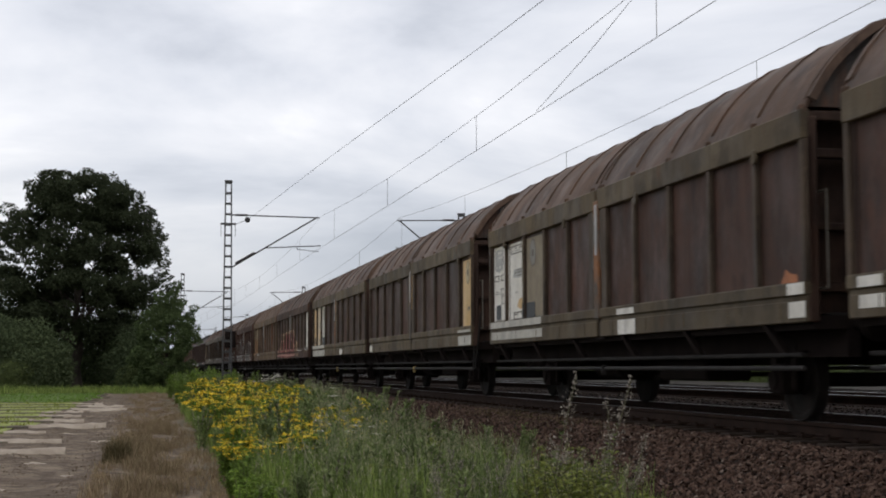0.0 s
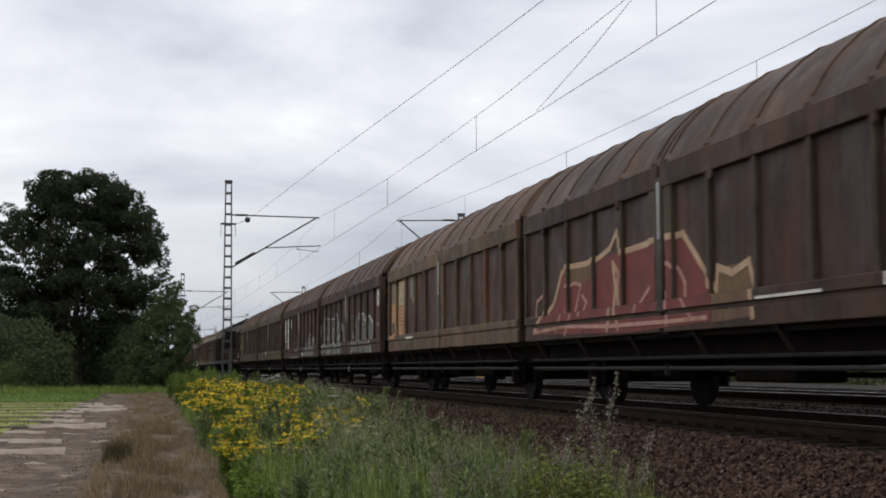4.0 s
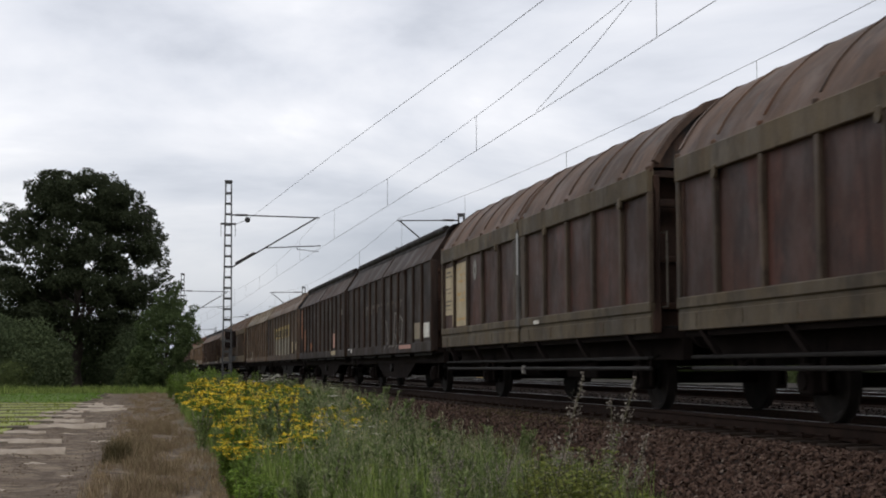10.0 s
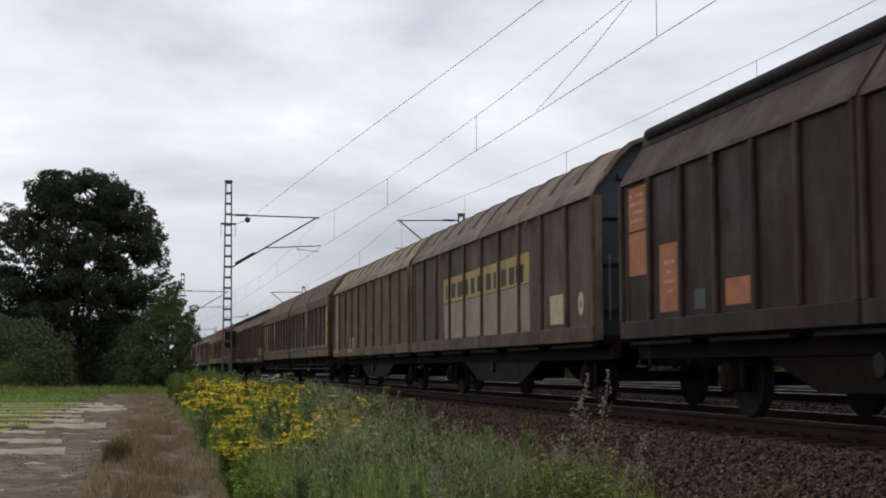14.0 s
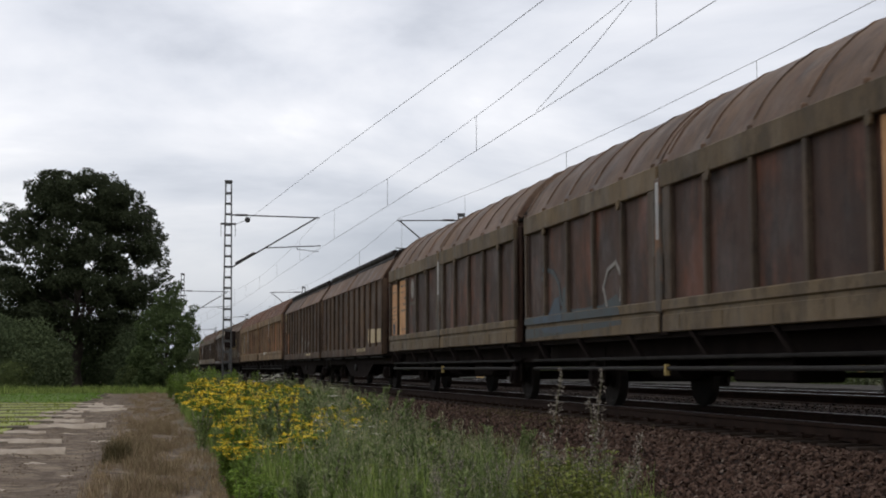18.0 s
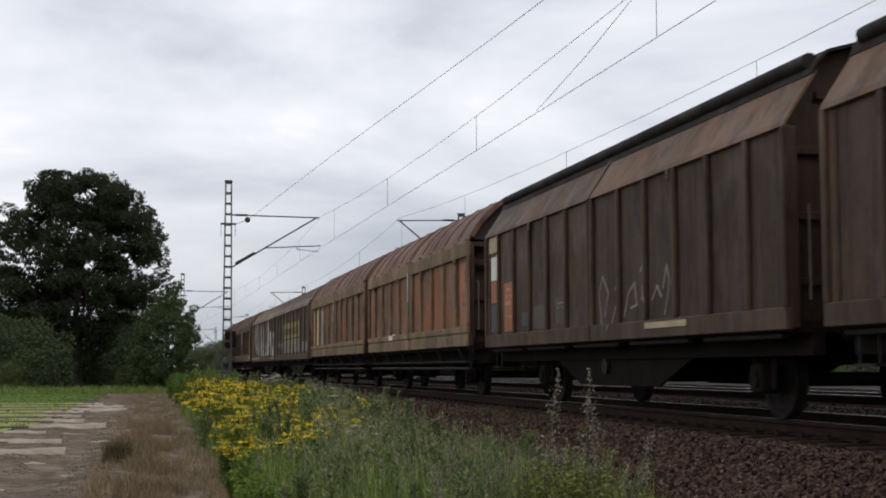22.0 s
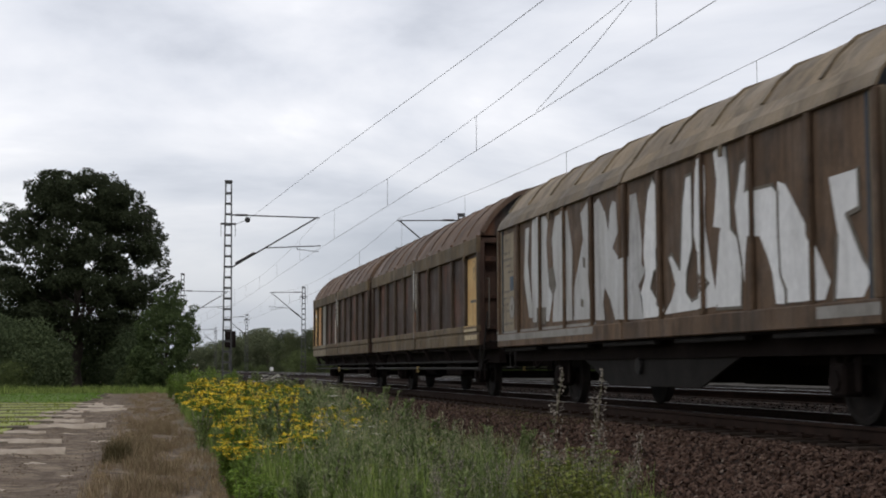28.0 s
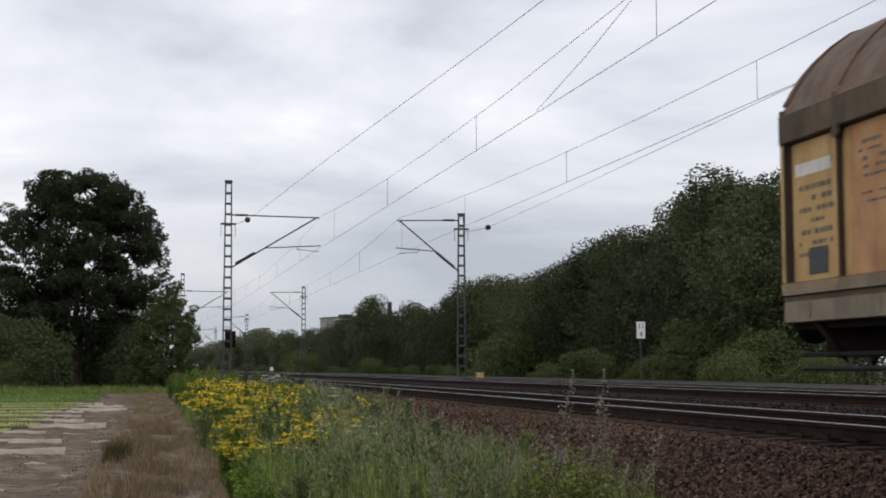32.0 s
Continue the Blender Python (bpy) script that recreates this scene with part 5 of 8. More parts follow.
mark(u2[1], "lettering_bar", rect(12.69, 13.23, 1.91, 1.97), M_INK, "")
disc(u2[1], 12.97, 2.62, 0.2, M_ORANGE, M_INK)
mark(u2[1], "label_plate", rect(3.84, 4.44, 1.34, 1.5), M_WHITE, "small white label")
mark(u2[0], "label_plate", rect(18.83, 19.31, 1.35, 1.44), M_CREAM, "small pale label")
mark(f5, "label_plate", rect(0.24, 1.08, 2.81, 3.11), M_CREAM, "white rectangular plate")
lettering(f5, 0.3, 1.02, 2.89, 3.05, 3, M_INK, 9)
mark(f5, "painted_panel", rect(0.34, 1.05, 2.27, 2.73), M_WHITE, "white panel")
mark(f5, "painted_panel", rect(0.34, 1.01, 1.84, 2.25), M_ORANGE, "faded red-orange patch")
mark(f5, "painted_panel", rect(0.24, 0.98, 1.29, 1.8), M_PANELGREY, "slate grey patch")
mark(f5, "painted_panel", rect(1.38, 2.2, 1.27, 2.17), M_ORANGE, "faded red-orange panel")
lettering(f5, 1.44, 2.14, 1.35, 2.11, 4, M_PINK, 10)
mark(f5, "label_box", rect(2.68, 3.07, 1.34, 1.57), M_PANELGREY, "dark square box")
mark(f5, "painted_panel", rect(4.79, 5.38, 1.31, 1.74), M_HAZE, "rubbed ochre patch")
lettering(f5, 4.85, 5.32, 1.39, 1.68, 3, M_FIELD, 11)
stroke(f5, [(7.22, 1.23), (7.13, 1.69), (7.3, 1.93), (7.55, 1.67), (7.38, 1.34)], 0.03, M_GREYP)
stroke(f5, [(7.61, 1.13), (7.88, 1.45), (8.07, 1.72)], 0.03, M_GREYP)
stroke(f5, [(8.25, 1.31), (8.45, 1.62), (8.7, 1.76), (8.78, 1.45), (8.54, 1.42)], 0.03, M_GREYP)
stroke(f5, [(8.93, 1.9), (9.03, 1.97), (9.09, 1.85)], 0.03, M_GREYP)
stroke(f5, [(8.96, 1.52), (9.15, 1.7), (9.23, 1.47)], 0.03, M_GREYP)
stroke(f5, [(9.41, 1.5), (9.59, 1.67), (9.73, 1.52)], 0.03, M_GREYP)
stroke(f5, [(9.8, 1.63), (9.94, 1.91), (10.05, 1.68), (9.87, 1.29)], 0.03, M_GREYP)
mark(f5, "label_plate", rect(9.24, 10.73, 1.11, 1.19), M_CREAM, "long pale label plate")
mark(f5, "painted_panel", rect(3.43, 4.36, 1.26, 1.66), M_HAZE, "rubbed ochre patch")
mark(f6, "label_plate", rect(11.54, 12.33, 1.34, 1.75), M_CREAM, "cream label plate")
lettering(f6, 11.6, 12.27, 1.42, 1.69, 5, M_INK, 12)
mark(f6, "label_plate", rect(12.73, 13.41, 1.34, 1.73), M_CREAM, "cream label plate")
lettering(f6, 12.79, 13.35, 1.42, 1.67, 4, M_INK, 13)
mark(f6, "label_plate", rect(9.18, 10.68, 1.1, 1.2), M_CREAM, "long pale label plate")
mark(f6, "label_plate", rect(9.41, 10.88, 1.1, 1.2), M_CREAM, "long pale label plate")
lettering(f6, 9.47, 10.82, 1.18, 1.14, 1, M_YELLOW, 14)
mark(u3[0], "painted_panel", rect(0.16, 1.08, 1.48, 2.84), M_PEACH, "dirty orange end panel")
lettering(u3[0], 0.22, 1.02, 1.56, 2.78, 8, M_INK, 15)
mark(u3[0], "painted_panel", rect(1.17, 2.39, 1.45, 2.88), M_PEACH, "stained orange panel")
lettering(u3[0], 1.44, 2.33, 1.53, 2.82, 5, M_INK, 16)
disc(u3[0], 3.17, 2.59, 0.26, M_GREYP, M_INK)
mark(u3[0], "painted_panel", rect(2.77, 3.49, 2.18, 2.27), M_HAZE, "rubbed grey patch")
mark(u3[0], "label_box", rect(0.31, 0.65, 1.5, 1.78), M_PANELGREY, "dark square plate")
mark(u3[1], "painted_panel", rect(12.46, 13.46, 1.47, 2.90), M_PEACH, "dirty yellow front panel")
disc(u3[1], 12.98, 2.61, 0.2, M_CREAM, M_INK)
stroke(u3[1], [(12.71, 2.22), (12.84, 2.3), (12.96, 2.07)], 0.05, M_BLACK)
stroke(u3[1], [(13.09, 2.24), (13.2, 2.01), (13.39, 2.19)], 0.05, M_BLACK)
stroke(u3[1], [(12.7, 1.77), (12.89, 1.94), (13.07, 1.71)], 0.05, M_BLACK)
stroke(u3[1], [(13.12, 1.57), (13.25, 1.79)], 0.05, M_BLACK)
mark(u3[1], "graffiti", [(-0.06, 1.1), (0.02, 1.44), (1.12, 1.5), (2.13, 1.53), (3.36, 1.51), (4.2, 1.52), (4.86, 1.65), (5.17, 1.39), (5.21, 1.2), (3.63, 1.16), (1.79, 1.12)], M_TEAL, "faded teal spray haze")
stroke(u3[1], [(4.41, 1.51), (4.26, 1.76), (4.48, 2.01), (4.85, 2.1), (5.09, 1.88), (5.03, 1.56)], 0.06, M_GREYP)
mark(f8, "painted_panel", rect(0.22, 1.3, 1.13, 3.1), M_TAN, "grimy cream end panel")
lettering(f8, 0.28, 1.24, 1.21, 3.04, 10, M_INK, 17)
disc(f8, 0.97, 1.69, 0.22, M_GREYP, M_INK)
mark(f8, "label_plate", rect(3.87, 4.86, 1.11, 1.59), M_FIELD, "pale rubbed plate")
lettering(f8, 3.93, 4.8, 1.19, 1.53, 2, M_GREYP, 18)
mark(f8, "label_box", rect(2.96, 3.34, 1.35, 1.6), M_PANELGREY, "dark framed plate")
mark(f9, "lettering_field", [(3.74, 2.57), (8.02, 2.6), (11.1, 2.63), (11.08, 2.09), (8.01, 2.05), (3.74, 2.04)], M_OCHRE, "faded ochre lettering field")
mark(f9, "painted_panel", [(3.74, 2.01), (8.01, 2.03), (11.08, 2.07), (11.13, 1.22), (3.85, 1.25)], M_FIELD, "pale rubbed field")
for a, b in [(4.03, 4.38), (4.62, 4.98), (5.22, 5.6), (5.86, 6.24), (6.5, 6.84), (7.08, 7.6), (7.86, 8.26), (8.48, 8.86), (9.08, 9.46), (9.68, 10.06), (10.3, 10.72)]:
    mark(f9, "lettering_bar", rect(a, b, 2.12, 2.44), M_BLACK, "", 0.008)
mark(f9, "label_plate", rect(12.44, 13.26, 1.3, 1.78), M_CREAM, "pale label plate")
lettering(f9, 12.5, 13.2, 1.38, 1.72, 5, M_INK, 19)
disc(f9, 14.15, 1.58, 0.2, M_CREAM, M_INK)
mark(f10, "painted_panel", rect(0.23, 1.06, 2.47, 3.07), M_ORANGE, "salmon-orange patch")
lettering(f10, 0.29, 1.0, 2.55, 3.01, 3, M_PINK, 20)
mark(f10, "painted_panel", rect(0.25, 1.04, 1.85, 2.44), M_ORANGE, "salmon-orange patch")
mark(f10, "painted_panel", rect(1.5, 2.16, 1.31, 2.19), M_ORANGE, "salmon-orange patch")
lettering(f10, 1.56, 2.1, 1.39, 2.13, 4, M_PINK, 21)
mark(f10, "painted_panel", rect(3.67, 4.49, 1.31, 1.62), M_ORANGE, "salmon-orange patch")
mark(f10, "label_box", rect(2.72, 3.08, 1.3, 1.55), M_PANELGREY, "dark framed plate")
mark(f10, "label_plate", rect(10.67, 11.32, 1.33, 1.82), M_PINK, "pale salmon plate")
lettering(f10, 10.73, 11.26, 1.41, 1.76, 3, M_ORANGE, 22)
mark(f10, "painted_panel", rect(10.46, 11.57, 1.06, 1.2), M_CREAM, "pale sill patch")
mark(f10, "label_plate", rect(12.77, 13.02, 2.41, 2.6), M_INK, "small grey plate")
mark(f11, "label_plate", rect(11.75, 12.57, 1.31, 1.71), M_TAN, "tan label plate")
lettering(f11, 11.81, 12.51, 1.39, 1.65, 3, M_YELLOW, 23)
mark(f11, "label_plate", rect(12.97, 13.64, 1.33, 1.68), M_WHITE, "white label plate")
lettering(f11, 13.03, 13.58, 1.41, 1.62, 6, M_INK, 24)
mark(f11, "label_plate", rect(9.88, 11.52, 1.09, 1.19), M_PINK, "long pale label plate")
stroke(f11, [(7.53, 1.13), (7.84, 1.38), (7.6, 1.8), (7.43, 1.9)], 0.035, M_GREYP)
stroke(f11, [(8.09, 1.37), (8.11, 1.88)], 0.035, M_GREYP)
stroke(f11, [(8.25, 1.16), (8.65, 1.24), (8.92, 2.07), (9.29, 2.04), (9.14, 1.22), (8.74, 1.16)], 0.035, M_GREYP)
stroke(f11, [(8.89, 1.51), (9.08, 1.39), (9.26, 1.49)], 0.035, M_GREYP)
stroke(f11, [(9.39, 1.14), (9.67, 1.3), (9.5, 1.61), (9.7, 1.97), (10.03, 1.84), (9.89, 1.29), (9.61, 1.27)], 0.035, M_GREYP)
mark(f11, "lettering_bar", [(3.73, 2.19), (3.8, 2.45), (4.35, 2.45), (4.41, 2.37), (3.98, 2.35), (4.01, 2.18)], M_HAZE, "", 0.008)
mark(f11, "lettering_bar", [(4.81, 2.19), (4.88, 2.44), (5.38, 2.44), (5.43, 2.36), (5.04, 2.34), (5.06, 2.19)], M_HAZE, "", 0.008)
mark(f11, "lettering_bar", [(5.8, 2.19), (5.86, 2.43), (6.32, 2.43), (6.36, 2.36), (6.01, 2.34), (6.03, 2.19)], M_HAZE, "", 0.008)
mark(f11, "lettering_bar", [(6.7, 2.19), (6.76, 2.43), (7.18, 2.43), (7.22, 2.35), (6.89, 2.33), (6.91, 2.19)], M_HAZE, "", 0.008)
mark(f11, "lettering_bar", [(7.53, 2.2), (7.58, 2.42), (7.97, 2.42), (8.01, 2.35), (7.71, 2.33), (7.72, 2.19)], M_HAZE, "", 0.008)
mark(f11, "lettering_bar", [(8.29, 2.2), (8.34, 2.41), (8.7, 2.41), (8.74, 2.34), (8.46, 2.33), (8.47, 2.2)], M_HAZE, "", 0.008)
mark(f11, "lettering_bar", [(9.0, 2.2), (9.05, 2.41), (9.38, 2.41), (9.41, 2.34), (9.16, 2.32), (9.17, 2.2)], M_HAZE, "", 0.008)
mark(f11, "lettering_bar", [(9.66, 2.2), (9.7, 2.4), (10.01, 2.4), (10.04, 2.34), (9.8, 2.32), (9.81, 2.2)], M_HAZE, "", 0.008)
mark(f11, "label_plate", rect(0.3, 0.68, 1.18, 1.23), M_WHITE, "small white dabs")
mark(f11, "label_plate", rect(0.94, 1.09, 1.09, 1.23), M_WHITE, "small white plate")
mark(u4[0], "painted_panel", rect(0.1, 0.87, 1.76, 2.81), M_CREAM, "stained cream end panel")
lettering(u4[0], 0.16, 0.81, 1.84, 2.75, 7, M_INK, 25)
mark(u4[0], "painted_panel", rect(1.17, 2.26, 1.49, 2.84), M_CREAM, "stained cream panel")
lettering(u4[0], 1.35, 2.2, 1.57, 2.78, 6, M_YELLOW, 26)
disc(u4[0], 3.11, 2.6, 0.22, M_GREYP, M_INK)
mark(u4[0], "label_plate", rect(7.89, 8.21, 1.28, 1.4), M_WHITE, "white label plate")
lettering(u4[0], 7.95, 8.15, 1.36, 1.34, 3, M_INK, 27)
mark(u4[1], "painted_panel", rect(13.07, 13.54, 1.43, 1.7), M_RED, "rust-red faded patch")
disc(u4[1], 13.06, 2.59, 0.28, M_WHITE, M_INK)
mark(u4[1], "lettering_bar", rect(13.01, 13.47, 1.89, 1.98), M_GREYP, "")
mark(u4[1], "lettering_bar", rect(13.3, 13.48, 2.02, 2.2), M_GREYP, "")
mark(u4[1], "label_plate", rect(11.76, 12.07, 1.45, 1.49), M_WHITE, "small white label")
mark(u4[1], "label_plate", rect(5.3, 5.72, 1.32, 1.46), M_WHITE, "small white label")
mark(u5[0], "painted_panel", rect(0.16, 0.95, 1.81, 2.91), M_WHITE, "dirty white end panel")
lettering(u5[0], 0.22, 0.89, 1.89, 2.85, 7, M_INK, 28)
mark(u5[0], "painted_panel", rect(1.17, 2.29, 1.49, 2.87), M_WHITE, "dirty white panel")
lettering(u5[0], 1.33, 2.23, 1.57, 2.81, 5, M_GREYP, 29)
disc(u5[0], 3.14, 2.61, 0.24, M_WHITE, M_INK)
mark(u5[0], "graffiti", [(8.91, 1.34), (9.33, 1.87), (9.85, 1.77), (10.23, 1.96), (10.83, 1.96), (11.16, 1.7), (11.5, 1.82), (11.93, 1.67), (12.02, 1.4), (11.91, 1.08), (8.49, 1.12)], M_SPRAYGREY, "grey-green graffiti shape")
stroke(u5[0], [(8.9, 1.34), (9.33, 1.88), (9.85, 1.78), (9.9, 1.4), (10.23, 1.97), (10.83, 1.97), (11.0, 1.4), (11.16, 1.71), (11.5, 1.83), (11.93, 1.68), (12.02, 1.3)], 0.04, M_SPRAYPALE)
stroke(u5[0], [(5.37, 1.31), (5.5, 1.65), (5.66, 1.38), (5.88, 1.7), (5.91, 1.33)], 0.03, M_GREYP)
stroke(u5[0], [(6.02, 1.47), (6.23, 1.71), (6.36, 1.38), (6.51, 1.73)], 0.03, M_GREYP)
mark(u5[0], "label_plate", rect(7.96, 8.27, 1.1, 1.24), M_WHITE, "white square label")
mark(u5[0], "label_plate", rect(3.43, 6.4, 1.06, 1.11), M_GREYP, "long pale sill stripe")
mark(u5[1], "painted_panel", rect(12.64, 13.49, 1.49, 2.84), M_RED, "maroon front panel")
disc(u5[1], 13.02, 2.63, 0.27, M_WHITE, M_INK)
mark(u5[1], "lettering_bar", rect(12.69, 13.27, 1.82, 1.91), M_GREYP, "")
mark(u5[1], "lettering_bar", rect(13.3, 13.45, 1.56, 1.77), M_GREYP, "")
mark(u6[0], "painted_panel", rect(0.26, 1.07, 2.36, 2.87), M_TAN, "stained tan patch")
lettering(u6[0], 0.32, 1.01, 2.44, 2.81, 4, M_INK, 30)
mark(u6[0], "painted_panel", rect(0.25, 1.07, 1.37, 2.34), M_PEACH, "orange stained end panel")
lettering(u6[0], 0.31, 1.01, 1.45, 2.28, 6, M_CREAM, 31)
mark(u6[0], "painted_panel", rect(1.17, 2.47, 2.23, 2.87), M_CREAM, "cream panel")
lettering(u6[0], 1.5, 2.41, 2.31, 2.81, 5, M_INK, 32)
mark(u6[0], "painted_panel", rect(1.17, 2.43, 1.47, 2.21), M_PEACH, "orange-yellow panel")
lettering(u6[0], 1.52, 2.37, 1.58, 2.15, 4, M_INK, 33)
disc(u6[0], 3.25, 2.61, 0.3, M_GREYP, M_INK)
mark(u6[0], "warning_triangle", [(3.37, 2.25), (3.5, 2.39), (3.63, 2.24)], M_YELLOW, "small yellow triangle mark")
mark(u6[0], "label_box", rect(0.38, 0.74, 1.52, 1.81), M_PANELGREY, "dark square plate")
mark(u6[0], "painted_panel", rect(2.74, 3.72, 1.3, 1.39), M_WHITE, "white streak on the sill")
mark(u6[1], "graffiti", [(0.47, 1.16), (1.09, 1.43), (1.69, 1.65), (2.13, 2.11), (2.35, 2.2), (3.38, 2.18), (4.04, 2.21), (4.98, 2.23), (6.44, 2.26), (7.51, 2.27), (8.06, 1.86), (8.55, 1.5), (8.45, 1.14), (5.56, 1.08)], M_SPRAYRED, "faded dark red graffiti fill")
mark(u6[1], "graffiti", [(8.5, 1.12), (8.56, 1.5), (8.65, 1.77), (9.49, 1.78), (9.66, 1.46), (9.69, 1.16)], M_SPRAYOCHRE, "dull ochre graffiti fill")
mark(u6[1], "graffiti", [(2.55, 1.95), (2.49, 2.15), (4.04, 2.17), (4.0, 1.98), (3.3, 1.9)], M_SPRAYOCHRE, "dull ochre graffiti fill", 0.007)
for line in ([(0.63, 1.21), (1.09, 1.43), (1.69, 1.65), (2.13, 2.11), (2.35, 2.2), (3.38, 2.18), (4.04, 2.21), (4.61, 2.32), (4.92, 2.53), (5.04, 2.22), (6.44, 2.26), (7.51, 2.27), (8.06, 1.86), (8.55, 1.5), (8.6, 1.77), (9.02, 1.68), (9.49, 1.78), (9.66, 1.46), (9.69, 1.16)],
             [(4.60, 1.15), (4.72, 1.37), (4.85, 1.74), (4.73, 2.10), (4.98, 1.93), (4.91, 1.74), (4.97, 1.36), (5.09, 1.16)]):
    stroke(u6[1], line, 0.085, M_SPRAYCREAM)
for line in ([(1.98, 1.19), (2.27, 1.43), (2.49, 1.88), (2.84, 1.92), (3.18, 1.87), (2.83, 1.42), (2.48, 1.13)],
             [(7.02, 1.15), (7.02, 1.55), (6.76, 1.91), (7.08, 1.93), (7.35, 1.83), (7.55, 1.65), (7.55, 1.47), (7.85, 1.20)],
             [(5.80, 1.34), (5.92, 1.49), (6.26, 1.66)], [(0.63, 1.19), (2.34, 1.25), (4.66, 1.19), (7.23, 1.18), (8.34, 1.19)],
             [(0.55, 1.47), (0.63, 1.72), (0.94, 1.80)], [(3.24, 1.41), (3.44, 1.60), (3.24, 1.70)]):
    stroke(u6[1], line, 0.055, M_PINK)
mark(u6[1], "painted_panel", rect(9.79, 11.37, 1.32, 1.37), M_WHITE, "white streak on the sill")
mark(u6[1], "painted_panel", rect(12.59, 13.69, 1.32, 2.87), M_WHITE, "dirty white front panel")
disc(u6[1], 13.17, 2.59, 0.22, M_GREYP, M_INK)
mark(u6[1], "lettering_bar", rect(12.87, 13.35, 1.88, 1.98), M_PANELGREY, "")
mark(u6[1], "lettering_bar", rect(12.64, 13.53, 1.36, 1.45), M_PANELGREY, "")
mark(u7[0], "painted_panel", rect(0.10, 3.76, 1.06, 2.92), M_SILL, "chalky grey painted corner with cream panels", 0.003)
mark(u7[0], "painted_panel", rect(0.18, 1.33, 1.48, 2.88), M_BUFF, "dirty buff yellow end panel", 0.006)
lettering(u7[0], 0.34, 1.11, 1.86, 2.80, 6, M_INK, 34)
mark(u7[0], "painted_panel", rect(1.41, 2.36, 1.48, 2.88), M_PALEBUFF, "pale cream panel", 0.006)
mark(u7[0], "painted_panel", [(1.54, 1.72), (1.60, 1.80), (1.78, 1.88), (1.98, 2.06), (2.16, 2.14), (2.29, 2.02), (2.33, 1.85), (2.30, 1.70)], M_BUFF, "orange-yellow stain", 0.0075)
lettering(u7[0], 1.55, 2.2, 2.05, 2.35, 2, M_INK, 35)
lettering(u7[0], 1.5, 2.25, 1.52, 1.72, 2, M_INK, 38)
disc(u7[0], 3.22, 2.6, 0.24, M_GREYP, M_INK)
mark(u7[0], "label_box", rect(2.75, 3.34, 1.47, 1.76), M_PANELGREY, "dark square patch")
mark(u7[0], "label_box", rect(0.36, 0.74, 1.52, 1.78), M_PANELGREY, "dark square plate")
mark(u7[0], "painted_panel", rect(7.88, 8.55, 1.03, 1.24), M_WHITE, "white patch on the sill")
mark(u7[1], "painted_panel", rect(12.57, 13.58, 1.46, 2.85), M_BUFF, "pale yellow front panel")
disc(u7[1], 13.03, 2.59, 0.24, M_CREAM, M_INK)
mark(u7[1], "lettering_bar", rect(13.04, 13.46, 1.79, 1.87), M_INK, "")
mark(u7[1], "painted_panel", rect(12.32, 13.61, 1.07, 1.39), M_SILL, "chalky white sill")
mark(u7[1], "painted_panel", rect(0.06, 0.56, 1.08, 1.25), M_WHITE, "white corner patch")
mark(u8[0], "painted_panel", rect(0.20, 1.36, 1.47, 2.89), M_WHITE, "grimy cream-white end panel")
mark(u8[0], "lettering_field", [(0.27, 2.46), (0.55, 2.40), (0.87, 2.45), (0.93, 2.80), (0.60, 2.84), (0.29, 2.82)], M_SPRAYPALE, "rubbed grey lettering field")
lettering(u8[0], 0.30, 0.90, 2.46, 2.82, 3, M_WHITE, 36)
for a, b, z0, z1 in ((0.30, 0.59, 2.24, 2.34), (0.75, 1.07, 2.24, 2.34), (0.75, 1.06, 1.98, 2.08), (0.76, 1.07, 1.80, 1.94), (1.70, 2.36, 1.48, 1.60), (1.51, 2.30, 2.68, 2.81), (0.95, 1.09, 2.56, 2.67)):
    stroke(u8[0], [(a, z0), (b, z0), (b, z1), (a, z1), (a, z0)], 0.018, M_INK)
    lettering(u8[0], a + 0.03, b - 0.03, z0 + 0.02, z1 - 0.02, 1, M_INK, round(100 * a + 10 * z0))
lettering(u8[0], 0.30, 0.68, 1.98, 2.06, 1, M_INK, 41)
lettering(u8[0], 0.75, 1.06, 2.12, 2.20, 1, M_INK, 42)
mark(u8[0], "painted_panel", rect(1.42, 2.46, 1.47, 2.87), M_WHITE, "grimy cream-white panel")
mark(u8[0], "painted_panel", [(1.92, 1.71), (2.02, 1.80), (2.10, 1.84), (2.28, 1.85), (2.40, 1.80), (2.43, 1.60), (2.36, 1.66), (2.15, 1.65)], M_BUFF, "orange rust stain", 0.006)
mark(u8[0], "lettering_field", [(1.66, 2.24), (2.10, 2.22), (2.42, 2.26), (2.44, 2.40), (1.70, 2.38)], M_SPRAYPALE, "rubbed grey lettering field")
lettering(u8[0], 1.68, 2.40, 2.24, 2.40, 2, M_INK, 37)
lettering(u8[0], 1.69, 2.17, 1.94, 2.04, 1, M_INK, 43)
mark(u8[0], "painted_panel", rect(2.55, 3.74, 1.46, 2.87), M_TAN, "tan panel")
disc(u8[0], 3.02, 2.6, 0.24, M_GREYP, M_INK)
mark(u8[0], "label_box", rect(2.54, 3.14, 1.47, 1.74), M_PANELGREY, "dark square patch")
mark(u8[0], "label_box", rect(0.38, 0.73, 1.5, 1.78), M_PANELGREY, "dark square plate")
mark(u8[0], "painted_panel", rect(13.23, 13.62, 1.1, 1.46), M_WHITE, "white corner patch")
mark(u8[0], "painted_panel", rect(7.73, 8.45, 1.06, 1.42), M_WHITE, "white corner patch")
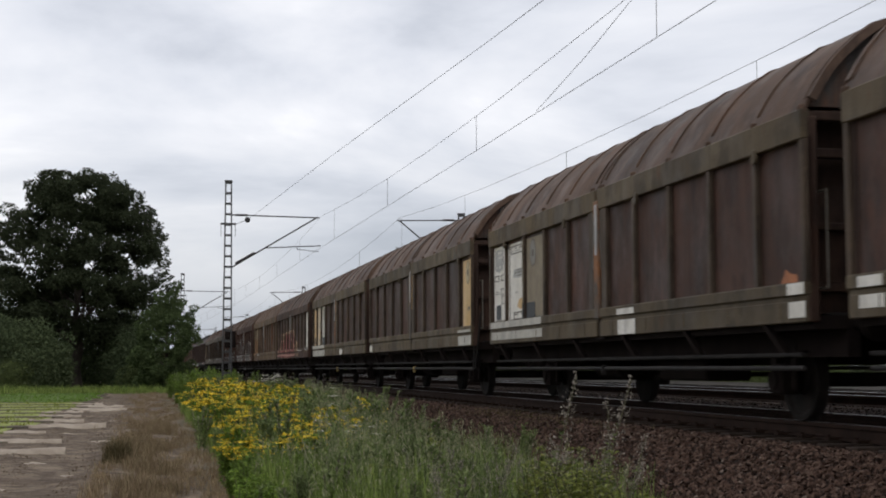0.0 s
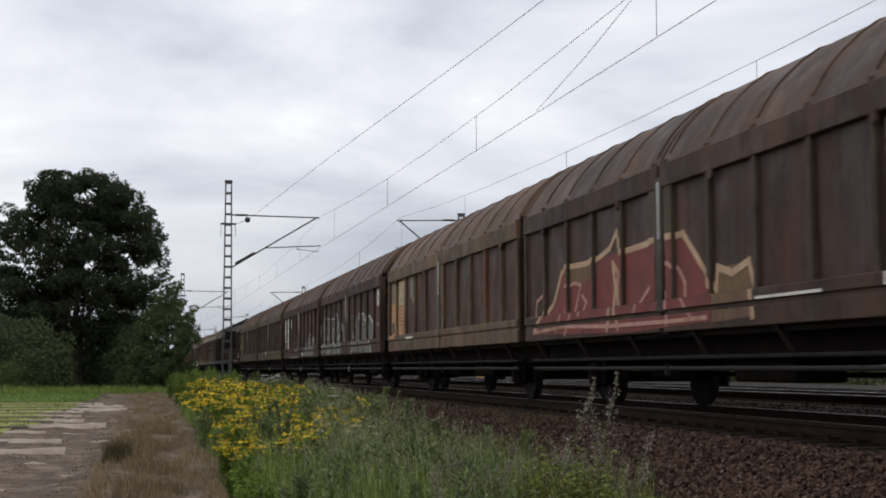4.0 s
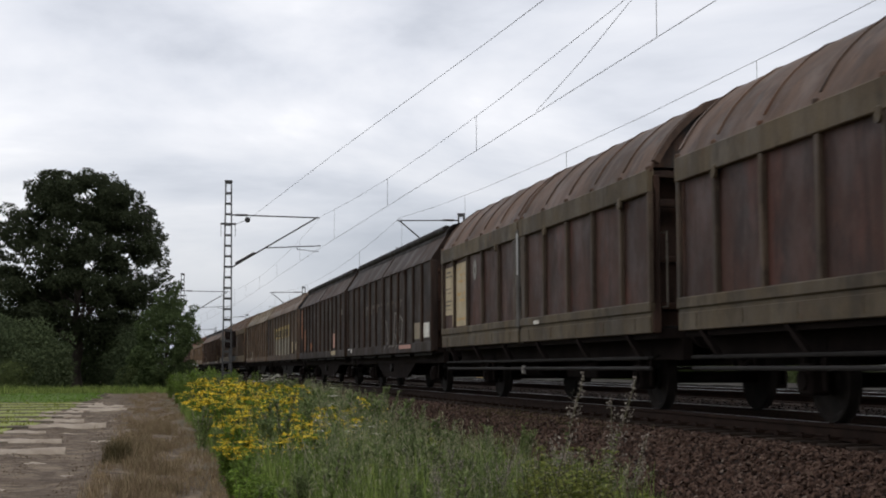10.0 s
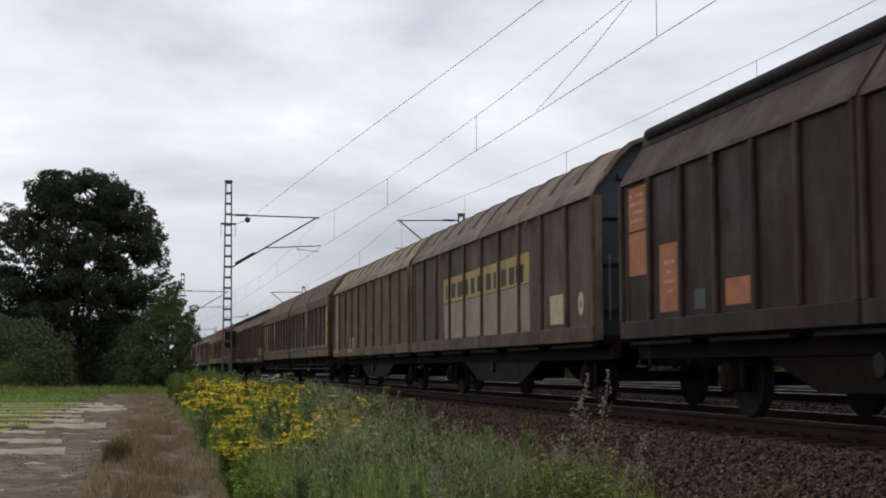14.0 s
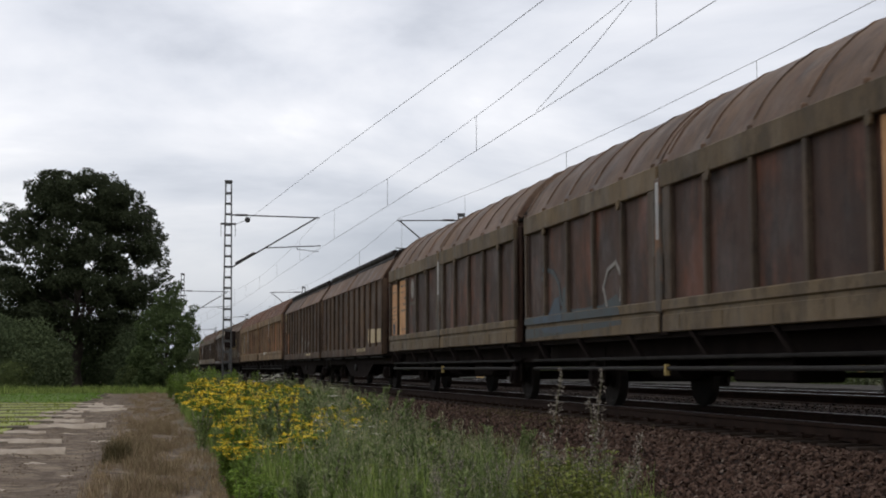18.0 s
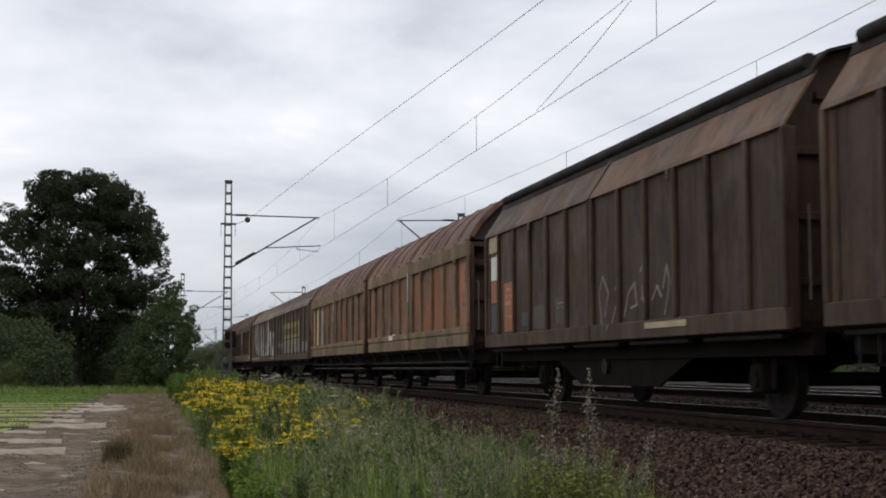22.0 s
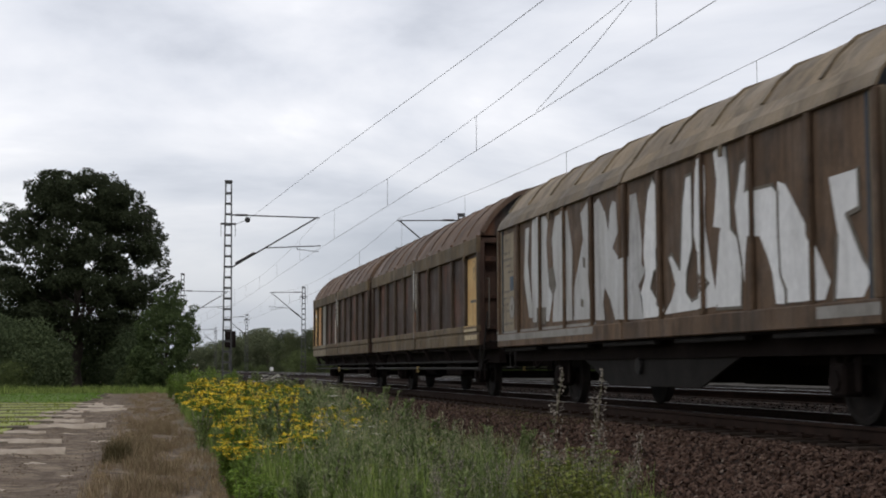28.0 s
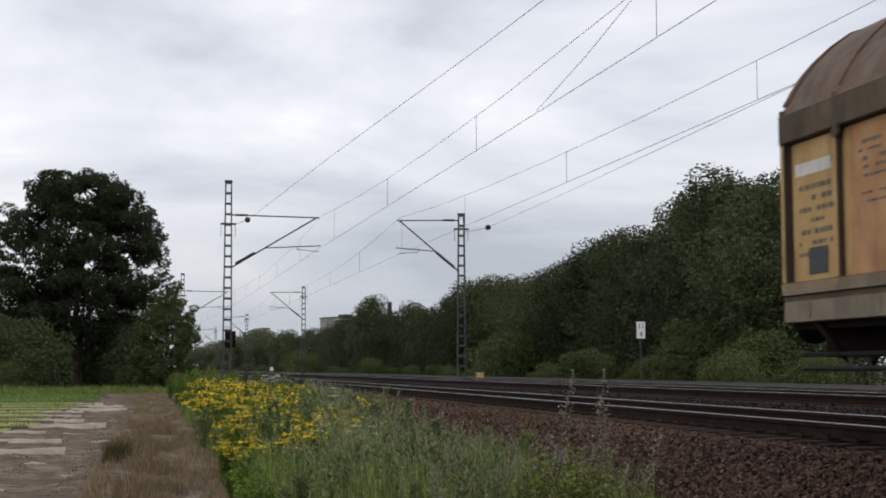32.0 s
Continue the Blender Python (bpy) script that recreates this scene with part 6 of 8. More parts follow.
mark(u8[0], "painted_panel", [(12.93, 1.46), (13.34, 1.46), (13.31, 1.55), (13.16, 1.57), (13.05, 1.62)], M_ORANGE, "orange rubbed patch")
mark(u8[1], "painted_panel", rect(0.26, 0.72, 1.14, 1.44), M_WHITE, "white corner patch")
mark(u5[1], "graffiti", [(7.92, 1.12), (8.1, 1.48), (8.49, 1.57), (8.28, 2.02), (8.37, 2.31), (9.19, 2.15), (9.31, 2.3), (10.22, 2.27), (10.46, 2.03), (10.96, 2.15), (11.42, 2.17), (12.0, 1.94), (11.99, 1.75), (11.82, 1.48), (11.66, 1.42), (11.92, 1.23), (11.91, 1.08), (10.85, 1.07)], M_SPRAYGREY, "dull grey graffiti fill")
mark(u5[1], "graffiti", [(8.51, 1.95), (8.99, 1.61), (8.66, 1.54)], M_PANELGREY, "dark graffiti shading", 0.007)
mark(u5[1], "graffiti", [(10.09, 1.47), (10.75, 1.08), (10.42, 1.08), (10.17, 1.26)], M_PANELGREY, "dark graffiti shading", 0.007)
mark(u5[1], "graffiti", [(11.07, 1.84), (11.24, 1.48), (10.8, 1.58)], M_PANELGREY, "dark graffiti shading", 0.007)
mark(u5[1], "graffiti", [(11.89, 1.84), (11.65, 1.6), (11.77, 1.48)], M_PANELGREY, "dark graffiti shading", 0.007)
mark(u5[1], "graffiti", [(9.27, 1.42), (9.61, 1.43), (9.62, 1.1), (9.26, 1.11)], M_PANELGREY, "dark graffiti shading", 0.007)
mark(u5[1], "graffiti", [(8.45, 2.3), (8.93, 2.23), (9.24, 2.04), (9.17, 1.75)], M_PANELGREY, "dark graffiti shading", 0.007)
stroke(u5[1], [(7.92, 1.12), (8.1, 1.48), (8.49, 1.57), (8.28, 2.02), (8.37, 2.31)], 0.035, M_WHITE)
stroke(u5[1], [(9.19, 2.15), (9.31, 2.3), (10.22, 2.27), (10.46, 2.03), (10.96, 2.15), (11.42, 2.17), (12.0, 1.94), (11.99, 1.75), (11.82, 1.48)], 0.035, M_WHITE)
stroke(u5[1], [(11.66, 1.42), (11.92, 1.23), (11.91, 1.08)], 0.035, M_WHITE)
stroke(u5[1], [(9.24, 2.04), (9.33, 1.51)], 0.03, M_BLACK)
stroke(u5[1], [(9.7, 2.24), (9.83, 1.48)], 0.03, M_BLACK)
stroke(u5[1], [(9.87, 1.86), (11.09, 1.85), (11.36, 2.02)], 0.03, M_BLACK)
stroke(u5[1], [(9.5, 2.04), (11.12, 1.99)], 0.03, M_BLACK)
stroke(u5[1], [(10.44, 1.86), (10.14, 1.47)], 0.03, M_BLACK)
stroke(u5[1], [(8.51, 1.55), (9.16, 1.55), (9.85, 1.46), (10.86, 1.43), (11.66, 1.42)], 0.03, M_BLACK)
mark(f8, "label_plate", rect(0.69, 0.97, 2.02, 2.28), M_BLUE, "small blue label")
mark(f2, "label_plate", rect(0.82, 1.05, 2.01, 2.27), M_BLUE, "small blue label")
mark(u8[0], "painted_panel", rect(0.19, 3.76, 1.12, 1.49), M_SILL, "chalky white sill")
mark(u3[1], "graffiti", [(0.53, 1.42), (1.34, 1.49), (1.69, 1.73), (1.93, 1.75), (2.03, 1.45), (2.34, 1.47), (2.32, 1.17), (1.66, 1.16), (1.24, 1.18), (0.89, 1.29)], M_SPRAYBLUE, "faded blue graffiti patch", 0.007)
mark(u3[1], "graffiti", [(2.08, 1.34), (2.16, 1.86), (2.36, 1.92), (2.33, 1.32)], M_TEAL, "faded teal spray haze", 0.006)
stroke(u3[1], [(0.94, 2.1), (1.21, 2.24), (1.63, 2.17), (1.94, 1.96), (2.08, 1.64)], 0.07, M_TEAL)
mark(u5[1], "graffiti", [(0.01, 1.13), (0.03, 1.76), (0.16, 2.15), (0.62, 2.44), (2.42, 2.39), (3.36, 2.36), (3.53, 2.48), (4.01, 2.53), (4.4, 2.22), (4.91, 2.05), (5.15, 1.73), (5.12, 1.11), (2.23, 1.1)], M_SPRAYDARK, "dark grey graffiti fill")
mark(u5[1], "graffiti", [(2.02, 1.98), (2.22, 1.97), (2.27, 1.64), (2.03, 1.59)], M_CREAM, "cream graffiti highlight", 0.007)
mark(u5[1], "graffiti", [(0.67, 1.77), (1.0, 1.79), (0.96, 1.61), (0.66, 1.61)], M_CREAM, "cream graffiti highlight", 0.007)
mark(u5[1], "graffiti", [(2.02, 1.29), (2.19, 1.28), (2.44, 1.09), (2.08, 1.08)], M_CREAM, "cream graffiti highlight", 0.007)
mark(u5[1], "graffiti", [(5.26, 1.44), (5.35, 1.43), (5.32, 1.29), (5.23, 1.26)], M_CREAM, "cream graffiti highlight", 0.007)
mark(u5[1], "graffiti", [(5.52, 1.28), (5.83, 1.28), (5.84, 1.13), (5.51, 1.12)], M_SPRAYBLUE, "blue graffiti patch", 0.007)
mark(u5[1], "graffiti", [(4.63, 1.43), (5.1, 1.73), (5.14, 1.19), (4.95, 1.11), (4.74, 1.12)], M_SPRAYGREY, "grey graffiti fill", 0.007)
stroke(u5[1], [(0.55, 1.62), (0.58, 2.39), (0.69, 2.45), (1.79, 2.4)], 0.045, M_SPRAYPALE)
stroke(u5[1], [(0.74, 2.42), (0.76, 1.63)], 0.045, M_SPRAYPALE)
stroke(u5[1], [(1.79, 2.4), (1.76, 1.73)], 0.045, M_SPRAYPALE)
stroke(u5[1], [(1.9, 2.38), (2.22, 2.33), (2.41, 2.16), (2.39, 1.91), (2.25, 1.62), (1.99, 1.51)], 0.045, M_SPRAYPALE)
stroke(u5[1], [(1.39, 1.73), (1.87, 1.71)], 0.045, M_SPRAYPALE)
stroke(u5[1], [(1.39, 1.65), (1.87, 1.64)], 0.045, M_SPRAYPALE)
stroke(u5[1], [(2.01, 2.0), (2.25, 1.97), (2.2, 1.73), (2.0, 1.66)], 0.045, M_SPRAYPALE)
stroke(u5[1], [(2.44, 2.36), (3.36, 2.33), (3.53, 2.48), (3.59, 2.17), (4.01, 2.51), (4.4, 2.2), (4.13, 1.91), (4.39, 2.02), (4.54, 2.16), (4.82, 2.08), (4.9, 1.93), (4.75, 1.77), (4.65, 1.65), (4.37, 1.78), (4.28, 1.92)], 0.045, M_SPRAYPALE)
stroke(u5[1], [(2.86, 1.88), (3.0, 1.99), (3.45, 1.97), (3.59, 2.03), (3.87, 1.84)], 0.045, M_SPRAYPALE)
stroke(u5[1], [(2.9, 1.87), (2.99, 1.67), (3.15, 1.47), (3.48, 1.48)], 0.045, M_SPRAYPALE)
stroke(u5[1], [(4.02, 1.6), (4.27, 1.67), (4.56, 1.61), (4.79, 1.64), (5.11, 1.74)], 0.045, M_SPRAYPALE)
stroke(u5[1], [(4.02, 1.6), (4.11, 1.42), (4.3, 1.3)], 0.045, M_SPRAYPALE)
stroke(u5[1], [(4.55, 1.57), (4.64, 1.35), (4.64, 1.13), (4.81, 1.12), (5.04, 1.28), (5.1, 1.47)], 0.045, M_SPRAYPALE)
stroke(u5[1], [(5.35, 2.11), (5.38, 1.92), (5.55, 2.07), (5.56, 1.9), (5.69, 1.93), (5.74, 1.77), (5.86, 1.46)], 0.045, M_SPRAYPALE)
stroke(u5[1], [(0.03, 1.76), (0.13, 2.21), (0.42, 2.24)], 0.045, M_SPRAYPALE)
stroke(u5[1], [(0.02, 1.45), (0.26, 1.52), (0.49, 1.29), (0.09, 1.13), (0.01, 1.31)], 0.045, M_SPRAYPALE)
stroke(u5[1], [(0.57, 1.5), (0.56, 1.12)], 0.045, M_SPRAYPALE)
stroke(u5[1], [(0.8, 1.49), (1.44, 1.36), (1.5, 1.17), (1.84, 1.13), (1.83, 1.39), (2.11, 1.38), (2.29, 1.12)], 0.045, M_SPRAYPALE)
stroke(u5[1], [(2.62, 1.45), (2.6, 1.13)], 0.045, M_SPRAYPALE)
stroke(u5[1], [(2.8, 1.49), (3.43, 1.48), (3.41, 1.11)], 0.045, M_SPRAYPALE)
stroke(u5[1], [(3.85, 1.43), (3.84, 1.11)], 0.045, M_SPRAYPALE)
stroke(u5[1], [(4.01, 1.45), (4.12, 1.15)], 0.045, M_SPRAYPALE)
stroke(u5[1], [(5.23, 1.44), (5.35, 1.43), (5.26, 1.27), (5.16, 1.11)], 0.045, M_SPRAYPALE)
stroke(u5[0], [(4.89, 2.0), (4.95, 1.88)], 0.025, M_GREYP)
stroke(u5[0], [(4.76, 1.64), (5.0, 1.59)], 0.025, M_GREYP)
stroke(u5[0], [(5.13, 1.55), (5.26, 1.79), (5.35, 1.66), (5.48, 1.81), (5.54, 1.59)], 0.025, M_GREYP)
stroke(u5[0], [(5.36, 1.91), (5.46, 1.97), (5.4, 1.81)], 0.025, M_GREYP)
stroke(u5[0], [(5.88, 1.51), (5.95, 1.83), (6.13, 1.73), (6.09, 1.88), (6.32, 1.51)], 0.025, M_GREYP)
stroke(u5[0], [(5.12, 1.42), (5.18, 1.36), (5.08, 1.31)], 0.025, M_GREYP)
stroke(u5[0], [(5.39, 1.46), (5.42, 1.31)], 0.025, M_GREYP)
stroke(u5[0], [(5.65, 1.43), (5.46, 1.38), (5.68, 1.31)], 0.025, M_GREYP)
stroke(u5[0], [(5.79, 1.42), (5.78, 1.3), (5.97, 1.3)], 0.025, M_GREYP)
stroke(u5[0], [(5.81, 1.36), (5.95, 1.37)], 0.025, M_GREYP)
stroke(u5[0], [(6.15, 1.29), (6.29, 1.42), (6.36, 1.29)], 0.025, M_GREYP)
# ---------------------------------------------------------------- leaves, trees, weeds
RNG = np.random.default_rng(7)


def quads_mesh(name, V, mat):
    """A mesh of loose four-cornered leaves from an array (n, 4, 3)."""
    n = len(V)
    me = bpy.data.meshes.new(name)
    me.vertices.add(n * 4)
    me.vertices.foreach_set("co", np.asarray(V, dtype=np.float32).reshape(-1))
    me.loops.add(n * 4)
    me.loops.foreach_set("vertex_index", np.arange(n * 4, dtype=np.int32))
    me.polygons.add(n)
    me.polygons.foreach_set("loop_start", np.arange(0, n * 4, 4, dtype=np.int32))
    me.materials.append(mat)
    me.update(calc_edges=True)
    return me


def leaves(P, D, length, width, rng, droop=0.25, fold=0.15):
    """Leaf blades at points P along directions D: diamonds with a kink."""
    n = len(P)
    D = D / (np.linalg.norm(D, axis=1, keepdims=True) + 1e-9)
    R = rng.normal(size=(n, 3))
    S = np.cross(D, R)
    S /= np.linalg.norm(S, axis=1, keepdims=True) + 1e-9
    N = np.cross(S, D)
    L = (length * rng.uniform(0.6, 1.3, n))[:, None]
    W = (width * rng.uniform(0.7, 1.3, n))[:, None]
    V = np.empty((n, 4, 3))
    V[:, 0] = P
    V[:, 1] = P + D * L * 0.45 + S * W / 2 + N * W * fold
    V[:, 2] = P + D * L - np.array([0, 0, 1]) * L * droop
    V[:, 3] = P + D * L * 0.5 - S * W / 2 + N * W * fold
    return V


def green(name, dark, light, spec=0.2, rand=0.18, through=0.22):
    return island(name, [(0, dark), (0.6, tuple((a + b) / 2 for a, b in zip(dark, light))), (1, light)], 0.75, spec, rand, through)


M_OAK = green("dark_oak_leaves", (0.027, 0.035, 0.019), (0.046, 0.056, 0.030), 0.05, 0.1)
M_HEDGE = green("dark_hedge_leaves", (0.050, 0.070, 0.036), (0.100, 0.128, 0.062), 0.08, 0.15)
M_SMALLTREE = green("mid_green_tree_leaves", (0.050, 0.074, 0.030), (0.112, 0.150, 0.060), 0.08, 0.1)
M_WOODS = green("mixed_woodland_leaves", (0.046, 0.060, 0.030), (0.088, 0.106, 0.052), 0.06, 0.34)
# birch green; its pale tone also stands for haze on the far trees
M_BIRCH_AND_HAZE = green("birch_and_hazed_far_leaves", (0.072, 0.088, 0.050), (0.124, 0.142, 0.082), 0.06, 0.26)
M_SHRUB = green("fresh_shrub_leaves", (0.062, 0.086, 0.034), (0.125, 0.155, 0.060), 0.08)
M_MUG = green("grey_green_mugwort_leaves", (0.070, 0.105, 0.030), (0.25, 0.31, 0.135))
M_TANLEAF = green("fern_green_tansy_leaves", (0.070, 0.130, 0.018), (0.21, 0.31, 0.055))
M_LIME = green("bright_yellow_green_leaves", (0.10, 0.135, 0.025), (0.30, 0.325, 0.09))
M_GRASS = green("meadow_grass_blades", (0.080, 0.125, 0.022), (0.25, 0.325, 0.085))
M_STALK = island("pale_grass_stalks", [(0, (0.095, 0.118, 0.05)), (0.5, (0.22, 0.245, 0.13)), (1, (0.42, 0.39, 0.26))], 0.8, 0.2, 0.1, 0.2)
M_DRY = island("dry_grass_blades", [(0, (0.12, 0.086, 0.054)), (0.5, (0.225, 0.162, 0.10)), (0.8, (0.16, 0.14, 0.07)), (1, (0.36, 0.27, 0.175))], 0.85, 0.15, 0.1, 0.15)
M_TUSS = green("dark_olive_tussock_blades", (0.05, 0.045, 0.02), (0.16, 0.125, 0.06))
M_CROP = green("young_crop_leaves", (0.175, 0.21, 0.04), (0.25, 0.28, 0.07))
M_CROP2 = green("green_crop_leaves", (0.075, 0.15, 0.016), (0.13, 0.215, 0.036))
M_PETAL = island("golden_yellow_flower_heads", [(0, (0.50, 0.32, 0.01)), (0.5, (0.77, 0.56, 0.025)), (1, (0.86, 0.72, 0.13))], 0.7, 0.2, 0.08, 0.15)
M_UMBEL = island("cream_white_umbels", [(0, (0.42, 0.41, 0.34)), (1, (0.66, 0.65, 0.58))], 0.8, 0.2, 0.05, 0.15)
M_SEED = island("silvery_seed_plumes", [(0, (0.15, 0.13, 0.11)), (0.7, (0.27, 0.24, 0.205)), (1, (0.42, 0.385, 0.335))], 0.85, 0.15, 0.1, 0.2)
M_STEM = mottled("green_brown_stems", (0.06, 0.06, 0.028), (0.10, 0.085, 0.045), 9, 0.8, 0.1, 0.002, 40)
M_BARK = mottled("furrowed_dark_bark", (0.035, 0.028, 0.022), (0.065, 0.052, 0.042), 5, 0.95, 0.8, 0.03, 20, stretch=(1, 1, 0.25))
M_BIRCHBARK = mottled("pale_birch_bark", (0.20, 0.19, 0.17), (0.08, 0.075, 0.068), 6, 0.9, 0.4, 0.01, 30, stretch=(1, 1, 2.5))


def trunk_shape(h, r, lean, limbs, rng, spread, base=0.0):
    """Tapered trunk with forking limbs."""
    sh = Shape()
    pts = [Vector((0, 0, base))]
    for i in range(1, 7):
        pts.append(Vector((lean * (i / 6) ** 2 + rng.normal() * 0.05 * r * 6, rng.normal() * 0.05 * r * 6, base + h * i / 6)))
    for i in range(6):
        sh.tube(pts[i], pts[i + 1], r * (1.15 - 0.15 * i) * (1.25 if i == 0 else 1), 9, r * (1.15 - 0.15 * (i + 1)))
    for k in range(limbs):
        i = int(rng.integers(2, 6))
        a = pts[i]
        ang = rng.uniform(0, math.tau)
        d = spread * rng.uniform(0.5, 1.0)
        mid = a + Vector((math.cos(ang) * d * 0.5, math.sin(ang) * d * 0.5, h * 0.13))
        tip = a + Vector((math.cos(ang) * d, math.sin(ang) * d, h * rng.uniform(0.15, 0.4)))
        sh.tube(a, mid, r * 0.42, 7, r * 0.26)
        sh.tube(mid, tip, r * 0.26, 6, r * 0.08)
        for q in range(2):
            e = mid + Vector((rng.normal() * d * 0.4, rng.normal() * d * 0.4, h * 0.15))
            sh.tube(mid, e, r * 0.16, 5, r * 0.04)
    return sh


def crown_mesh(name, blobs, count, leaf, mat, rng, shell=0.55):
    """Leaves in clumps: blobs of (x, y, z, rx, rz) filled towards their skins."""
    B = np.array(blobs)
    vol = B[:, 3] ** 2 * B[:, 4] ** 0.8
    pick = rng.choice(len(B), count, p=vol / vol.sum())
    d = rng.normal(size=(count, 3))
    d /= np.linalg.norm(d, axis=1, keepdims=True)
    rad = rng.uniform(shell, 1.0, count) ** 0.6 * (1 + 0.10 * rng.normal(size=count))
    P = B[pick, :3] + d * rad[:, None] * np.stack([B[pick, 3], B[pick, 3], B[pick, 4]], 1)
    out = d + rng.normal(size=(count, 3)) * 0.8
    return quads_mesh(name, leaves(P, out, leaf, leaf * 0.75, rng, 0.2, 0.1), mat)


def crown_blobs(h0, h1, width, n, rng, top_heavy=0.5, rmin=0.12, rmax=0.24):
    """An uneven crown between heights h0 and h1."""
    out = []
    for k in range(n):
        u = (k + rng.uniform(0, 1)) / n
        z = h0 + (h1 - h0) * u
        prof = math.sin(math.pi * min(max(0.10 + 0.86 * u ** (0.75 + top_heavy * 0.4), 0), 1)) ** 0.7
        a = k * 2.399 + rng.normal() * 0.5
        r = width / 2 * prof * rng.uniform(0.25, 0.95)
        s = width * rng.uniform(rmin, rmax) * (0.75 + 0.35 * prof)
        out.append((r * math.cos(a), r * math.sin(a), z, s, s * rng.uniform(0.55, 0.85)))
    return out


def tree(name, label, h, width, trunk_r, clear, n_blobs, n_leaves, leaf, mat, bark, seed, blobs=None, limbs=9):
    rng = np.random.default_rng(seed)
    t = thing(name, label, "tree")
    part("trunk", trunk_shape(h * 0.62, trunk_r, 0.2, limbs, rng, width * 0.33), bark, t, smooth=50)
    bl = blobs or crown_blobs(clear, h, width, n_blobs, rng)
    part("crown", crown_mesh("crown", bl, n_leaves, leaf, mat, rng), None, t)
    return t


PLACED = set()


def place(src, m):
    """Sets down a thing at the pose m (with size): itself the first time, a copy after that."""
    if src.name in PLACED:
        k = src.scale
        return copy_thing(src, m @ Matrix.Diagonal((1 / k[0], 1 / k[1], 1 / k[2], 1)))
    PLACED.add(src.name)
    src.matrix_basis = m
    return src


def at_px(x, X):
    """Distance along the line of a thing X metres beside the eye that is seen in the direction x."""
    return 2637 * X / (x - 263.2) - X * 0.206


# the broad oak behind the field, and the lower tree beside it
rng = np.random.default_rng(21)
oak_blobs = []
for k in range(260):
    a, u = k * 2.399, rng.uniform(0, 1)
    z = 4.0 + 12.5 * u
    prof = min(1.0, (0.82 + 0.75 * u) if u < 0.3 else 1.05 * math.sqrt(max(0.03, 1 - ((u - 0.3) / 0.74) ** 2.4)))
    r = 6.3 * prof * math.sqrt(rng.uniform(0.12, 1.0))
    s0 = rng.uniform(0.6, 1.25) * (0.75 if r > 5 or u > 0.9 else 1.0)
    oak_blobs.append((0.25 + r * math.cos(a) * 1.09, r * math.sin(a), z + 0.2, s0, s0 * rng.uniform(0.5, 0.75)))
for bx, bz in ((6.9, 9.2), (7.2, 8.2), (6.5, 10.4), (5.7, 12.2), (6.1, 7.4), (4.6, 13.4), (2.9, 15.3), (1.6, 16.0), (0.2, 16.2), (-2.6, 15.7), (-3.1, 15.2), (-5.4, 12.4), (-6.2, 9.4), (5.6, 6.2), (4.6, 5.2), (3.4, 4.6), (-5.0, 5.6), (-5.8, 6.8), (-3.6, 4.8), (-6.9, 8.4), (-7.2, 7.2), (-6.8, 6.0), (-7.0, 9.6), (-6.4, 10.6), (-5.5, 10.3), (-5.8, 11.0), (-5.3, 11.7), (-6.0, 10.0), (-5.6, 9.4), (-4.6, 13.2), (-0.6, 9.8), (0.4, 10.6)):
    for j in range(3):
        oak_blobs.append((bx + rng.normal() * 0.35, rng.normal() * 0.9, bz + rng.normal() * 0.3, rng.uniform(0.35, 0.6), rng.uniform(0.2, 0.34)))
oak = tree("oak_tree", "tall broad dark green oak tree at the field edge", 15.5, 12.0, 0.42, 4.5, 0, 115000, 0.21, M_OAK, M_BARK, 4, oak_blobs, 18)
oak.matrix_basis = pose(-5.6, 116, -0.95)
low_blobs = []
for k in range(90):
    u = (k + rng.uniform()) / 90
    wd = 2.3 * min(1.0, 0.85 + u * 0.9) * (1 - max(0, u - 0.42) / 0.62) ** 0.55
    a, r = k * 2.399, wd * math.sqrt(rng.uniform(0.05, 1))
    s0 = rng.uniform(0.35, 0.62) * (0.7 if u > 0.85 else 1)
    low_blobs.append((r * math.cos(a) - 0.15 + 0.2 * u, r * math.sin(a), 0.4 + 6.5 * u, s0, s0 * 0.7))
for bx, bz in ((1.7, 5.4), (2.1, 4.5), (2.3, 3.6), (1.2, 6.4), (-1.7, 4.2), (0.6, 7.2), (0.75, 7.6), (2.0, 5.9)):
    low_blobs.append((bx, rng.normal() * 0.3, bz, 0.34, 0.22))
low = tree("small_tree", "rounded mid-green tree beside the track", 7.6, 4.6, 0.14, 0.5, 0, 36000, 0.14, M_SMALLTREE, M_BARK, 9, low_blobs)
low.matrix_basis = pose(1.12, 104, -1.0)

# hedge shrubs under the oak
SHRUBS = []
for k, (h, wd, mt) in enumerate(((4.2, 5.2, M_HEDGE), (3.6, 4.6, M_SHRUB), (2.6, 3.4, M_SHRUB))):
    sb = tree("shrub", ("dense dark green hedge shrub", "leafy fresh green shrub", "low bright green shrub")[k], h, wd, 0.07, 0.1, 46, 12000, 0.145, mt, M_BARK, 30 + k, limbs=6)
    sb["category"] = "shrub"
    SHRUBS.append(sb)
hedge = [(-14.0, 112, 1.3, 0), (-10.9, 110, 1.18, 0), (-8.5, 109, 1.12, 0), (-6.9, 111, 0.7, 0), (-3.4, 119, 1.12, 0), (-1.2, 112, 1.0, 0), (-0.5, 108, 0.62, 1), (-12.5, 118, 1.5, 0), (-17, 116, 1.6, 0), (-21, 114, 1.5, 0), (-9.6, 107.5, 0.6, 1), (-9, 124, 1.3, 0), (-5.4, 127, 1.25, 0), (-1.6, 125, 1.1, 0), (-13, 127, 1.5, 0)]
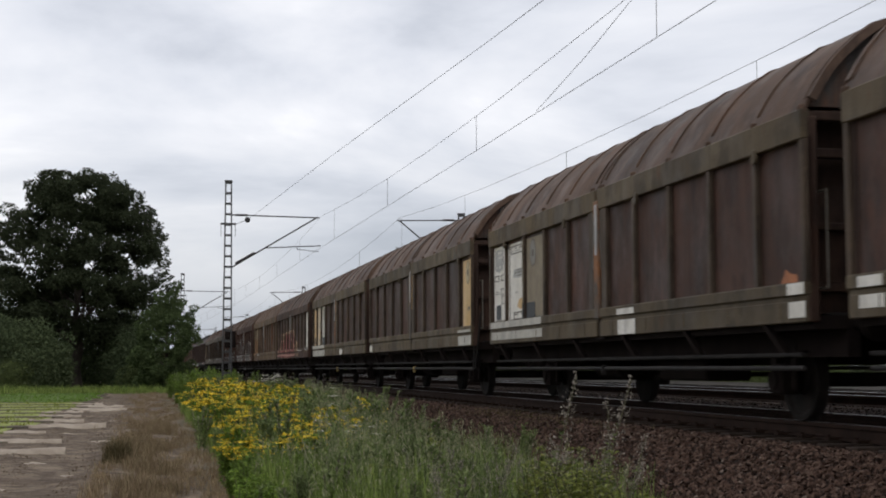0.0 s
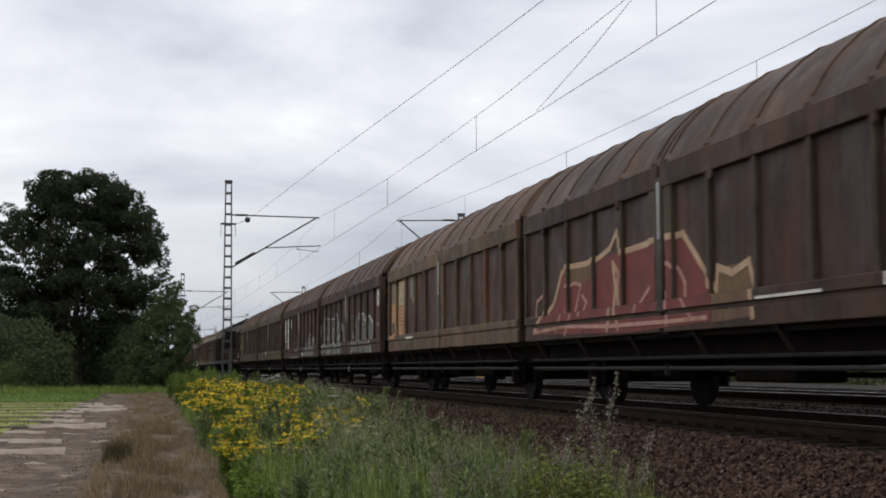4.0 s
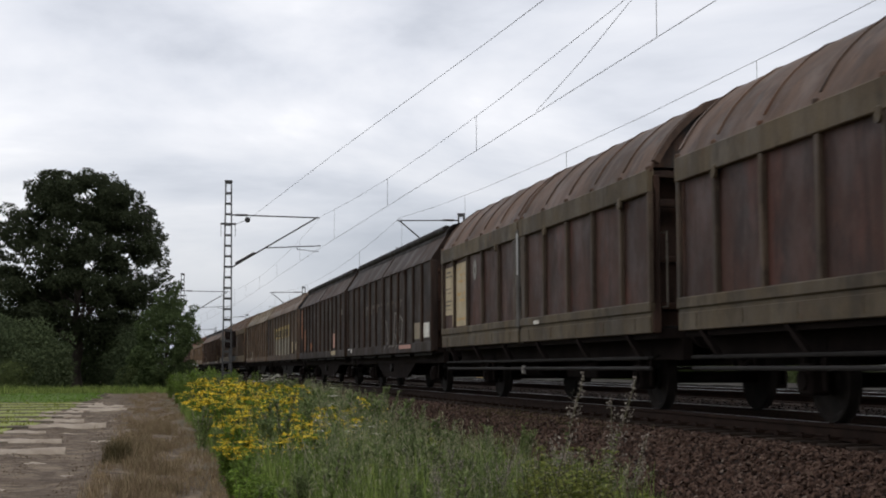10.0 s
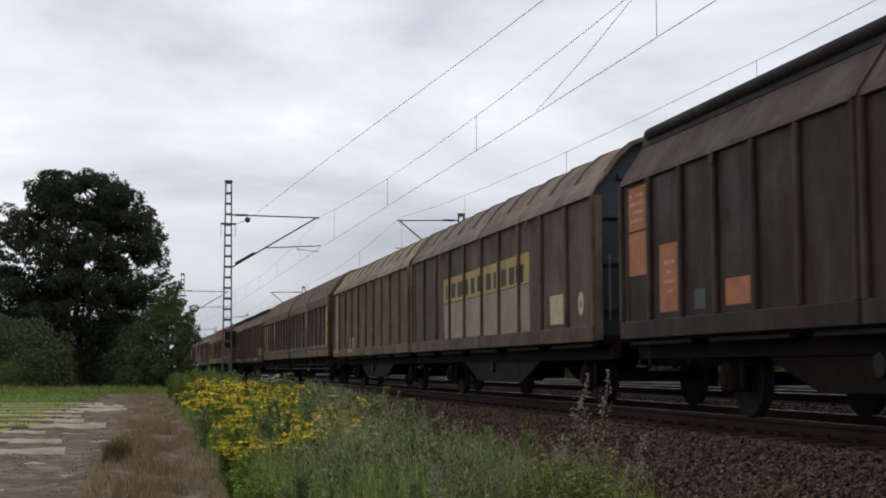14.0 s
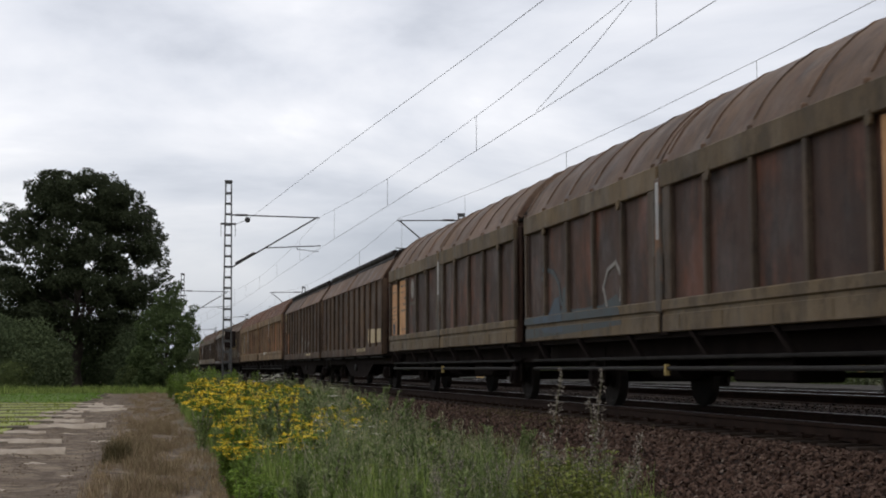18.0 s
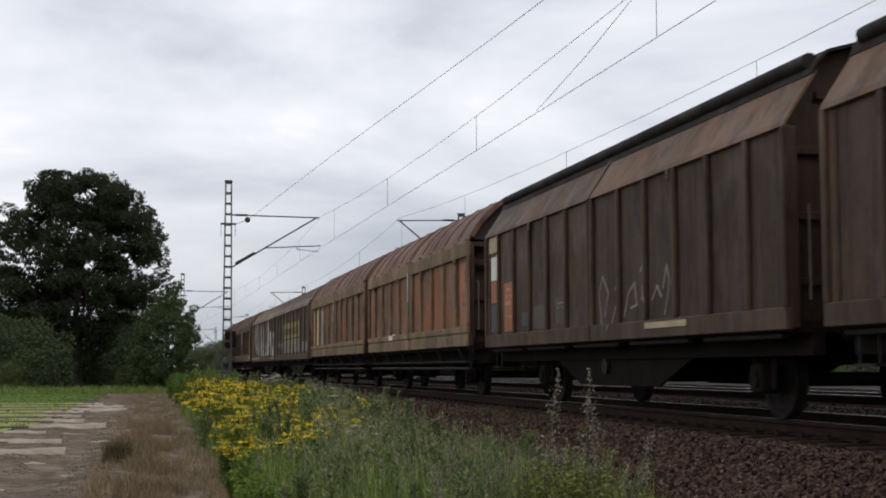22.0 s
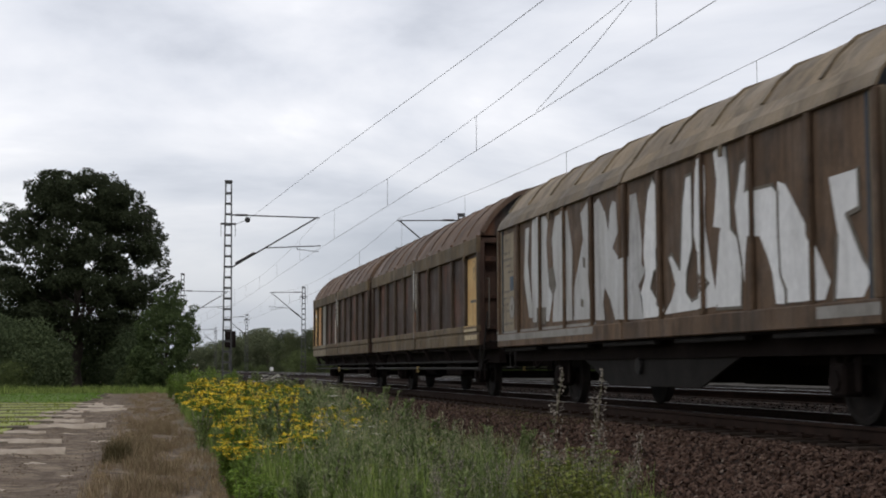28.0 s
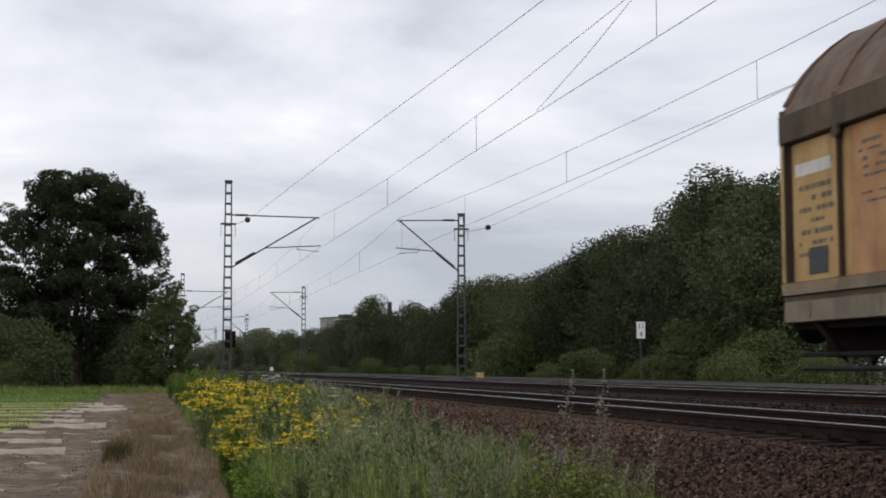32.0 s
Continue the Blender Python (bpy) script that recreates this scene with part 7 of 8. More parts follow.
for x, s, k, i in hedge:
    m = pose(x, s, -1.05, 0, 0, x * 37) @ Matrix.Scale(k, 4)
    place(SHRUBS[i], m)

# woodland strip beyond the far track
WOODS = [tree("woodland_tree", lab, 10.0, wd, 0.15, cl, 60, nl, 0.155, mt, bk, 50 + k) for k, (lab, wd, cl, nl, mt, bk) in enumerate((
    ("dense broadleaf tree in a woodland edge", 5.6, 0.4, 15000, M_WOODS, M_BARK), ("dark broadleaf tree in a woodland edge", 5.0, 0.3, 15000, M_WOODS, M_BARK),
    ("soft green birch in a woodland edge", 4.2, 0.3, 13000, M_BIRCH_AND_HAZE, M_BIRCHBARK), ("tall broadleaf tree in a woodland edge", 6.4, 0.8, 16000, M_WOODS, M_BARK)))]
for q in WOODS:
    q["group"] = "woodland edge trees"
rng = np.random.default_rng(77)
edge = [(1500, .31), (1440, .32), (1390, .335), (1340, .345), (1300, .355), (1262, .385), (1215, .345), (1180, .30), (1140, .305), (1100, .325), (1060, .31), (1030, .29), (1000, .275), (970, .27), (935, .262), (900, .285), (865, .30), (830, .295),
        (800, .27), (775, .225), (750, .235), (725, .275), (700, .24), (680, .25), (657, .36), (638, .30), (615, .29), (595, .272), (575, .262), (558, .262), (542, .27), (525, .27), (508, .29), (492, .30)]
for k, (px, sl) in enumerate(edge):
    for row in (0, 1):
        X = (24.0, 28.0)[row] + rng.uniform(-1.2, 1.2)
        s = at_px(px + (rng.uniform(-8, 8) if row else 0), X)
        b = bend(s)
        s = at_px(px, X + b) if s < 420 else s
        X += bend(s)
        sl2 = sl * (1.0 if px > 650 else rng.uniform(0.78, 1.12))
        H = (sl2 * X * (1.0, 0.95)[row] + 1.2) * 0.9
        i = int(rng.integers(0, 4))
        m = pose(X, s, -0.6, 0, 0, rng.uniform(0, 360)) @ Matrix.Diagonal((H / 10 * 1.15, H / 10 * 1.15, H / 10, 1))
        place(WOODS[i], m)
for x, s, H in ((-13.5, 128, 9.5), (-18.0, 124, 10.5), (-8.5, 131, 8.0), (-2.0, 132, 7.5)):
    place(WOODS[1], pose(x, s, -1.0, 0, 0, x * 50) @ Matrix.Scale(H / 10, 4))
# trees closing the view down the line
# distance haze is put into the leaf colour, with the paler birch green
FAR_TREE = tree("woodland_tree", "green tree far down the line, distance haze put into its pale leaves", 10.0, 5.0, 0.15, 0.3, 30, 3200, 0.34, M_BIRCH_AND_HAZE, M_BARK, 66)
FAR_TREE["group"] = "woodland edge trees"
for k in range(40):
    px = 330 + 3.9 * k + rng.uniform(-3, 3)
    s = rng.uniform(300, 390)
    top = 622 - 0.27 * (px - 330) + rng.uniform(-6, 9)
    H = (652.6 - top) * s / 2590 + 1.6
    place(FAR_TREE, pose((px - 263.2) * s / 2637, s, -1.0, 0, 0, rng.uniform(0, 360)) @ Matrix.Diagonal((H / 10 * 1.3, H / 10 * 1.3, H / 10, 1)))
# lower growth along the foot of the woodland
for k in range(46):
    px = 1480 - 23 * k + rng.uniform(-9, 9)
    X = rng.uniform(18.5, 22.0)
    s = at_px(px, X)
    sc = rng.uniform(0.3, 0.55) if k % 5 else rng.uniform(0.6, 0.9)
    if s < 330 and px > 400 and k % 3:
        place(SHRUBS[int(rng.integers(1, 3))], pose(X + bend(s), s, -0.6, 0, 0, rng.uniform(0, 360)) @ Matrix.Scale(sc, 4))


# ---------------------------------------------------------------- weeds
def stalks(n, h, lean, rng, r=0.006):
    """Stems from one foot: the curves, as lists of points, and the shape."""
    sh, lines = Shape(), []
    for k in range(n):
        a = rng.uniform(0, math.tau)
        le = lean * rng.uniform(0.3, 1.0)
        hh = h * rng.uniform(0.72, 1.0)
        x0, y0 = rng.normal() * 0.05, rng.normal() * 0.05
        pts = [Vector((x0 + math.cos(a) * le * q ** 1.7, y0 + math.sin(a) * le * q ** 1.7, hh * q)) for q in (0, 0.25, 0.5, 0.75, 1.0)]
        for p, q in zip(pts, pts[1:]):
            sh.tube(p, q, r, 4, r * 0.8)
        lines.append(pts)
    return sh, lines


def along(lines, n, lo, hi, rng):
    P, D = [], []
    for k in range(n):
        pts = lines[int(rng.integers(0, len(lines)))]
        q = rng.uniform(lo, hi) * 4
        i = min(int(q), 3)
        p = pts[i].lerp(pts[i + 1], q - i)
        a = rng.uniform(0, math.tau)
        P.append(p)
        D.append((math.cos(a), math.sin(a), rng.uniform(0.1, 1.1)))
    return np.array(P), np.array(D)


def stuff(ob):
    return tagged(ob, kind="stuff")


def mugwort(seed, h, n, plume, dense=115):
    rng = np.random.default_rng(seed)
    t = thing("mugwort", "grey-green mugwort plant with narrow leaves", "weed", "weeds beside the track")
    sh, lines = stalks(n, h, 0.2, rng)
    stuff(part("stem", sh, M_STEM, t))
    P, D = along(lines, dense * n, 0.1, 0.99, rng)
    D[:, 2] += rng.uniform(0.2, 1.6, len(D))
    part("foliage", quads_mesh("foliage", leaves(P, D, 0.11, 0.024, rng, 0.15), M_MUG), None, t)
    if plume:
        P, D = along(lines, 55 * n, 0.62, 1.0, rng)
        stuff(part("plume", quads_mesh("plume", leaves(P, D + np.array([0, 0, 0.7]), 0.04, 0.018, rng, 0.1), M_SEED), None, t, "pale silvery seed plume"))
    return t


def wand(seed, h, n):
    """Thin leafless mugwort stalks with short side sprays of pale seed heads."""
    rng = np.random.default_rng(seed)
    t = thing("mugwort", "grey-green mugwort plant with narrow leaves", "weed", "weeds beside the track")
    sh, lines = stalks(n, h, 0.24, rng, 0.0045)
    stuff(part("stem", sh, M_STEM, t))
    P, D = along(lines, 60 * n, 0.05, 0.75, rng)
    part("foliage", quads_mesh("foliage", leaves(P, D, 0.055, 0.011, rng, 0.3), M_MUG), None, t)
    V = []
    for pts in lines:
        for q in range(26):
            u = rng.uniform(0.4, 1.0) ** 0.8
            i = min(int(u * 4), 3)
            c = np.array(pts[i].lerp(pts[i + 1], u * 4 - i))
            a, ln = rng.uniform(0, math.tau), 0.17 * (1.02 - u) + 0.015
            for j in range(6):
                e = c + np.array([math.cos(a), math.sin(a), 1.1]) * ln * (j / 5) + rng.normal(size=3) * 0.006
                V.append(leaves(e[None], rng.normal(size=(1, 3)) + np.array([[0, 0, 0.6]]), 0.026, 0.012, rng, 0.1)[0])
    stuff(part("plume", quads_mesh("plume", np.array(V), M_SEED), None, t, "pale silvery seed plume"))
    return t


def tansy(seed, h, n):
    rng = np.random.default_rng(seed)
    t = thing("tansy", "tansy plant with flat clusters of golden yellow flowers", "weed", "tansy clump")
    sh, lines = stalks(n, h, 0.34, rng)
    lines = [[p.lerp(q[0], 0.0) for p in q[:4]] + [q[4] * rng.uniform(0.78, 1.0)] for q in lines]
    stuff(part("stem", sh, M_STEM, t))
    P, D = along(lines, 150 * n, 0.1, 1.02, rng)
    part("foliage", quads_mesh("foliage", leaves(P, D, 0.10, 0.030, rng, 0.35), M_TANLEAF), None, t)
    V = []
    for pts in [q for i, q in enumerate(lines) if i % 6]:
        tips = [pts[-1]] + [pts[-1] + Vector((rng.normal() * 0.08, rng.normal() * 0.08, -abs(rng.normal()) * 0.05)) for _ in range(2)]
        for c in tips:
            for q in range(19):
                p = np.array(c) + np.array([rng.normal() * 0.042, rng.normal() * 0.042, rng.normal() * 0.009])
                r = rng.uniform(0.010, 0.018)
                tl = rng.normal(size=2) * 0.6
                V.append([p + np.array([dx * r, dy * r, (dx * tl[0] + dy * tl[1]) * r]) for dx, dy in ((-1, -0.4), (0.4, -1), (1, 0.4), (-0.4, 1))])
    stuff(part("flower_head", quads_mesh("flower_head", np.array(V), M_PETAL), None, t, "flat golden yellow flower head"))
    return t


def nettle(seed, h):
    rng = np.random.default_rng(seed)
    t = thing("nettle", "tall leafy mid-green weed", "weed", "leafy weeds")
    sh, lines = stalks(8, h, 0.3, rng)
    stuff(part("stem", sh, M_STEM, t))
    P, D = along(lines, 1100, 0.05, 1.0, rng)
    part("foliage", quads_mesh("foliage", leaves(P, D, 0.10, 0.026, rng, 0.35), M_TANLEAF), None, t)
    return t


def umbel(seed, h):
    rng = np.random.default_rng(seed)
    t = thing("wild_carrot", "tall weed with cream-white flower umbels", "weed", "white umbel weeds")
    sh, lines = stalks(4, h, 0.3, rng)
    stuff(part("stem", sh, M_STEM, t))
    P, D = along(lines, 90, 0.1, 0.7, rng)
    part("foliage", quads_mesh("foliage", leaves(P, D, 0.10, 0.03, rng, 0.3), M_TANLEAF), None, t)
    V = []
    for pts in lines:
        for q in range(42):
            p = np.array(pts[-1]) + np.array([rng.normal() * 0.045, rng.normal() * 0.045, rng.normal() * 0.008])
            r = rng.uniform(0.010, 0.017)
            V.append([p + np.array([dx * r, dy * r, rng.normal() * 0.004]) for dx, dy in ((-1, -0.3), (0.3, -1), (1, 0.3), (-0.3, 1))])
    stuff(part("umbel", quads_mesh("umbel", np.array(V), M_UMBEL), None, t, "cream-white flat umbel"))
    return t


def blades(name, label, P, H, mat, rng, width=0.008, lean=0.35, per=1):
    """Grass: single bent blades at points P with heights H, all in one mesh."""
    P, H = np.repeat(P, per, 0), np.repeat(H, per, 0)
    n = len(P)
    if per > 1:
        P = P + np.stack([rng.normal(size=n) * 0.05, rng.normal(size=n) * 0.05, np.zeros(n)], 1)
        H = H * rng.uniform(0.5, 1.1, n)
    a = rng.uniform(0, math.tau, n)
    d = np.stack([np.cos(a), np.sin(a), np.zeros(n)], 1)
    sd = np.stack([-np.sin(a), np.cos(a), np.zeros(n)], 1)
    up = np.array([0, 0, 1.0])
    k = (lean * rng.uniform(0.1, 1.0, n) * H)[:, None]
    W = (width * rng.uniform(0.7, 1.3, n))[:, None]
    Hc = H[:, None]
    lowq = np.stack([P - sd * W, P + sd * W, P + sd * W * 0.8 + d * k * 0.3 + up * Hc * 0.55, P - sd * W * 0.8 + d * k * 0.3 + up * Hc * 0.55], 1)
    topq = np.stack([lowq[:, 3], lowq[:, 2], P + sd * W * 0.15 + d * k + up * Hc, P - sd * W * 0.15 + d * k + up * Hc], 1)
    ob = new(name, quads_mesh(name, np.concatenate([lowq, topq]), mat))
    return tagged(ob, label, "grass", kind="stuff")


def foot(x, s):
    r = x - bend(s)
    return max(ground_z(x, s), bed_z(r) if r > 4.2 else -9)


MUGS = [mugwort(100 + k, h, n, pl) for k, (h, n, pl) in enumerate(((1.05, 7, False), (0.9, 6, False), (1.15, 6, True), (0.75, 7, False)))]
STALKS = [wand(160 + k, 1.45, n) for k, n in enumerate((1, 2, 2))]
for q in STALKS:
    q["label"], q["group"] = "tall thin mugwort stalk with pale seed plumes", "swaying stalks"
TANS = [tansy(120 + k, h, n) for k, (h, n) in enumerate(((1.05, 15), (0.92, 14), (1.15, 14)))]
UMBS = [umbel(140 + k, h) for k, h in enumerate((0.95, 0.8))]
SWAY = []


def plant(src, x, s, k, tilt=0.0):
    m = pose(x, s, foot(x, s) - 0.02, tilt, tilt * 0.6, (x * 977 + s * 131) % 360) @ Matrix.Scale(k, 4)
    return place(src, m)


rng = np.random.default_rng(5)
# tansy clump beside the path, lower towards its near end
for k in range(205):
    s = 20.5 + 38 * rng.uniform(0, 1) ** 1.25
    lo, hi = 1.20 + 0.013 * (s - 18) + 0.10 * rng.normal(), min(2.6 + 0.13 * (s - 17), 4.4)
    if k % 4:
        s, x = max(home[0] + rng.normal() * 0.9, 19.8), home[1] + rng.normal() * 0.22
        x = min(max(x, lo), hi)
    else:
        x = lo + (hi - lo) * rng.uniform(0, 1)
        home = (s, x)
    plant(TANS[k % 3], x, s, min(0.56 + 0.028 * (s - 16), 1.12) * rng.uniform(0.68, 1.12), rng.normal() * 7)
    if k % 3 == 0:
        plant(MUGS[k % 4], x + rng.normal() * 0.25, s - 0.3, min(0.5 + 0.028 * (s - 16), 0.9) * rng.uniform(0.7, 1.05), rng.normal() * 5)
# young leafy growth in front of it, without flowers
LEAFY = [nettle(200 + k, h) for k, h in enumerate((1.1, 0.9))]
for k in range(60):
    s = 13.5 + 9 * rng.uniform(0, 1)
    plant(LEAFY[k % 2], 0.052 * s + 0.1 + (1.15 + 0.05 * (s - 13)) * rng.uniform(0, 1), s, rng.uniform(0.42, 0.62), rng.normal() * 6)
# mugwort and mixed weeds between path and ballast
for k in range(230):
    s = 11.0 + 50 * rng.uniform(0, 1) ** 1.45
    hi = 4.9 if s > 17 else 3.7 + 0.2 * (s - 11)
    lo = max(0.95, 0.050 * s)
    x = lo + (hi - lo) * rng.uniform(0, 1) ** 0.8
    if 15 < s < 60 and x < min(2.0 + 0.11 * (s - 16), 4.2) and rng.uniform() < 0.85:
        continue
    size = rng.uniform(0.75, 1.08) * (0.8 if x > 4.3 else 1.0) * min(1.0, 0.62 + 0.03 * (s - 11)) * (1.0 if s < 28 else 1.12)
    plant(MUGS[int(rng.integers(0, 4))], x, s, size, rng.normal() * 6)
for k in range(50):
    s = 50 + 50 * rng.uniform(0, 1)
    plant(MUGS[k % 4], rng.uniform(1.6, 4.6) + bend(s), s, rng.uniform(0.9, 1.35), rng.normal() * 4)
# taller leafy growth behind the tansy
NETTLES = [nettle(190 + k, h) for k, h in enumerate((1.5, 1.3))]
for k in range(40):
    s = 57 + 22 * rng.uniform(0, 1)
    x = rng.uniform(1.35, 4.3)
    plant(NETTLES[k % 2], x + bend(s), s, rng.uniform(0.7, 1.05) * (1.2 if x < 3.3 else 1.0), rng.normal() * 4)
for k in range(26):
    s = rng.uniform(21, 44)
    plant(NETTLES[k % 2], rng.uniform(1.25, 2.9) + 0.01 * s, s, rng.uniform(0.4, 0.62), rng.normal() * 4)
# tall mugwort at the foot of the ballast
for k in range(46):
    s = rng.uniform(30, 52)
    plant(MUGS[(0, 2)[k % 2]], rng.uniform(3.2, 4.5), s, rng.uniform(0.8, 1.08), rng.normal() * 4)
for x, s, k in ((4.75, 55, 1.75), (4.5, 53, 1.65), (4.2, 52, 1.5), (3.2, 25, 0.85), (3.9, 30, 0.9), (4.0, 27, 0.8), (3.5, 23, 0.8), (4.15, 33, 0.9), (3.3, 21, 0.75), (4.4, 36, 0.9), (3.6, 29, 0.9), (2.9, 22, 0.7)):
    plant(UMBS[int(s) % 2], x, s, k * 1.3 if s < 50 else k, 2)
# bright young shoots at the edge of the ballast
def shoots(seed, h):
    rg = np.random.default_rng(seed)
    t = thing("goldenrod", "bright yellow-green leafy weed shoots", "weed", "leafy shoots")
    sh, lines = stalks(6, h, 0.22, rg, 0.004)
    stuff(part("stem", sh, M_STEM, t))
    P, D = along(lines, 520, 0.15, 1.0, rg)
    part("foliage", quads_mesh("foliage", leaves(P, D, 0.055, 0.013, rg, 0.25), M_LIME), None, t)
    P, D = along(lines, 70, 0.82, 1.0, rg)
    stuff(part("flower_head", quads_mesh("flower_head", leaves(P, D, 0.02, 0.012, rg, 0.1), M_STALK), None, t, "pale drying flower tip"))
    return t


SHOOTS = [shoots(180 + k, h) for k, h in enumerate((0.75, 0.6))]
for k in range(34):
    plant(SHOOTS[k % 2], 3.42 + 0.15 * rng.normal(), 11.6 + 0.35 * rng.normal(), rng.uniform(0.9, 1.3), rng.normal() * 5)
for k in range(18):
    s = rng.uniform(13, 30)
    plant(SHOOTS[k % 2], rng.uniform(max(1.2, 0.06 * s), 3.9), s, rng.uniform(0.7, 1.15), rng.normal() * 5)
# tall thin stalks standing out against the ballast; they sway in the wind
for x, s, k, i in ((3.12, 11.3, 1.34, 0), (3.50, 11.3, 1.31, 0), (3.40, 11.3, 0.70, 2), (3.85, 11.4, 0.92, 1), (2.70, 11.5, 0.74, 0), (3.66, 11.5, 0.85, 0), (3.25, 11.6, 0.8, 2), (3.60, 11.2, 1.12, 0)):
    SWAY.append(plant(STALKS[i], x, s, k, 0))

# short pale plumes among the weeds in front
for k in range(26):
    plant(STALKS[k % 3], rng.uniform(2.2, 3.75), rng.uniform(11.4, 14.0), rng.uniform(0.52, 0.78), 4 + rng.normal() * 5)

# grasses in one sheet each
n = 8500
S = 12 + 75 * rng.uniform(0, 1, n) ** 1.7
X = 1.22 + 3.2 * rng.uniform(0, 1, n) ** 0.9
keep = X > 0.045 * S * 0.55
S, X = S[keep], X[keep]
P = np.array([(x + bend(s), s, foot(x, s) - 0.01) for x, s in zip(X, S)])
tuft = np.array([noise.noise((x * 1.3, s * 0.6, 4)) for x, s in zip(X, S)])
blades("weed_grass", "tall green grass among the trackside weeds", P, rng.uniform(0.3, 0.75, len(P)) * (1 + 0.7 * tuft), M_GRASS, rng, 0.0042, 0.5, 5)
n = 5200
S = 12.5 + 45 * rng.uniform(0, 1, n) ** 1.4
X = np.maximum(1.3, 0.062 * S) + (3.7 - 0.035 * S) * rng.uniform(0, 1, n) ** 0.85
keep = (X > 2.0 + 0.10 * (S - 16)) & (S > 16) | (S < 19) & (rng.uniform(0, 1, n) < 0.45) | (rng.uniform(0, 1, n) < 0.12)
S, X = S[keep], X[keep]
P = np.array([(x + bend(s), s, foot(x, s) - 0.01) for x, s in zip(X, S)])
H = rng.uniform(0.6, 1.05, len(P)) * np.minimum(1.15, 0.62 + 0.028 * (S - 12))
blades("grass_stalks", "upright pale seeding grass stalks among the weeds", P, H, M_STALK, rng, 0.0034, 0.16, 3)
tip = P + np.stack([rng.normal(size=len(P)) * 0.05, rng.normal(size=len(P)) * 0.05, H * 0.86], 1)
tip = np.repeat(tip, 9, 0) + rng.normal(size=(9 * len(P), 3)) * np.array([0.014, 0.014, 0.055])
heads = new("grass_seed_heads", quads_mesh("grass_seed_heads", leaves(tip, rng.normal(size=(len(tip), 3)) * 0.3 + np.array([0, 0, 1.0]), 0.055, 0.012, rng, 0.1), M_STALK))
tagged(heads, "pale feathery seed heads of tall grass", "grass", kind="stuff")
n = 9000
S = 16 + 82 * rng.uniform(0, 1, n) ** 1.6
X = -0.75 + 2.0 * rng.uniform(0, 1, n) + 0.004 * (S - 16) * rng.normal(size=n)
P = np.array([(x, s, foot(x, s) - 0.005) for x, s in zip(X, S)])
clump = np.array([noise.noise((x * 1.7, s * 0.55, 9)) for x, s in zip(X, S)])
P, clump = P[clump > 0.02], clump[clump > 0.02]
blades("dry_path_grass", "short dry straw-coloured grass on the farm track", P, rng.uniform(0.04, 0.12, len(P)) * (1 + 2.2 * clump), M_DRY, rng, 0.004, 0.7, 5)
S = 15.5 + 26 * rng.uniform(0, 1, 5200) ** 1.5
X = 0.05 + 0.24 * rng.normal(size=5200) + 0.010 * (S - 16) * rng.normal(size=5200)
X = np.where(X > 0.9, 0.9 - 0.8 * rng.uniform(0, 1, 5200), X)
P = np.array([(x, s, foot(x, s) - 0.005) for x, s in zip(X, S)])
clump = np.array([noise.noise((x * 1.5, s * 0.5, 2)) for x, s in zip(X, S)])
P, clump = P[clump > 0.0], clump[clump > 0.0]
blades("tall_dry_path_grass", "tan tufts of tall dry grass down the middle of the farm track", P, rng.uniform(0.10, 0.26, len(P)) * (1 + 0.8 * clump), M_DRY, rng, 0.0035, 0.7, 5)
P = np.array([(-0.50 + rng.normal() * 0.09, 25.4 + rng.normal() * 0.2, -1.0) for _ in range(520)])
blades("path_tussock", "dark olive grass tussock on the farm track", P, rng.uniform(0.16, 0.50, len(P)), M_TUSS, rng, 0.004, 1.0, 3)
P = np.array([(x, s, bed_z(x) - 0.01) for x, s in zip(6.25 + 0.16 * rng.normal(size=500), 24.5 + 2.6 * rng.normal(size=500))])
blades("ballast_grass", "small green grass patch on the ballast shoulder", P, rng.uniform(0.04, 0.12, len(P)), M_TUSS, rng, 0.004, 0.6, 3)
n = 5200
S = 94 + 12 * rng.uniform(0, 1, n)
X = -24 + 27 * rng.uniform(0, 1, n)
P = np.array([(x, s, -1.02) for x, s in zip(X, S)])
blades("field_edge_weeds", "pale weeds and nettles along the field edge", P, rng.uniform(0.15, 0.6, n), M_GRASS, rng, 0.022, 0.5, 2)

# ---------------------------------------------------------------- field beds with pale dry ends
M_DARKSOIL = mottled("dark_moist_soil", (0.045, 0.036, 0.022), (0.075, 0.06, 0.036), 1.5, 0.95, 0.5, 0.03, 14)
M_BEDSOIL = mottled("light_crop_bed", (0.185, 0.215, 0.045), (0.235, 0.26, 0.07), 1.2, 0.95, 0.4, 0.03, 14)
M_BEDSOIL2 = mottled("dense_crop_bed", (0.07, 0.135, 0.015), (0.115, 0.185, 0.03), 1.2, 0.95, 0.5, 0.03, 14)
M_SAND = mottled("pale_dry_sand", (0.38, 0.325, 0.26), (0.24, 0.195, 0.15), 2.4, 0.95, 0.8, 0.03, 9)


def field_edge(s):
    return -3.15 + (s - 32) * 0.018 if s < 70 else -2.3


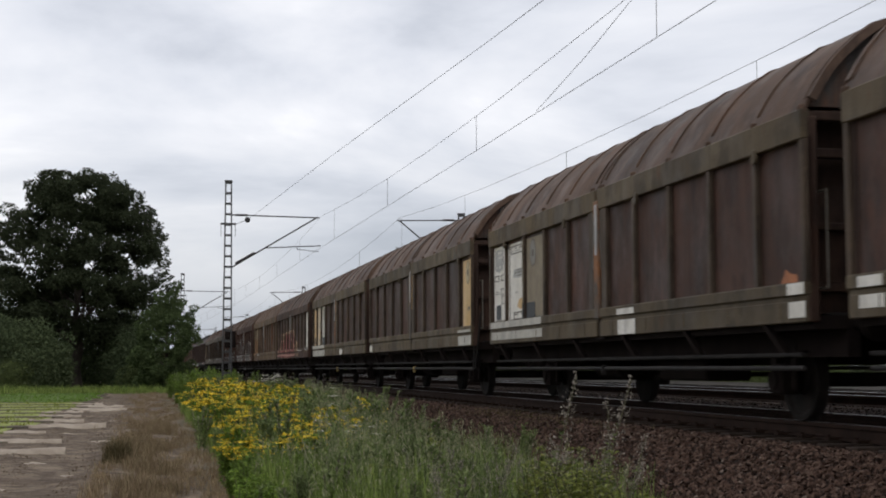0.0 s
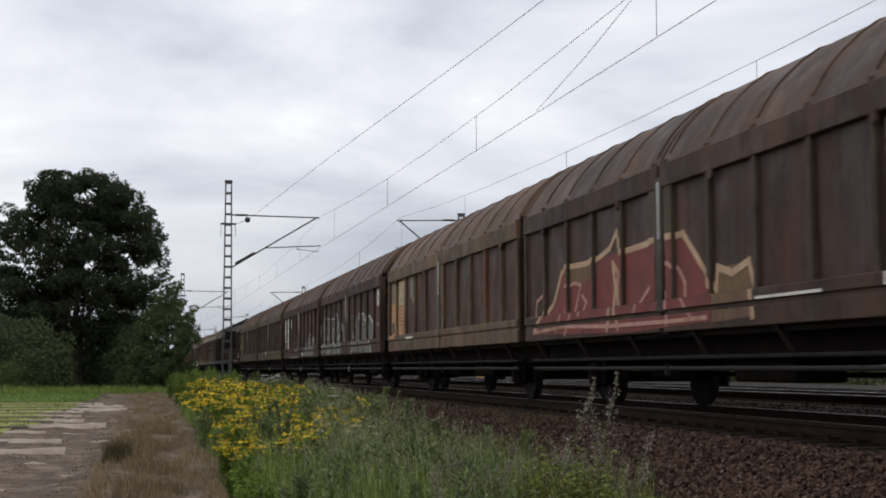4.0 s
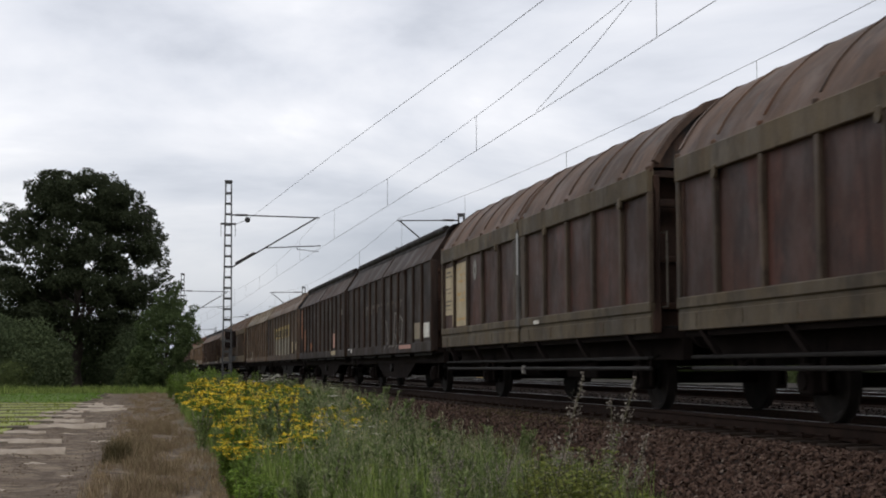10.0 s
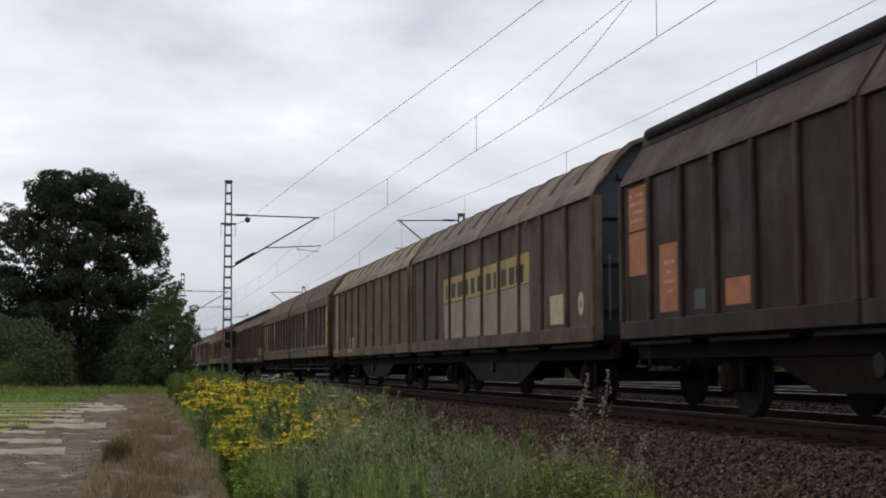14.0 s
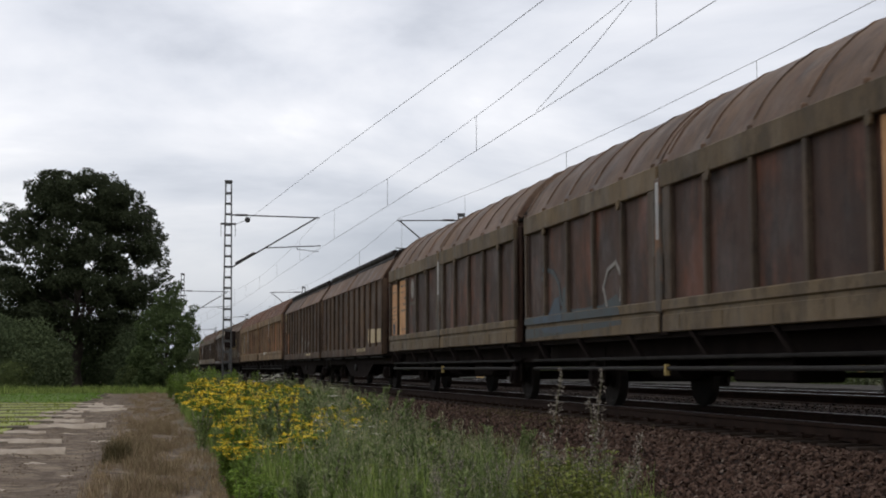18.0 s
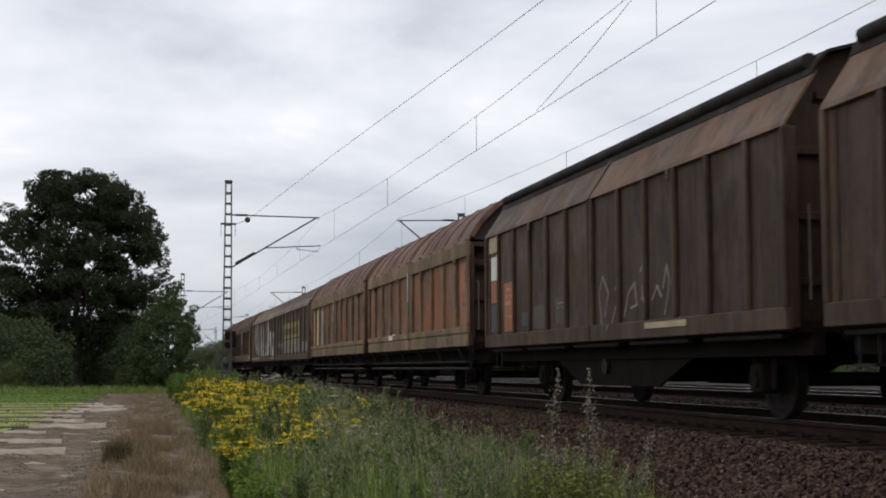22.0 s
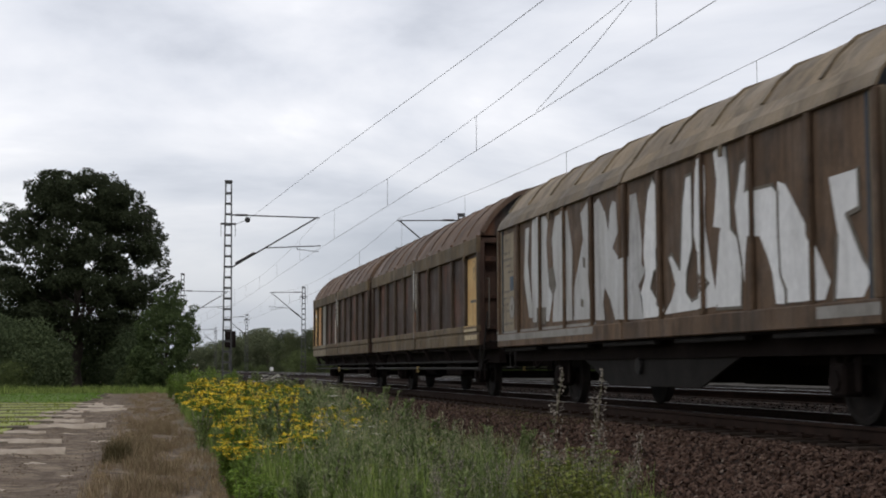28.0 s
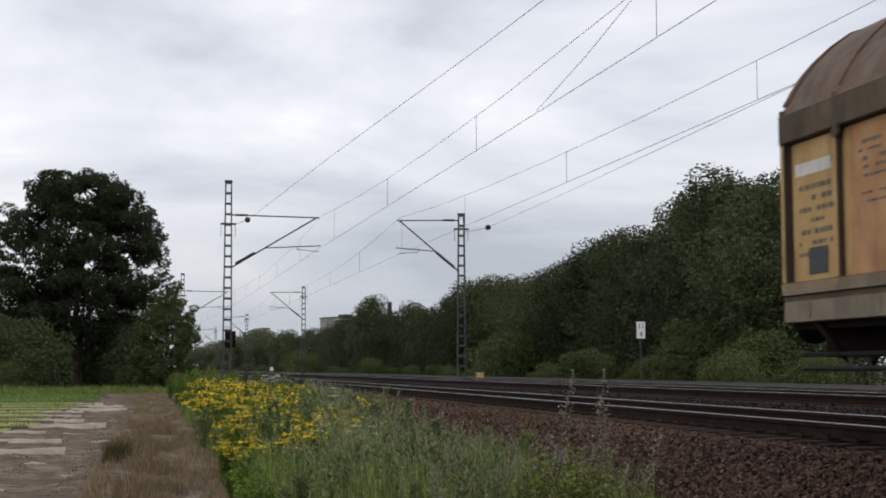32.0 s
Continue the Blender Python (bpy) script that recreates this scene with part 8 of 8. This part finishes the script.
rng = np.random.default_rng(12)
CROPS = []
k = 0
s = 24.5
while s < 92:
    wid = 3.35 if s < 66 else 3.2
    e = field_edge(s) + rng.uniform(-0.25, 0.2)
    sh = Shape()
    cols = [e - 0.25, e - 0.9, e - 2, e - 4, e - 8, e - 20, e - 60, e - 160]
    rows = [(0.0, -0.06), (0.2, 0.025), (wid / 2, 0.05), (wid - 0.2, 0.025), (wid, -0.06)]
    for x in cols:
        for dy, dz in rows:
            sh.v.append((x, s + dy + rng.normal() * 0.03, -1.0 + dz * (0.3 if x == cols[0] else 1) + rng.normal() * 0.012))
    sh.f = [(i * 5 + j, i * 5 + j + 1, i * 5 + j + 6, i * 5 + j + 5) for i in range(7) for j in range(4)]
    gap = Shape().add([(e + 0.1, s + wid - 0.1, -1.04), (e + 0.1, s + wid + 0.9, -1.04), (e - 160, s + wid + 0.9, -1.04), (e - 160, s + wid - 0.1, -1.04), (e + 0.1, s + wid + 0.05, -0.955), (e + 0.1, s + wid + 0.75, -0.955), (e - 160, s + wid + 0.75, -0.955), (e - 160, s + wid + 0.05, -0.955)],
                      [(0, 1, 5, 4), (1, 2, 6, 5), (2, 3, 7, 6), (3, 0, 4, 7), (4, 5, 6, 7)])
    thing("furrow", "dark bare soil strip between crop beds", "furrow", "furrows", shape=gap, material=M_DARKSOIL)
    bed = thing("crop_bed", "long low bed of young light green crop" if s < 66 else "bed of dense green crop", "crop bed", "crop beds", shape=sh, material=M_BEDSOIL if s < 66 else M_BEDSOIL2, smooth=60)
    n = 200 if s < 66 else 500
    px = e - 0.4 - 17 * rng.uniform(0, 1, n) ** 1.2
    P = np.stack([px, s + 0.15 + (wid - 0.3) * rng.uniform(0, 1, n), np.full(n, -0.965)], 1)
    CROPS.append((s < 66, P))
    end = Shape()
    lx, m = rng.uniform(1.0, 1.7), 12
    off = rng.uniform(-0.3, 0.3)
    for i in range(m):
        q = i / (m - 1)
        hw = (0.30 + 0.30 * rng.uniform()) * math.sin(math.pi * (0.05 + 0.9 * q)) ** 0.7
        x = e - 0.6 + off + lx * q * 1.3
        c = s - 0.35 + 0.12 * math.sin(5 * q + s)
        end.v += [(x, c - hw, -1.05), (x, c - hw * 0.55, -0.945 + rng.normal() * 0.015), (x, c + rng.normal() * 0.05, -0.905 + rng.normal() * 0.02), (x, c + hw * 0.6, -0.945 + rng.normal() * 0.015), (x, c + hw, -1.05)]
    end.f = [(i * 5 + j, i * 5 + j + 1, i * 5 + j + 6, i * 5 + j + 5) for i in range(m - 1) for j in range(4)]
    if s < 68:
        thing("sand_ridge", "pale dry sandy ridge at the end of a crop bed", "sand ridge", "sand ridges", shape=end, material=M_SAND, smooth=60)
    s += wid + 0.8
for k in range(11):
    s = 20.5 + 40 * (k / 10) ** 1.3
    x0 = -1.75 + 0.35 * math.sin(k * 2.1) - (0.5 if k % 3 == 0 else 0)
    lx, m = rng.uniform(0.35, 0.9), 8
    sh = Shape()
    for i in range(m):
        q = i / (m - 1)
        hw = rng.uniform(0.14, 0.34) * math.sin(math.pi * (0.05 + 0.9 * q)) ** 0.7
        x, c = x0 + lx * q, s + rng.normal() * 0.06
        g = ground_z(x, c)
        sh.v += [(x, c - hw, g - 0.05), (x, c - hw * 0.5, g + 0.006 + rng.normal() * 0.008), (x, c, g + 0.016 + rng.normal() * 0.008), (x, c + hw * 0.5, g + 0.006), (x, c + hw, g - 0.05)]
    sh.f = [(i * 5 + j, i * 5 + j + 1, i * 5 + j + 6, i * 5 + j + 5) for i in range(m - 1) for j in range(4)]
    thing("sand_drift", "thin pale drift of sand on the farm track", "sand drift", "sand drifts", shape=sh, material=M_SAND, smooth=60)
for light, nm in ((True, "young_crop"), (False, "green_crop")):
    P = np.concatenate([p for f, p in CROPS if f == light])
    blades(nm, "rows of young light green crop" if light else "rows of dense green crop", P, rng.uniform(0.04, 0.09, len(P)), M_CROP if light else M_CROP2, rng, 0.022, 0.9, 3)

# ---------------------------------------------------------------- ballast stones
def stones(n, rng, s_of, x_of, size, level=None, mat=None):
    base = np.array([(-1, -0.7, -0.5), (0.9, -0.9, -0.4), (1.0, 0.8, -0.5), (-0.8, 1.0, -0.4), (-0.6, -0.6, 0.6), (0.7, -0.5, 0.7), (0.5, 0.7, 0.55), (-0.7, 0.5, 0.7)])
    faces = np.array([(0, 1, 5, 4), (1, 2, 6, 5), (2, 3, 7, 6), (3, 0, 4, 7), (4, 5, 6, 7)])
    S, X = s_of(n), x_of(n)
    Z = np.array([level(x, s) for x, s in zip(X, S)]) if level else np.array([bed_z(x) for x in X])
    C = np.stack([X + np.array([bend(s) for s in S]), S, Z], 1)
    k = size * rng.uniform(0.55, 1.25, n)
    A = rng.normal(size=(n, 3, 3))
    Q, _ = np.linalg.qr(A)
    sq = rng.uniform(0.65, 1.0, (n, 1, 3))
    V = base[None] * (1 + 0.22 * rng.normal(size=(n, 8, 3))) * sq
    V = np.einsum("nij,nkj->nki", Q, V) * k[:, None, None] + C[:, None, :] + np.array([0, 0, size * 0.2])
    me = bpy.data.meshes.new("ballast_stones")
    me.vertices.add(n * 8)
    me.vertices.foreach_set("co", V.astype(np.float32).reshape(-1))
    F = (faces[None] + (np.arange(n) * 8)[:, None, None]).reshape(-1).astype(np.int32)
    me.loops.add(len(F))
    me.loops.foreach_set("vertex_index", F)
    me.polygons.add(n * 5)
    me.polygons.foreach_set("loop_start", np.arange(0, n * 20, 4, dtype=np.int32))
    me.materials.append(mat or M_STONE)
    me.update(calc_edges=True)
    return me


M_CLOD = island("dry_soil_clods", [(0, (0.085, 0.062, 0.042)), (0.6, (0.14, 0.105, 0.075)), (1, (0.22, 0.175, 0.13))], 0.95, 0.1, 0.0)
rng = np.random.default_rng(3)
clods = stones(9000, rng, lambda n: 16 + 70 * rng.uniform(0, 1, n) ** 1.5, lambda n: -2.9 + 3.1 * rng.uniform(0, 1, n), 0.013, ground_z, M_CLOD)
tagged(new("soil_clods", clods), "loose brown clods of soil on the farm track", "soil", kind="stuff")
near = stones(42000, rng, lambda n: 9 + 33 * rng.uniform(0, 1, n) ** 1.5, lambda n: rng.uniform(4.3, 6.75, n), 0.028)
tagged(new("ballast_stones", near), "loose brown crushed stone on the ballast shoulder", "ballast", kind="stuff")
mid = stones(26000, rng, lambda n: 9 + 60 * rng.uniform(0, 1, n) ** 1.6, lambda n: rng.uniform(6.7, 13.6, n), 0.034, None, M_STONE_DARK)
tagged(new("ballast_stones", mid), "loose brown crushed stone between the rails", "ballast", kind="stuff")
farb = stones(16000, rng, lambda n: rng.uniform(40, 90, n), lambda n: rng.uniform(4.4, 6.6, n), 0.045)
tagged(new("ballast_stones", farb), "loose brown crushed stone farther along the line", "ballast", kind="stuff")

# ---------------------------------------------------------------- sleepers
SLEEP_ME = Shape().box(-1.3, 1.3, -0.13, 0.13, -0.17, 0.0, 0.015).mesh("sleeper", M_SLEEPER)
CLIP_ME = Shape().box(-0.09, 0.09, -0.06, 0.06, -0.005, 0.035, 0.01).tube((-0.06, 0, 0.03), (-0.06, 0, 0.06), 0.018, 6).mesh("rail_fastener", M_RAIL)
for name, x, top, count in (("track_bed_near", NEAR_X, -0.173, 150), ("track_bed_far", FAR_X, FAR_TOP - 0.173, 130)):
    tr = tagged(new(name), "row of weathered sleepers under the rails", "sleepers", kind="structure")
    for i in range(count):
        s = 6 + 0.62 * i
        o = part("sleeper", SLEEP_ME, None, tr)
        o.matrix_basis = pose(x + bend(s), s, top, 0, 0, turn(s))
        if i < 60 and name.endswith("near"):
            for dx in (-0.85, 0.85):
                c = part("rail_fastener", CLIP_ME, None, o)
                c.matrix_basis = pose(dx, 0, 0)
# ---------------------------------------------------------------- small things beside the line
def letters(text, size, mat, parent, at, name="numeral"):
    cu = bpy.data.curves.new(name, "FONT")
    cu.body, cu.size, cu.align_x, cu.align_y, cu.extrude = text, size, "CENTER", "CENTER", 0.002
    cu.materials.append(mat)
    ob = new(name, cu)
    ob.parent = parent
    ob.matrix_basis = at
    return ob


M_SIGNWHITE = mottled("white_sign_enamel", (0.74, 0.74, 0.73), (0.62, 0.62, 0.60), 3, 0.5, 0.05, 0.002, 30)
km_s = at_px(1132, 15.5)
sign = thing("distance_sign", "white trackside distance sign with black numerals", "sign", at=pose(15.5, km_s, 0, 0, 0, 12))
part("post", Shape().tube((0, 0.04, -0.75), (0, 0.04, 2.0), 0.022, 8), M_STEEL, sign)
part("board", Shape().box(-0.16, 0.16, -0.01, 0.01, 1.52, 2.06, 0.006), M_SIGNWHITE, sign, "white rectangular board")
letters("11", 0.25, M_BLACK, sign, pose(0, -0.014, 1.92, 90))
letters("4", 0.25, M_BLACK, sign, pose(0, -0.014, 1.66, 90))

sig = thing("railway_signal", "black trackside signal head on a grey post", "signal", at=pose(4.4, 80, 0))
part("post", Shape().tube((0, 0.2, -0.85), (0, 0.2, 2.3), 0.07, 8), M_STEEL, sig)
head = part("signal_head", Shape().box(-0.30, 0.30, -0.1, 0.12, 1.75, 2.66, 0.03), M_FRAME, sig, "black signal head")
for z in (2.4, 2.0):
    part("hood", Shape().tube((0, -0.1, z), (0, -0.3, z), 0.12, 12), M_FRAME, head)

# pale cable trough beyond the far track and a light gravel strip behind it
TROUGH = [(13.75, -0.05), (13.75, 0.30), (13.80, 0.335), (14.05, 0.335), (14.10, 0.30), (14.10, -0.05)]
trough = tagged(new("cable_trough"), "row of pale concrete cable trough covers", "cable trough", kind="structure")
M_TROUGH = mottled("weathered_trough_concrete", (0.050, 0.046, 0.042), (0.080, 0.074, 0.066), 3, 0.9, 0.35, 0.01, 40, spec=0.1)
lid = Shape().box(-0.22, 0.22, -0.49, 0.49, 0.0, 0.06, 0.012).mesh("trough_cover", M_TROUGH)
for i in range(90):
    s = 12 + i * 1.0
    c = part("trough_cover", lid, None, trough)
    c.matrix_basis = pose(13.55 + bend(s), s, 0.12 + 0.008 * math.sin(i * 2.3), 0, 0, turn(s))
part("trough_wall", sweep([(13.35, -0.3), (13.35, 0.12), (13.75, 0.12), (13.75, -0.3)], STATIONS, True), M_TROUGH, trough)
thing("gravel_path", "pale gravel service path beside the far track", "path", kind="structure", shape=sweep([(15.6, -0.6), (15.9, 0.10), (17.0, 0.16), (17.4, -0.6)], STATIONS), material=mottled("pale_path_gravel", (0.030, 0.027, 0.023), (0.055, 0.049, 0.042), 4, 0.95, 0.6, 0.02, 24, spec=0.1))

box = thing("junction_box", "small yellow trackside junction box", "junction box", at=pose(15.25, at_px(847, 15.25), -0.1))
part("body", Shape().box(-0.17, 0.17, -0.12, 0.12, 0.1, 0.42, 0.03), M_YELLOW, box)
part("lid", Shape().box(-0.19, 0.19, -0.14, 0.14, 0.42, 0.47, 0.015), M_CREAM, box)
part("stand", Shape().tube((0, 0, -0.5), (0, 0, 0.12), 0.04, 8), M_STEEL, box)

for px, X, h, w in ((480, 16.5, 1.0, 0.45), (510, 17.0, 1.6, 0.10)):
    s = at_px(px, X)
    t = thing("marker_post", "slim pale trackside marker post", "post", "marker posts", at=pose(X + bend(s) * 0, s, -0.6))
    part("shaft", Shape().tube((0, 0, 0), (0, 0, h), 0.06 if w > 0.2 else w, 8), M_CONC, t)
    if w > 0.2:
        part("plate", Shape().box(-w / 2, w / 2, -0.09, -0.06, h - 0.15, h + 0.35, 0.01), M_SIGNWHITE, t)

# red relay cabin with a pale roof beside the line
M_BRICK = mottled("dull_red_cabin_wall", (0.17, 0.060, 0.045), (0.12, 0.046, 0.036), 3, 0.85, 0.3, 0.01, 30)
cabin = thing("relay_cabin", "small red relay cabin with a pale flat roof", "cabin", at=pose(3.78, 130, -0.75))
part("wall", Shape().box(-0.45, 0.45, -0.6, 0.6, -0.3, 1.55, 0.01), M_BRICK, cabin)
part("roof", Shape().box(-0.52, 0.52, -0.7, 0.7, 1.55, 1.78, 0.02), M_CONC, cabin, "pale concrete roof slab")
part("door", Shape().box(-0.3, 0.3, -0.64, -0.6, 0.0, 1.35, 0.01), M_PANELGREY, cabin)

# flat-roofed building far behind the woodland
M_RENDER = mottled("pale_building_render", (0.42, 0.40, 0.38), (0.34, 0.32, 0.30), 0.4, 0.9, 0.1, 0.02, 4)
bs = 420.0
bld = thing("apartment_building", "distant pale flat-roofed apartment building", "building", at=pose(54.4, bs, 0, 0, 0, 20))
part("wall", Shape().box(-3.7, 3.7, -4, 4, -1, 15.2), M_RENDER, bld)
part("roof", Shape().box(-3.9, 3.9, -4.3, 4.3, 15.2, 15.5, 0.05), M_DARK, bld)
part("roof_house", Shape().box(1.2, 3.8, -2, 2, 15.5, 16.4, 0.05), M_DARK, bld)
pane = Shape().box(-0.6, 0.6, -0.05, 0.05, -0.7, 0.7).mesh("window", M_PANELGREY)
for fl in range(5):
    for i in range(3):
        o = part("window", pane, None, bld)
        o.matrix_basis = pose(-2.4 + 2.4 * i, -4.03, 1.2 + 2.8 * fl)
chim = thing("chimney", "dark distant chimney above the trees", "chimney", at=pose(50.0, 300, 0))
part("stack", Shape().box(-0.4, 0.4, -0.4, 0.4, -1, 14.6, 0.03), M_DARK, chim)
# ---------------------------------------------------------------- movement of the train
def rear_at(t):
    """Distance along the line of the train's rear end; it slows, then picks up a little."""
    q = (t - 16) / 16
    return 179.5387 - 164.7167 * q + 5.8782 * q * q - 6.7672 * q ** 3


def motions():
    times = [2.0 * i for i in range(17)]
    for w, p in TRAIN:
        rows = []
        for t in times:
            s = rear_at(t) - p
            rows.append((t, pose(NEAR_X + bend(s), s, 0, 0, 0, turn(s))))
        walk(w, rows)
    # thin stalks bend to and fro in the wind
    for k, o in enumerate(SWAY):
        base = o.matrix_basis.copy()
        rows = []
        for i in range(65):
            t = 0.5 * i
            a = 7.0 + 3.2 * math.sin(1.9 * t + k * 1.3) + 2.4 * math.sin(0.63 * t + k * 2.1) + 3.5 * math.sin(0.19 * t + 0.4)
            b = 1.6 * math.sin(1.4 * t + k * 0.7)
            rows.append((t, Matrix.Translation(base.translation) @ pose(0, 0, 0, b, a, 0) @ base.to_quaternion().to_matrix().to_4x4()))
        walk(o, rows)
    # wheels roll without slipping; all wheelsets turn alike
    first = WHEELSETS[0]
    walk(first, [(k * 0.05, pose(0, 0, 0, (rear_at(0) - rear_at(k * 0.05)) / 0.458 * 180 / math.pi)) for k in range(641)])
    act, slot = first.animation_data.action, first.animation_data.action_slot
    for ws in WHEELSETS[1:]:
        ws.rotation_mode = "QUATERNION"
        ws.animation_data_create()
        ws.animation_data.action = act
        ws.animation_data.action_slot = slot


motions()
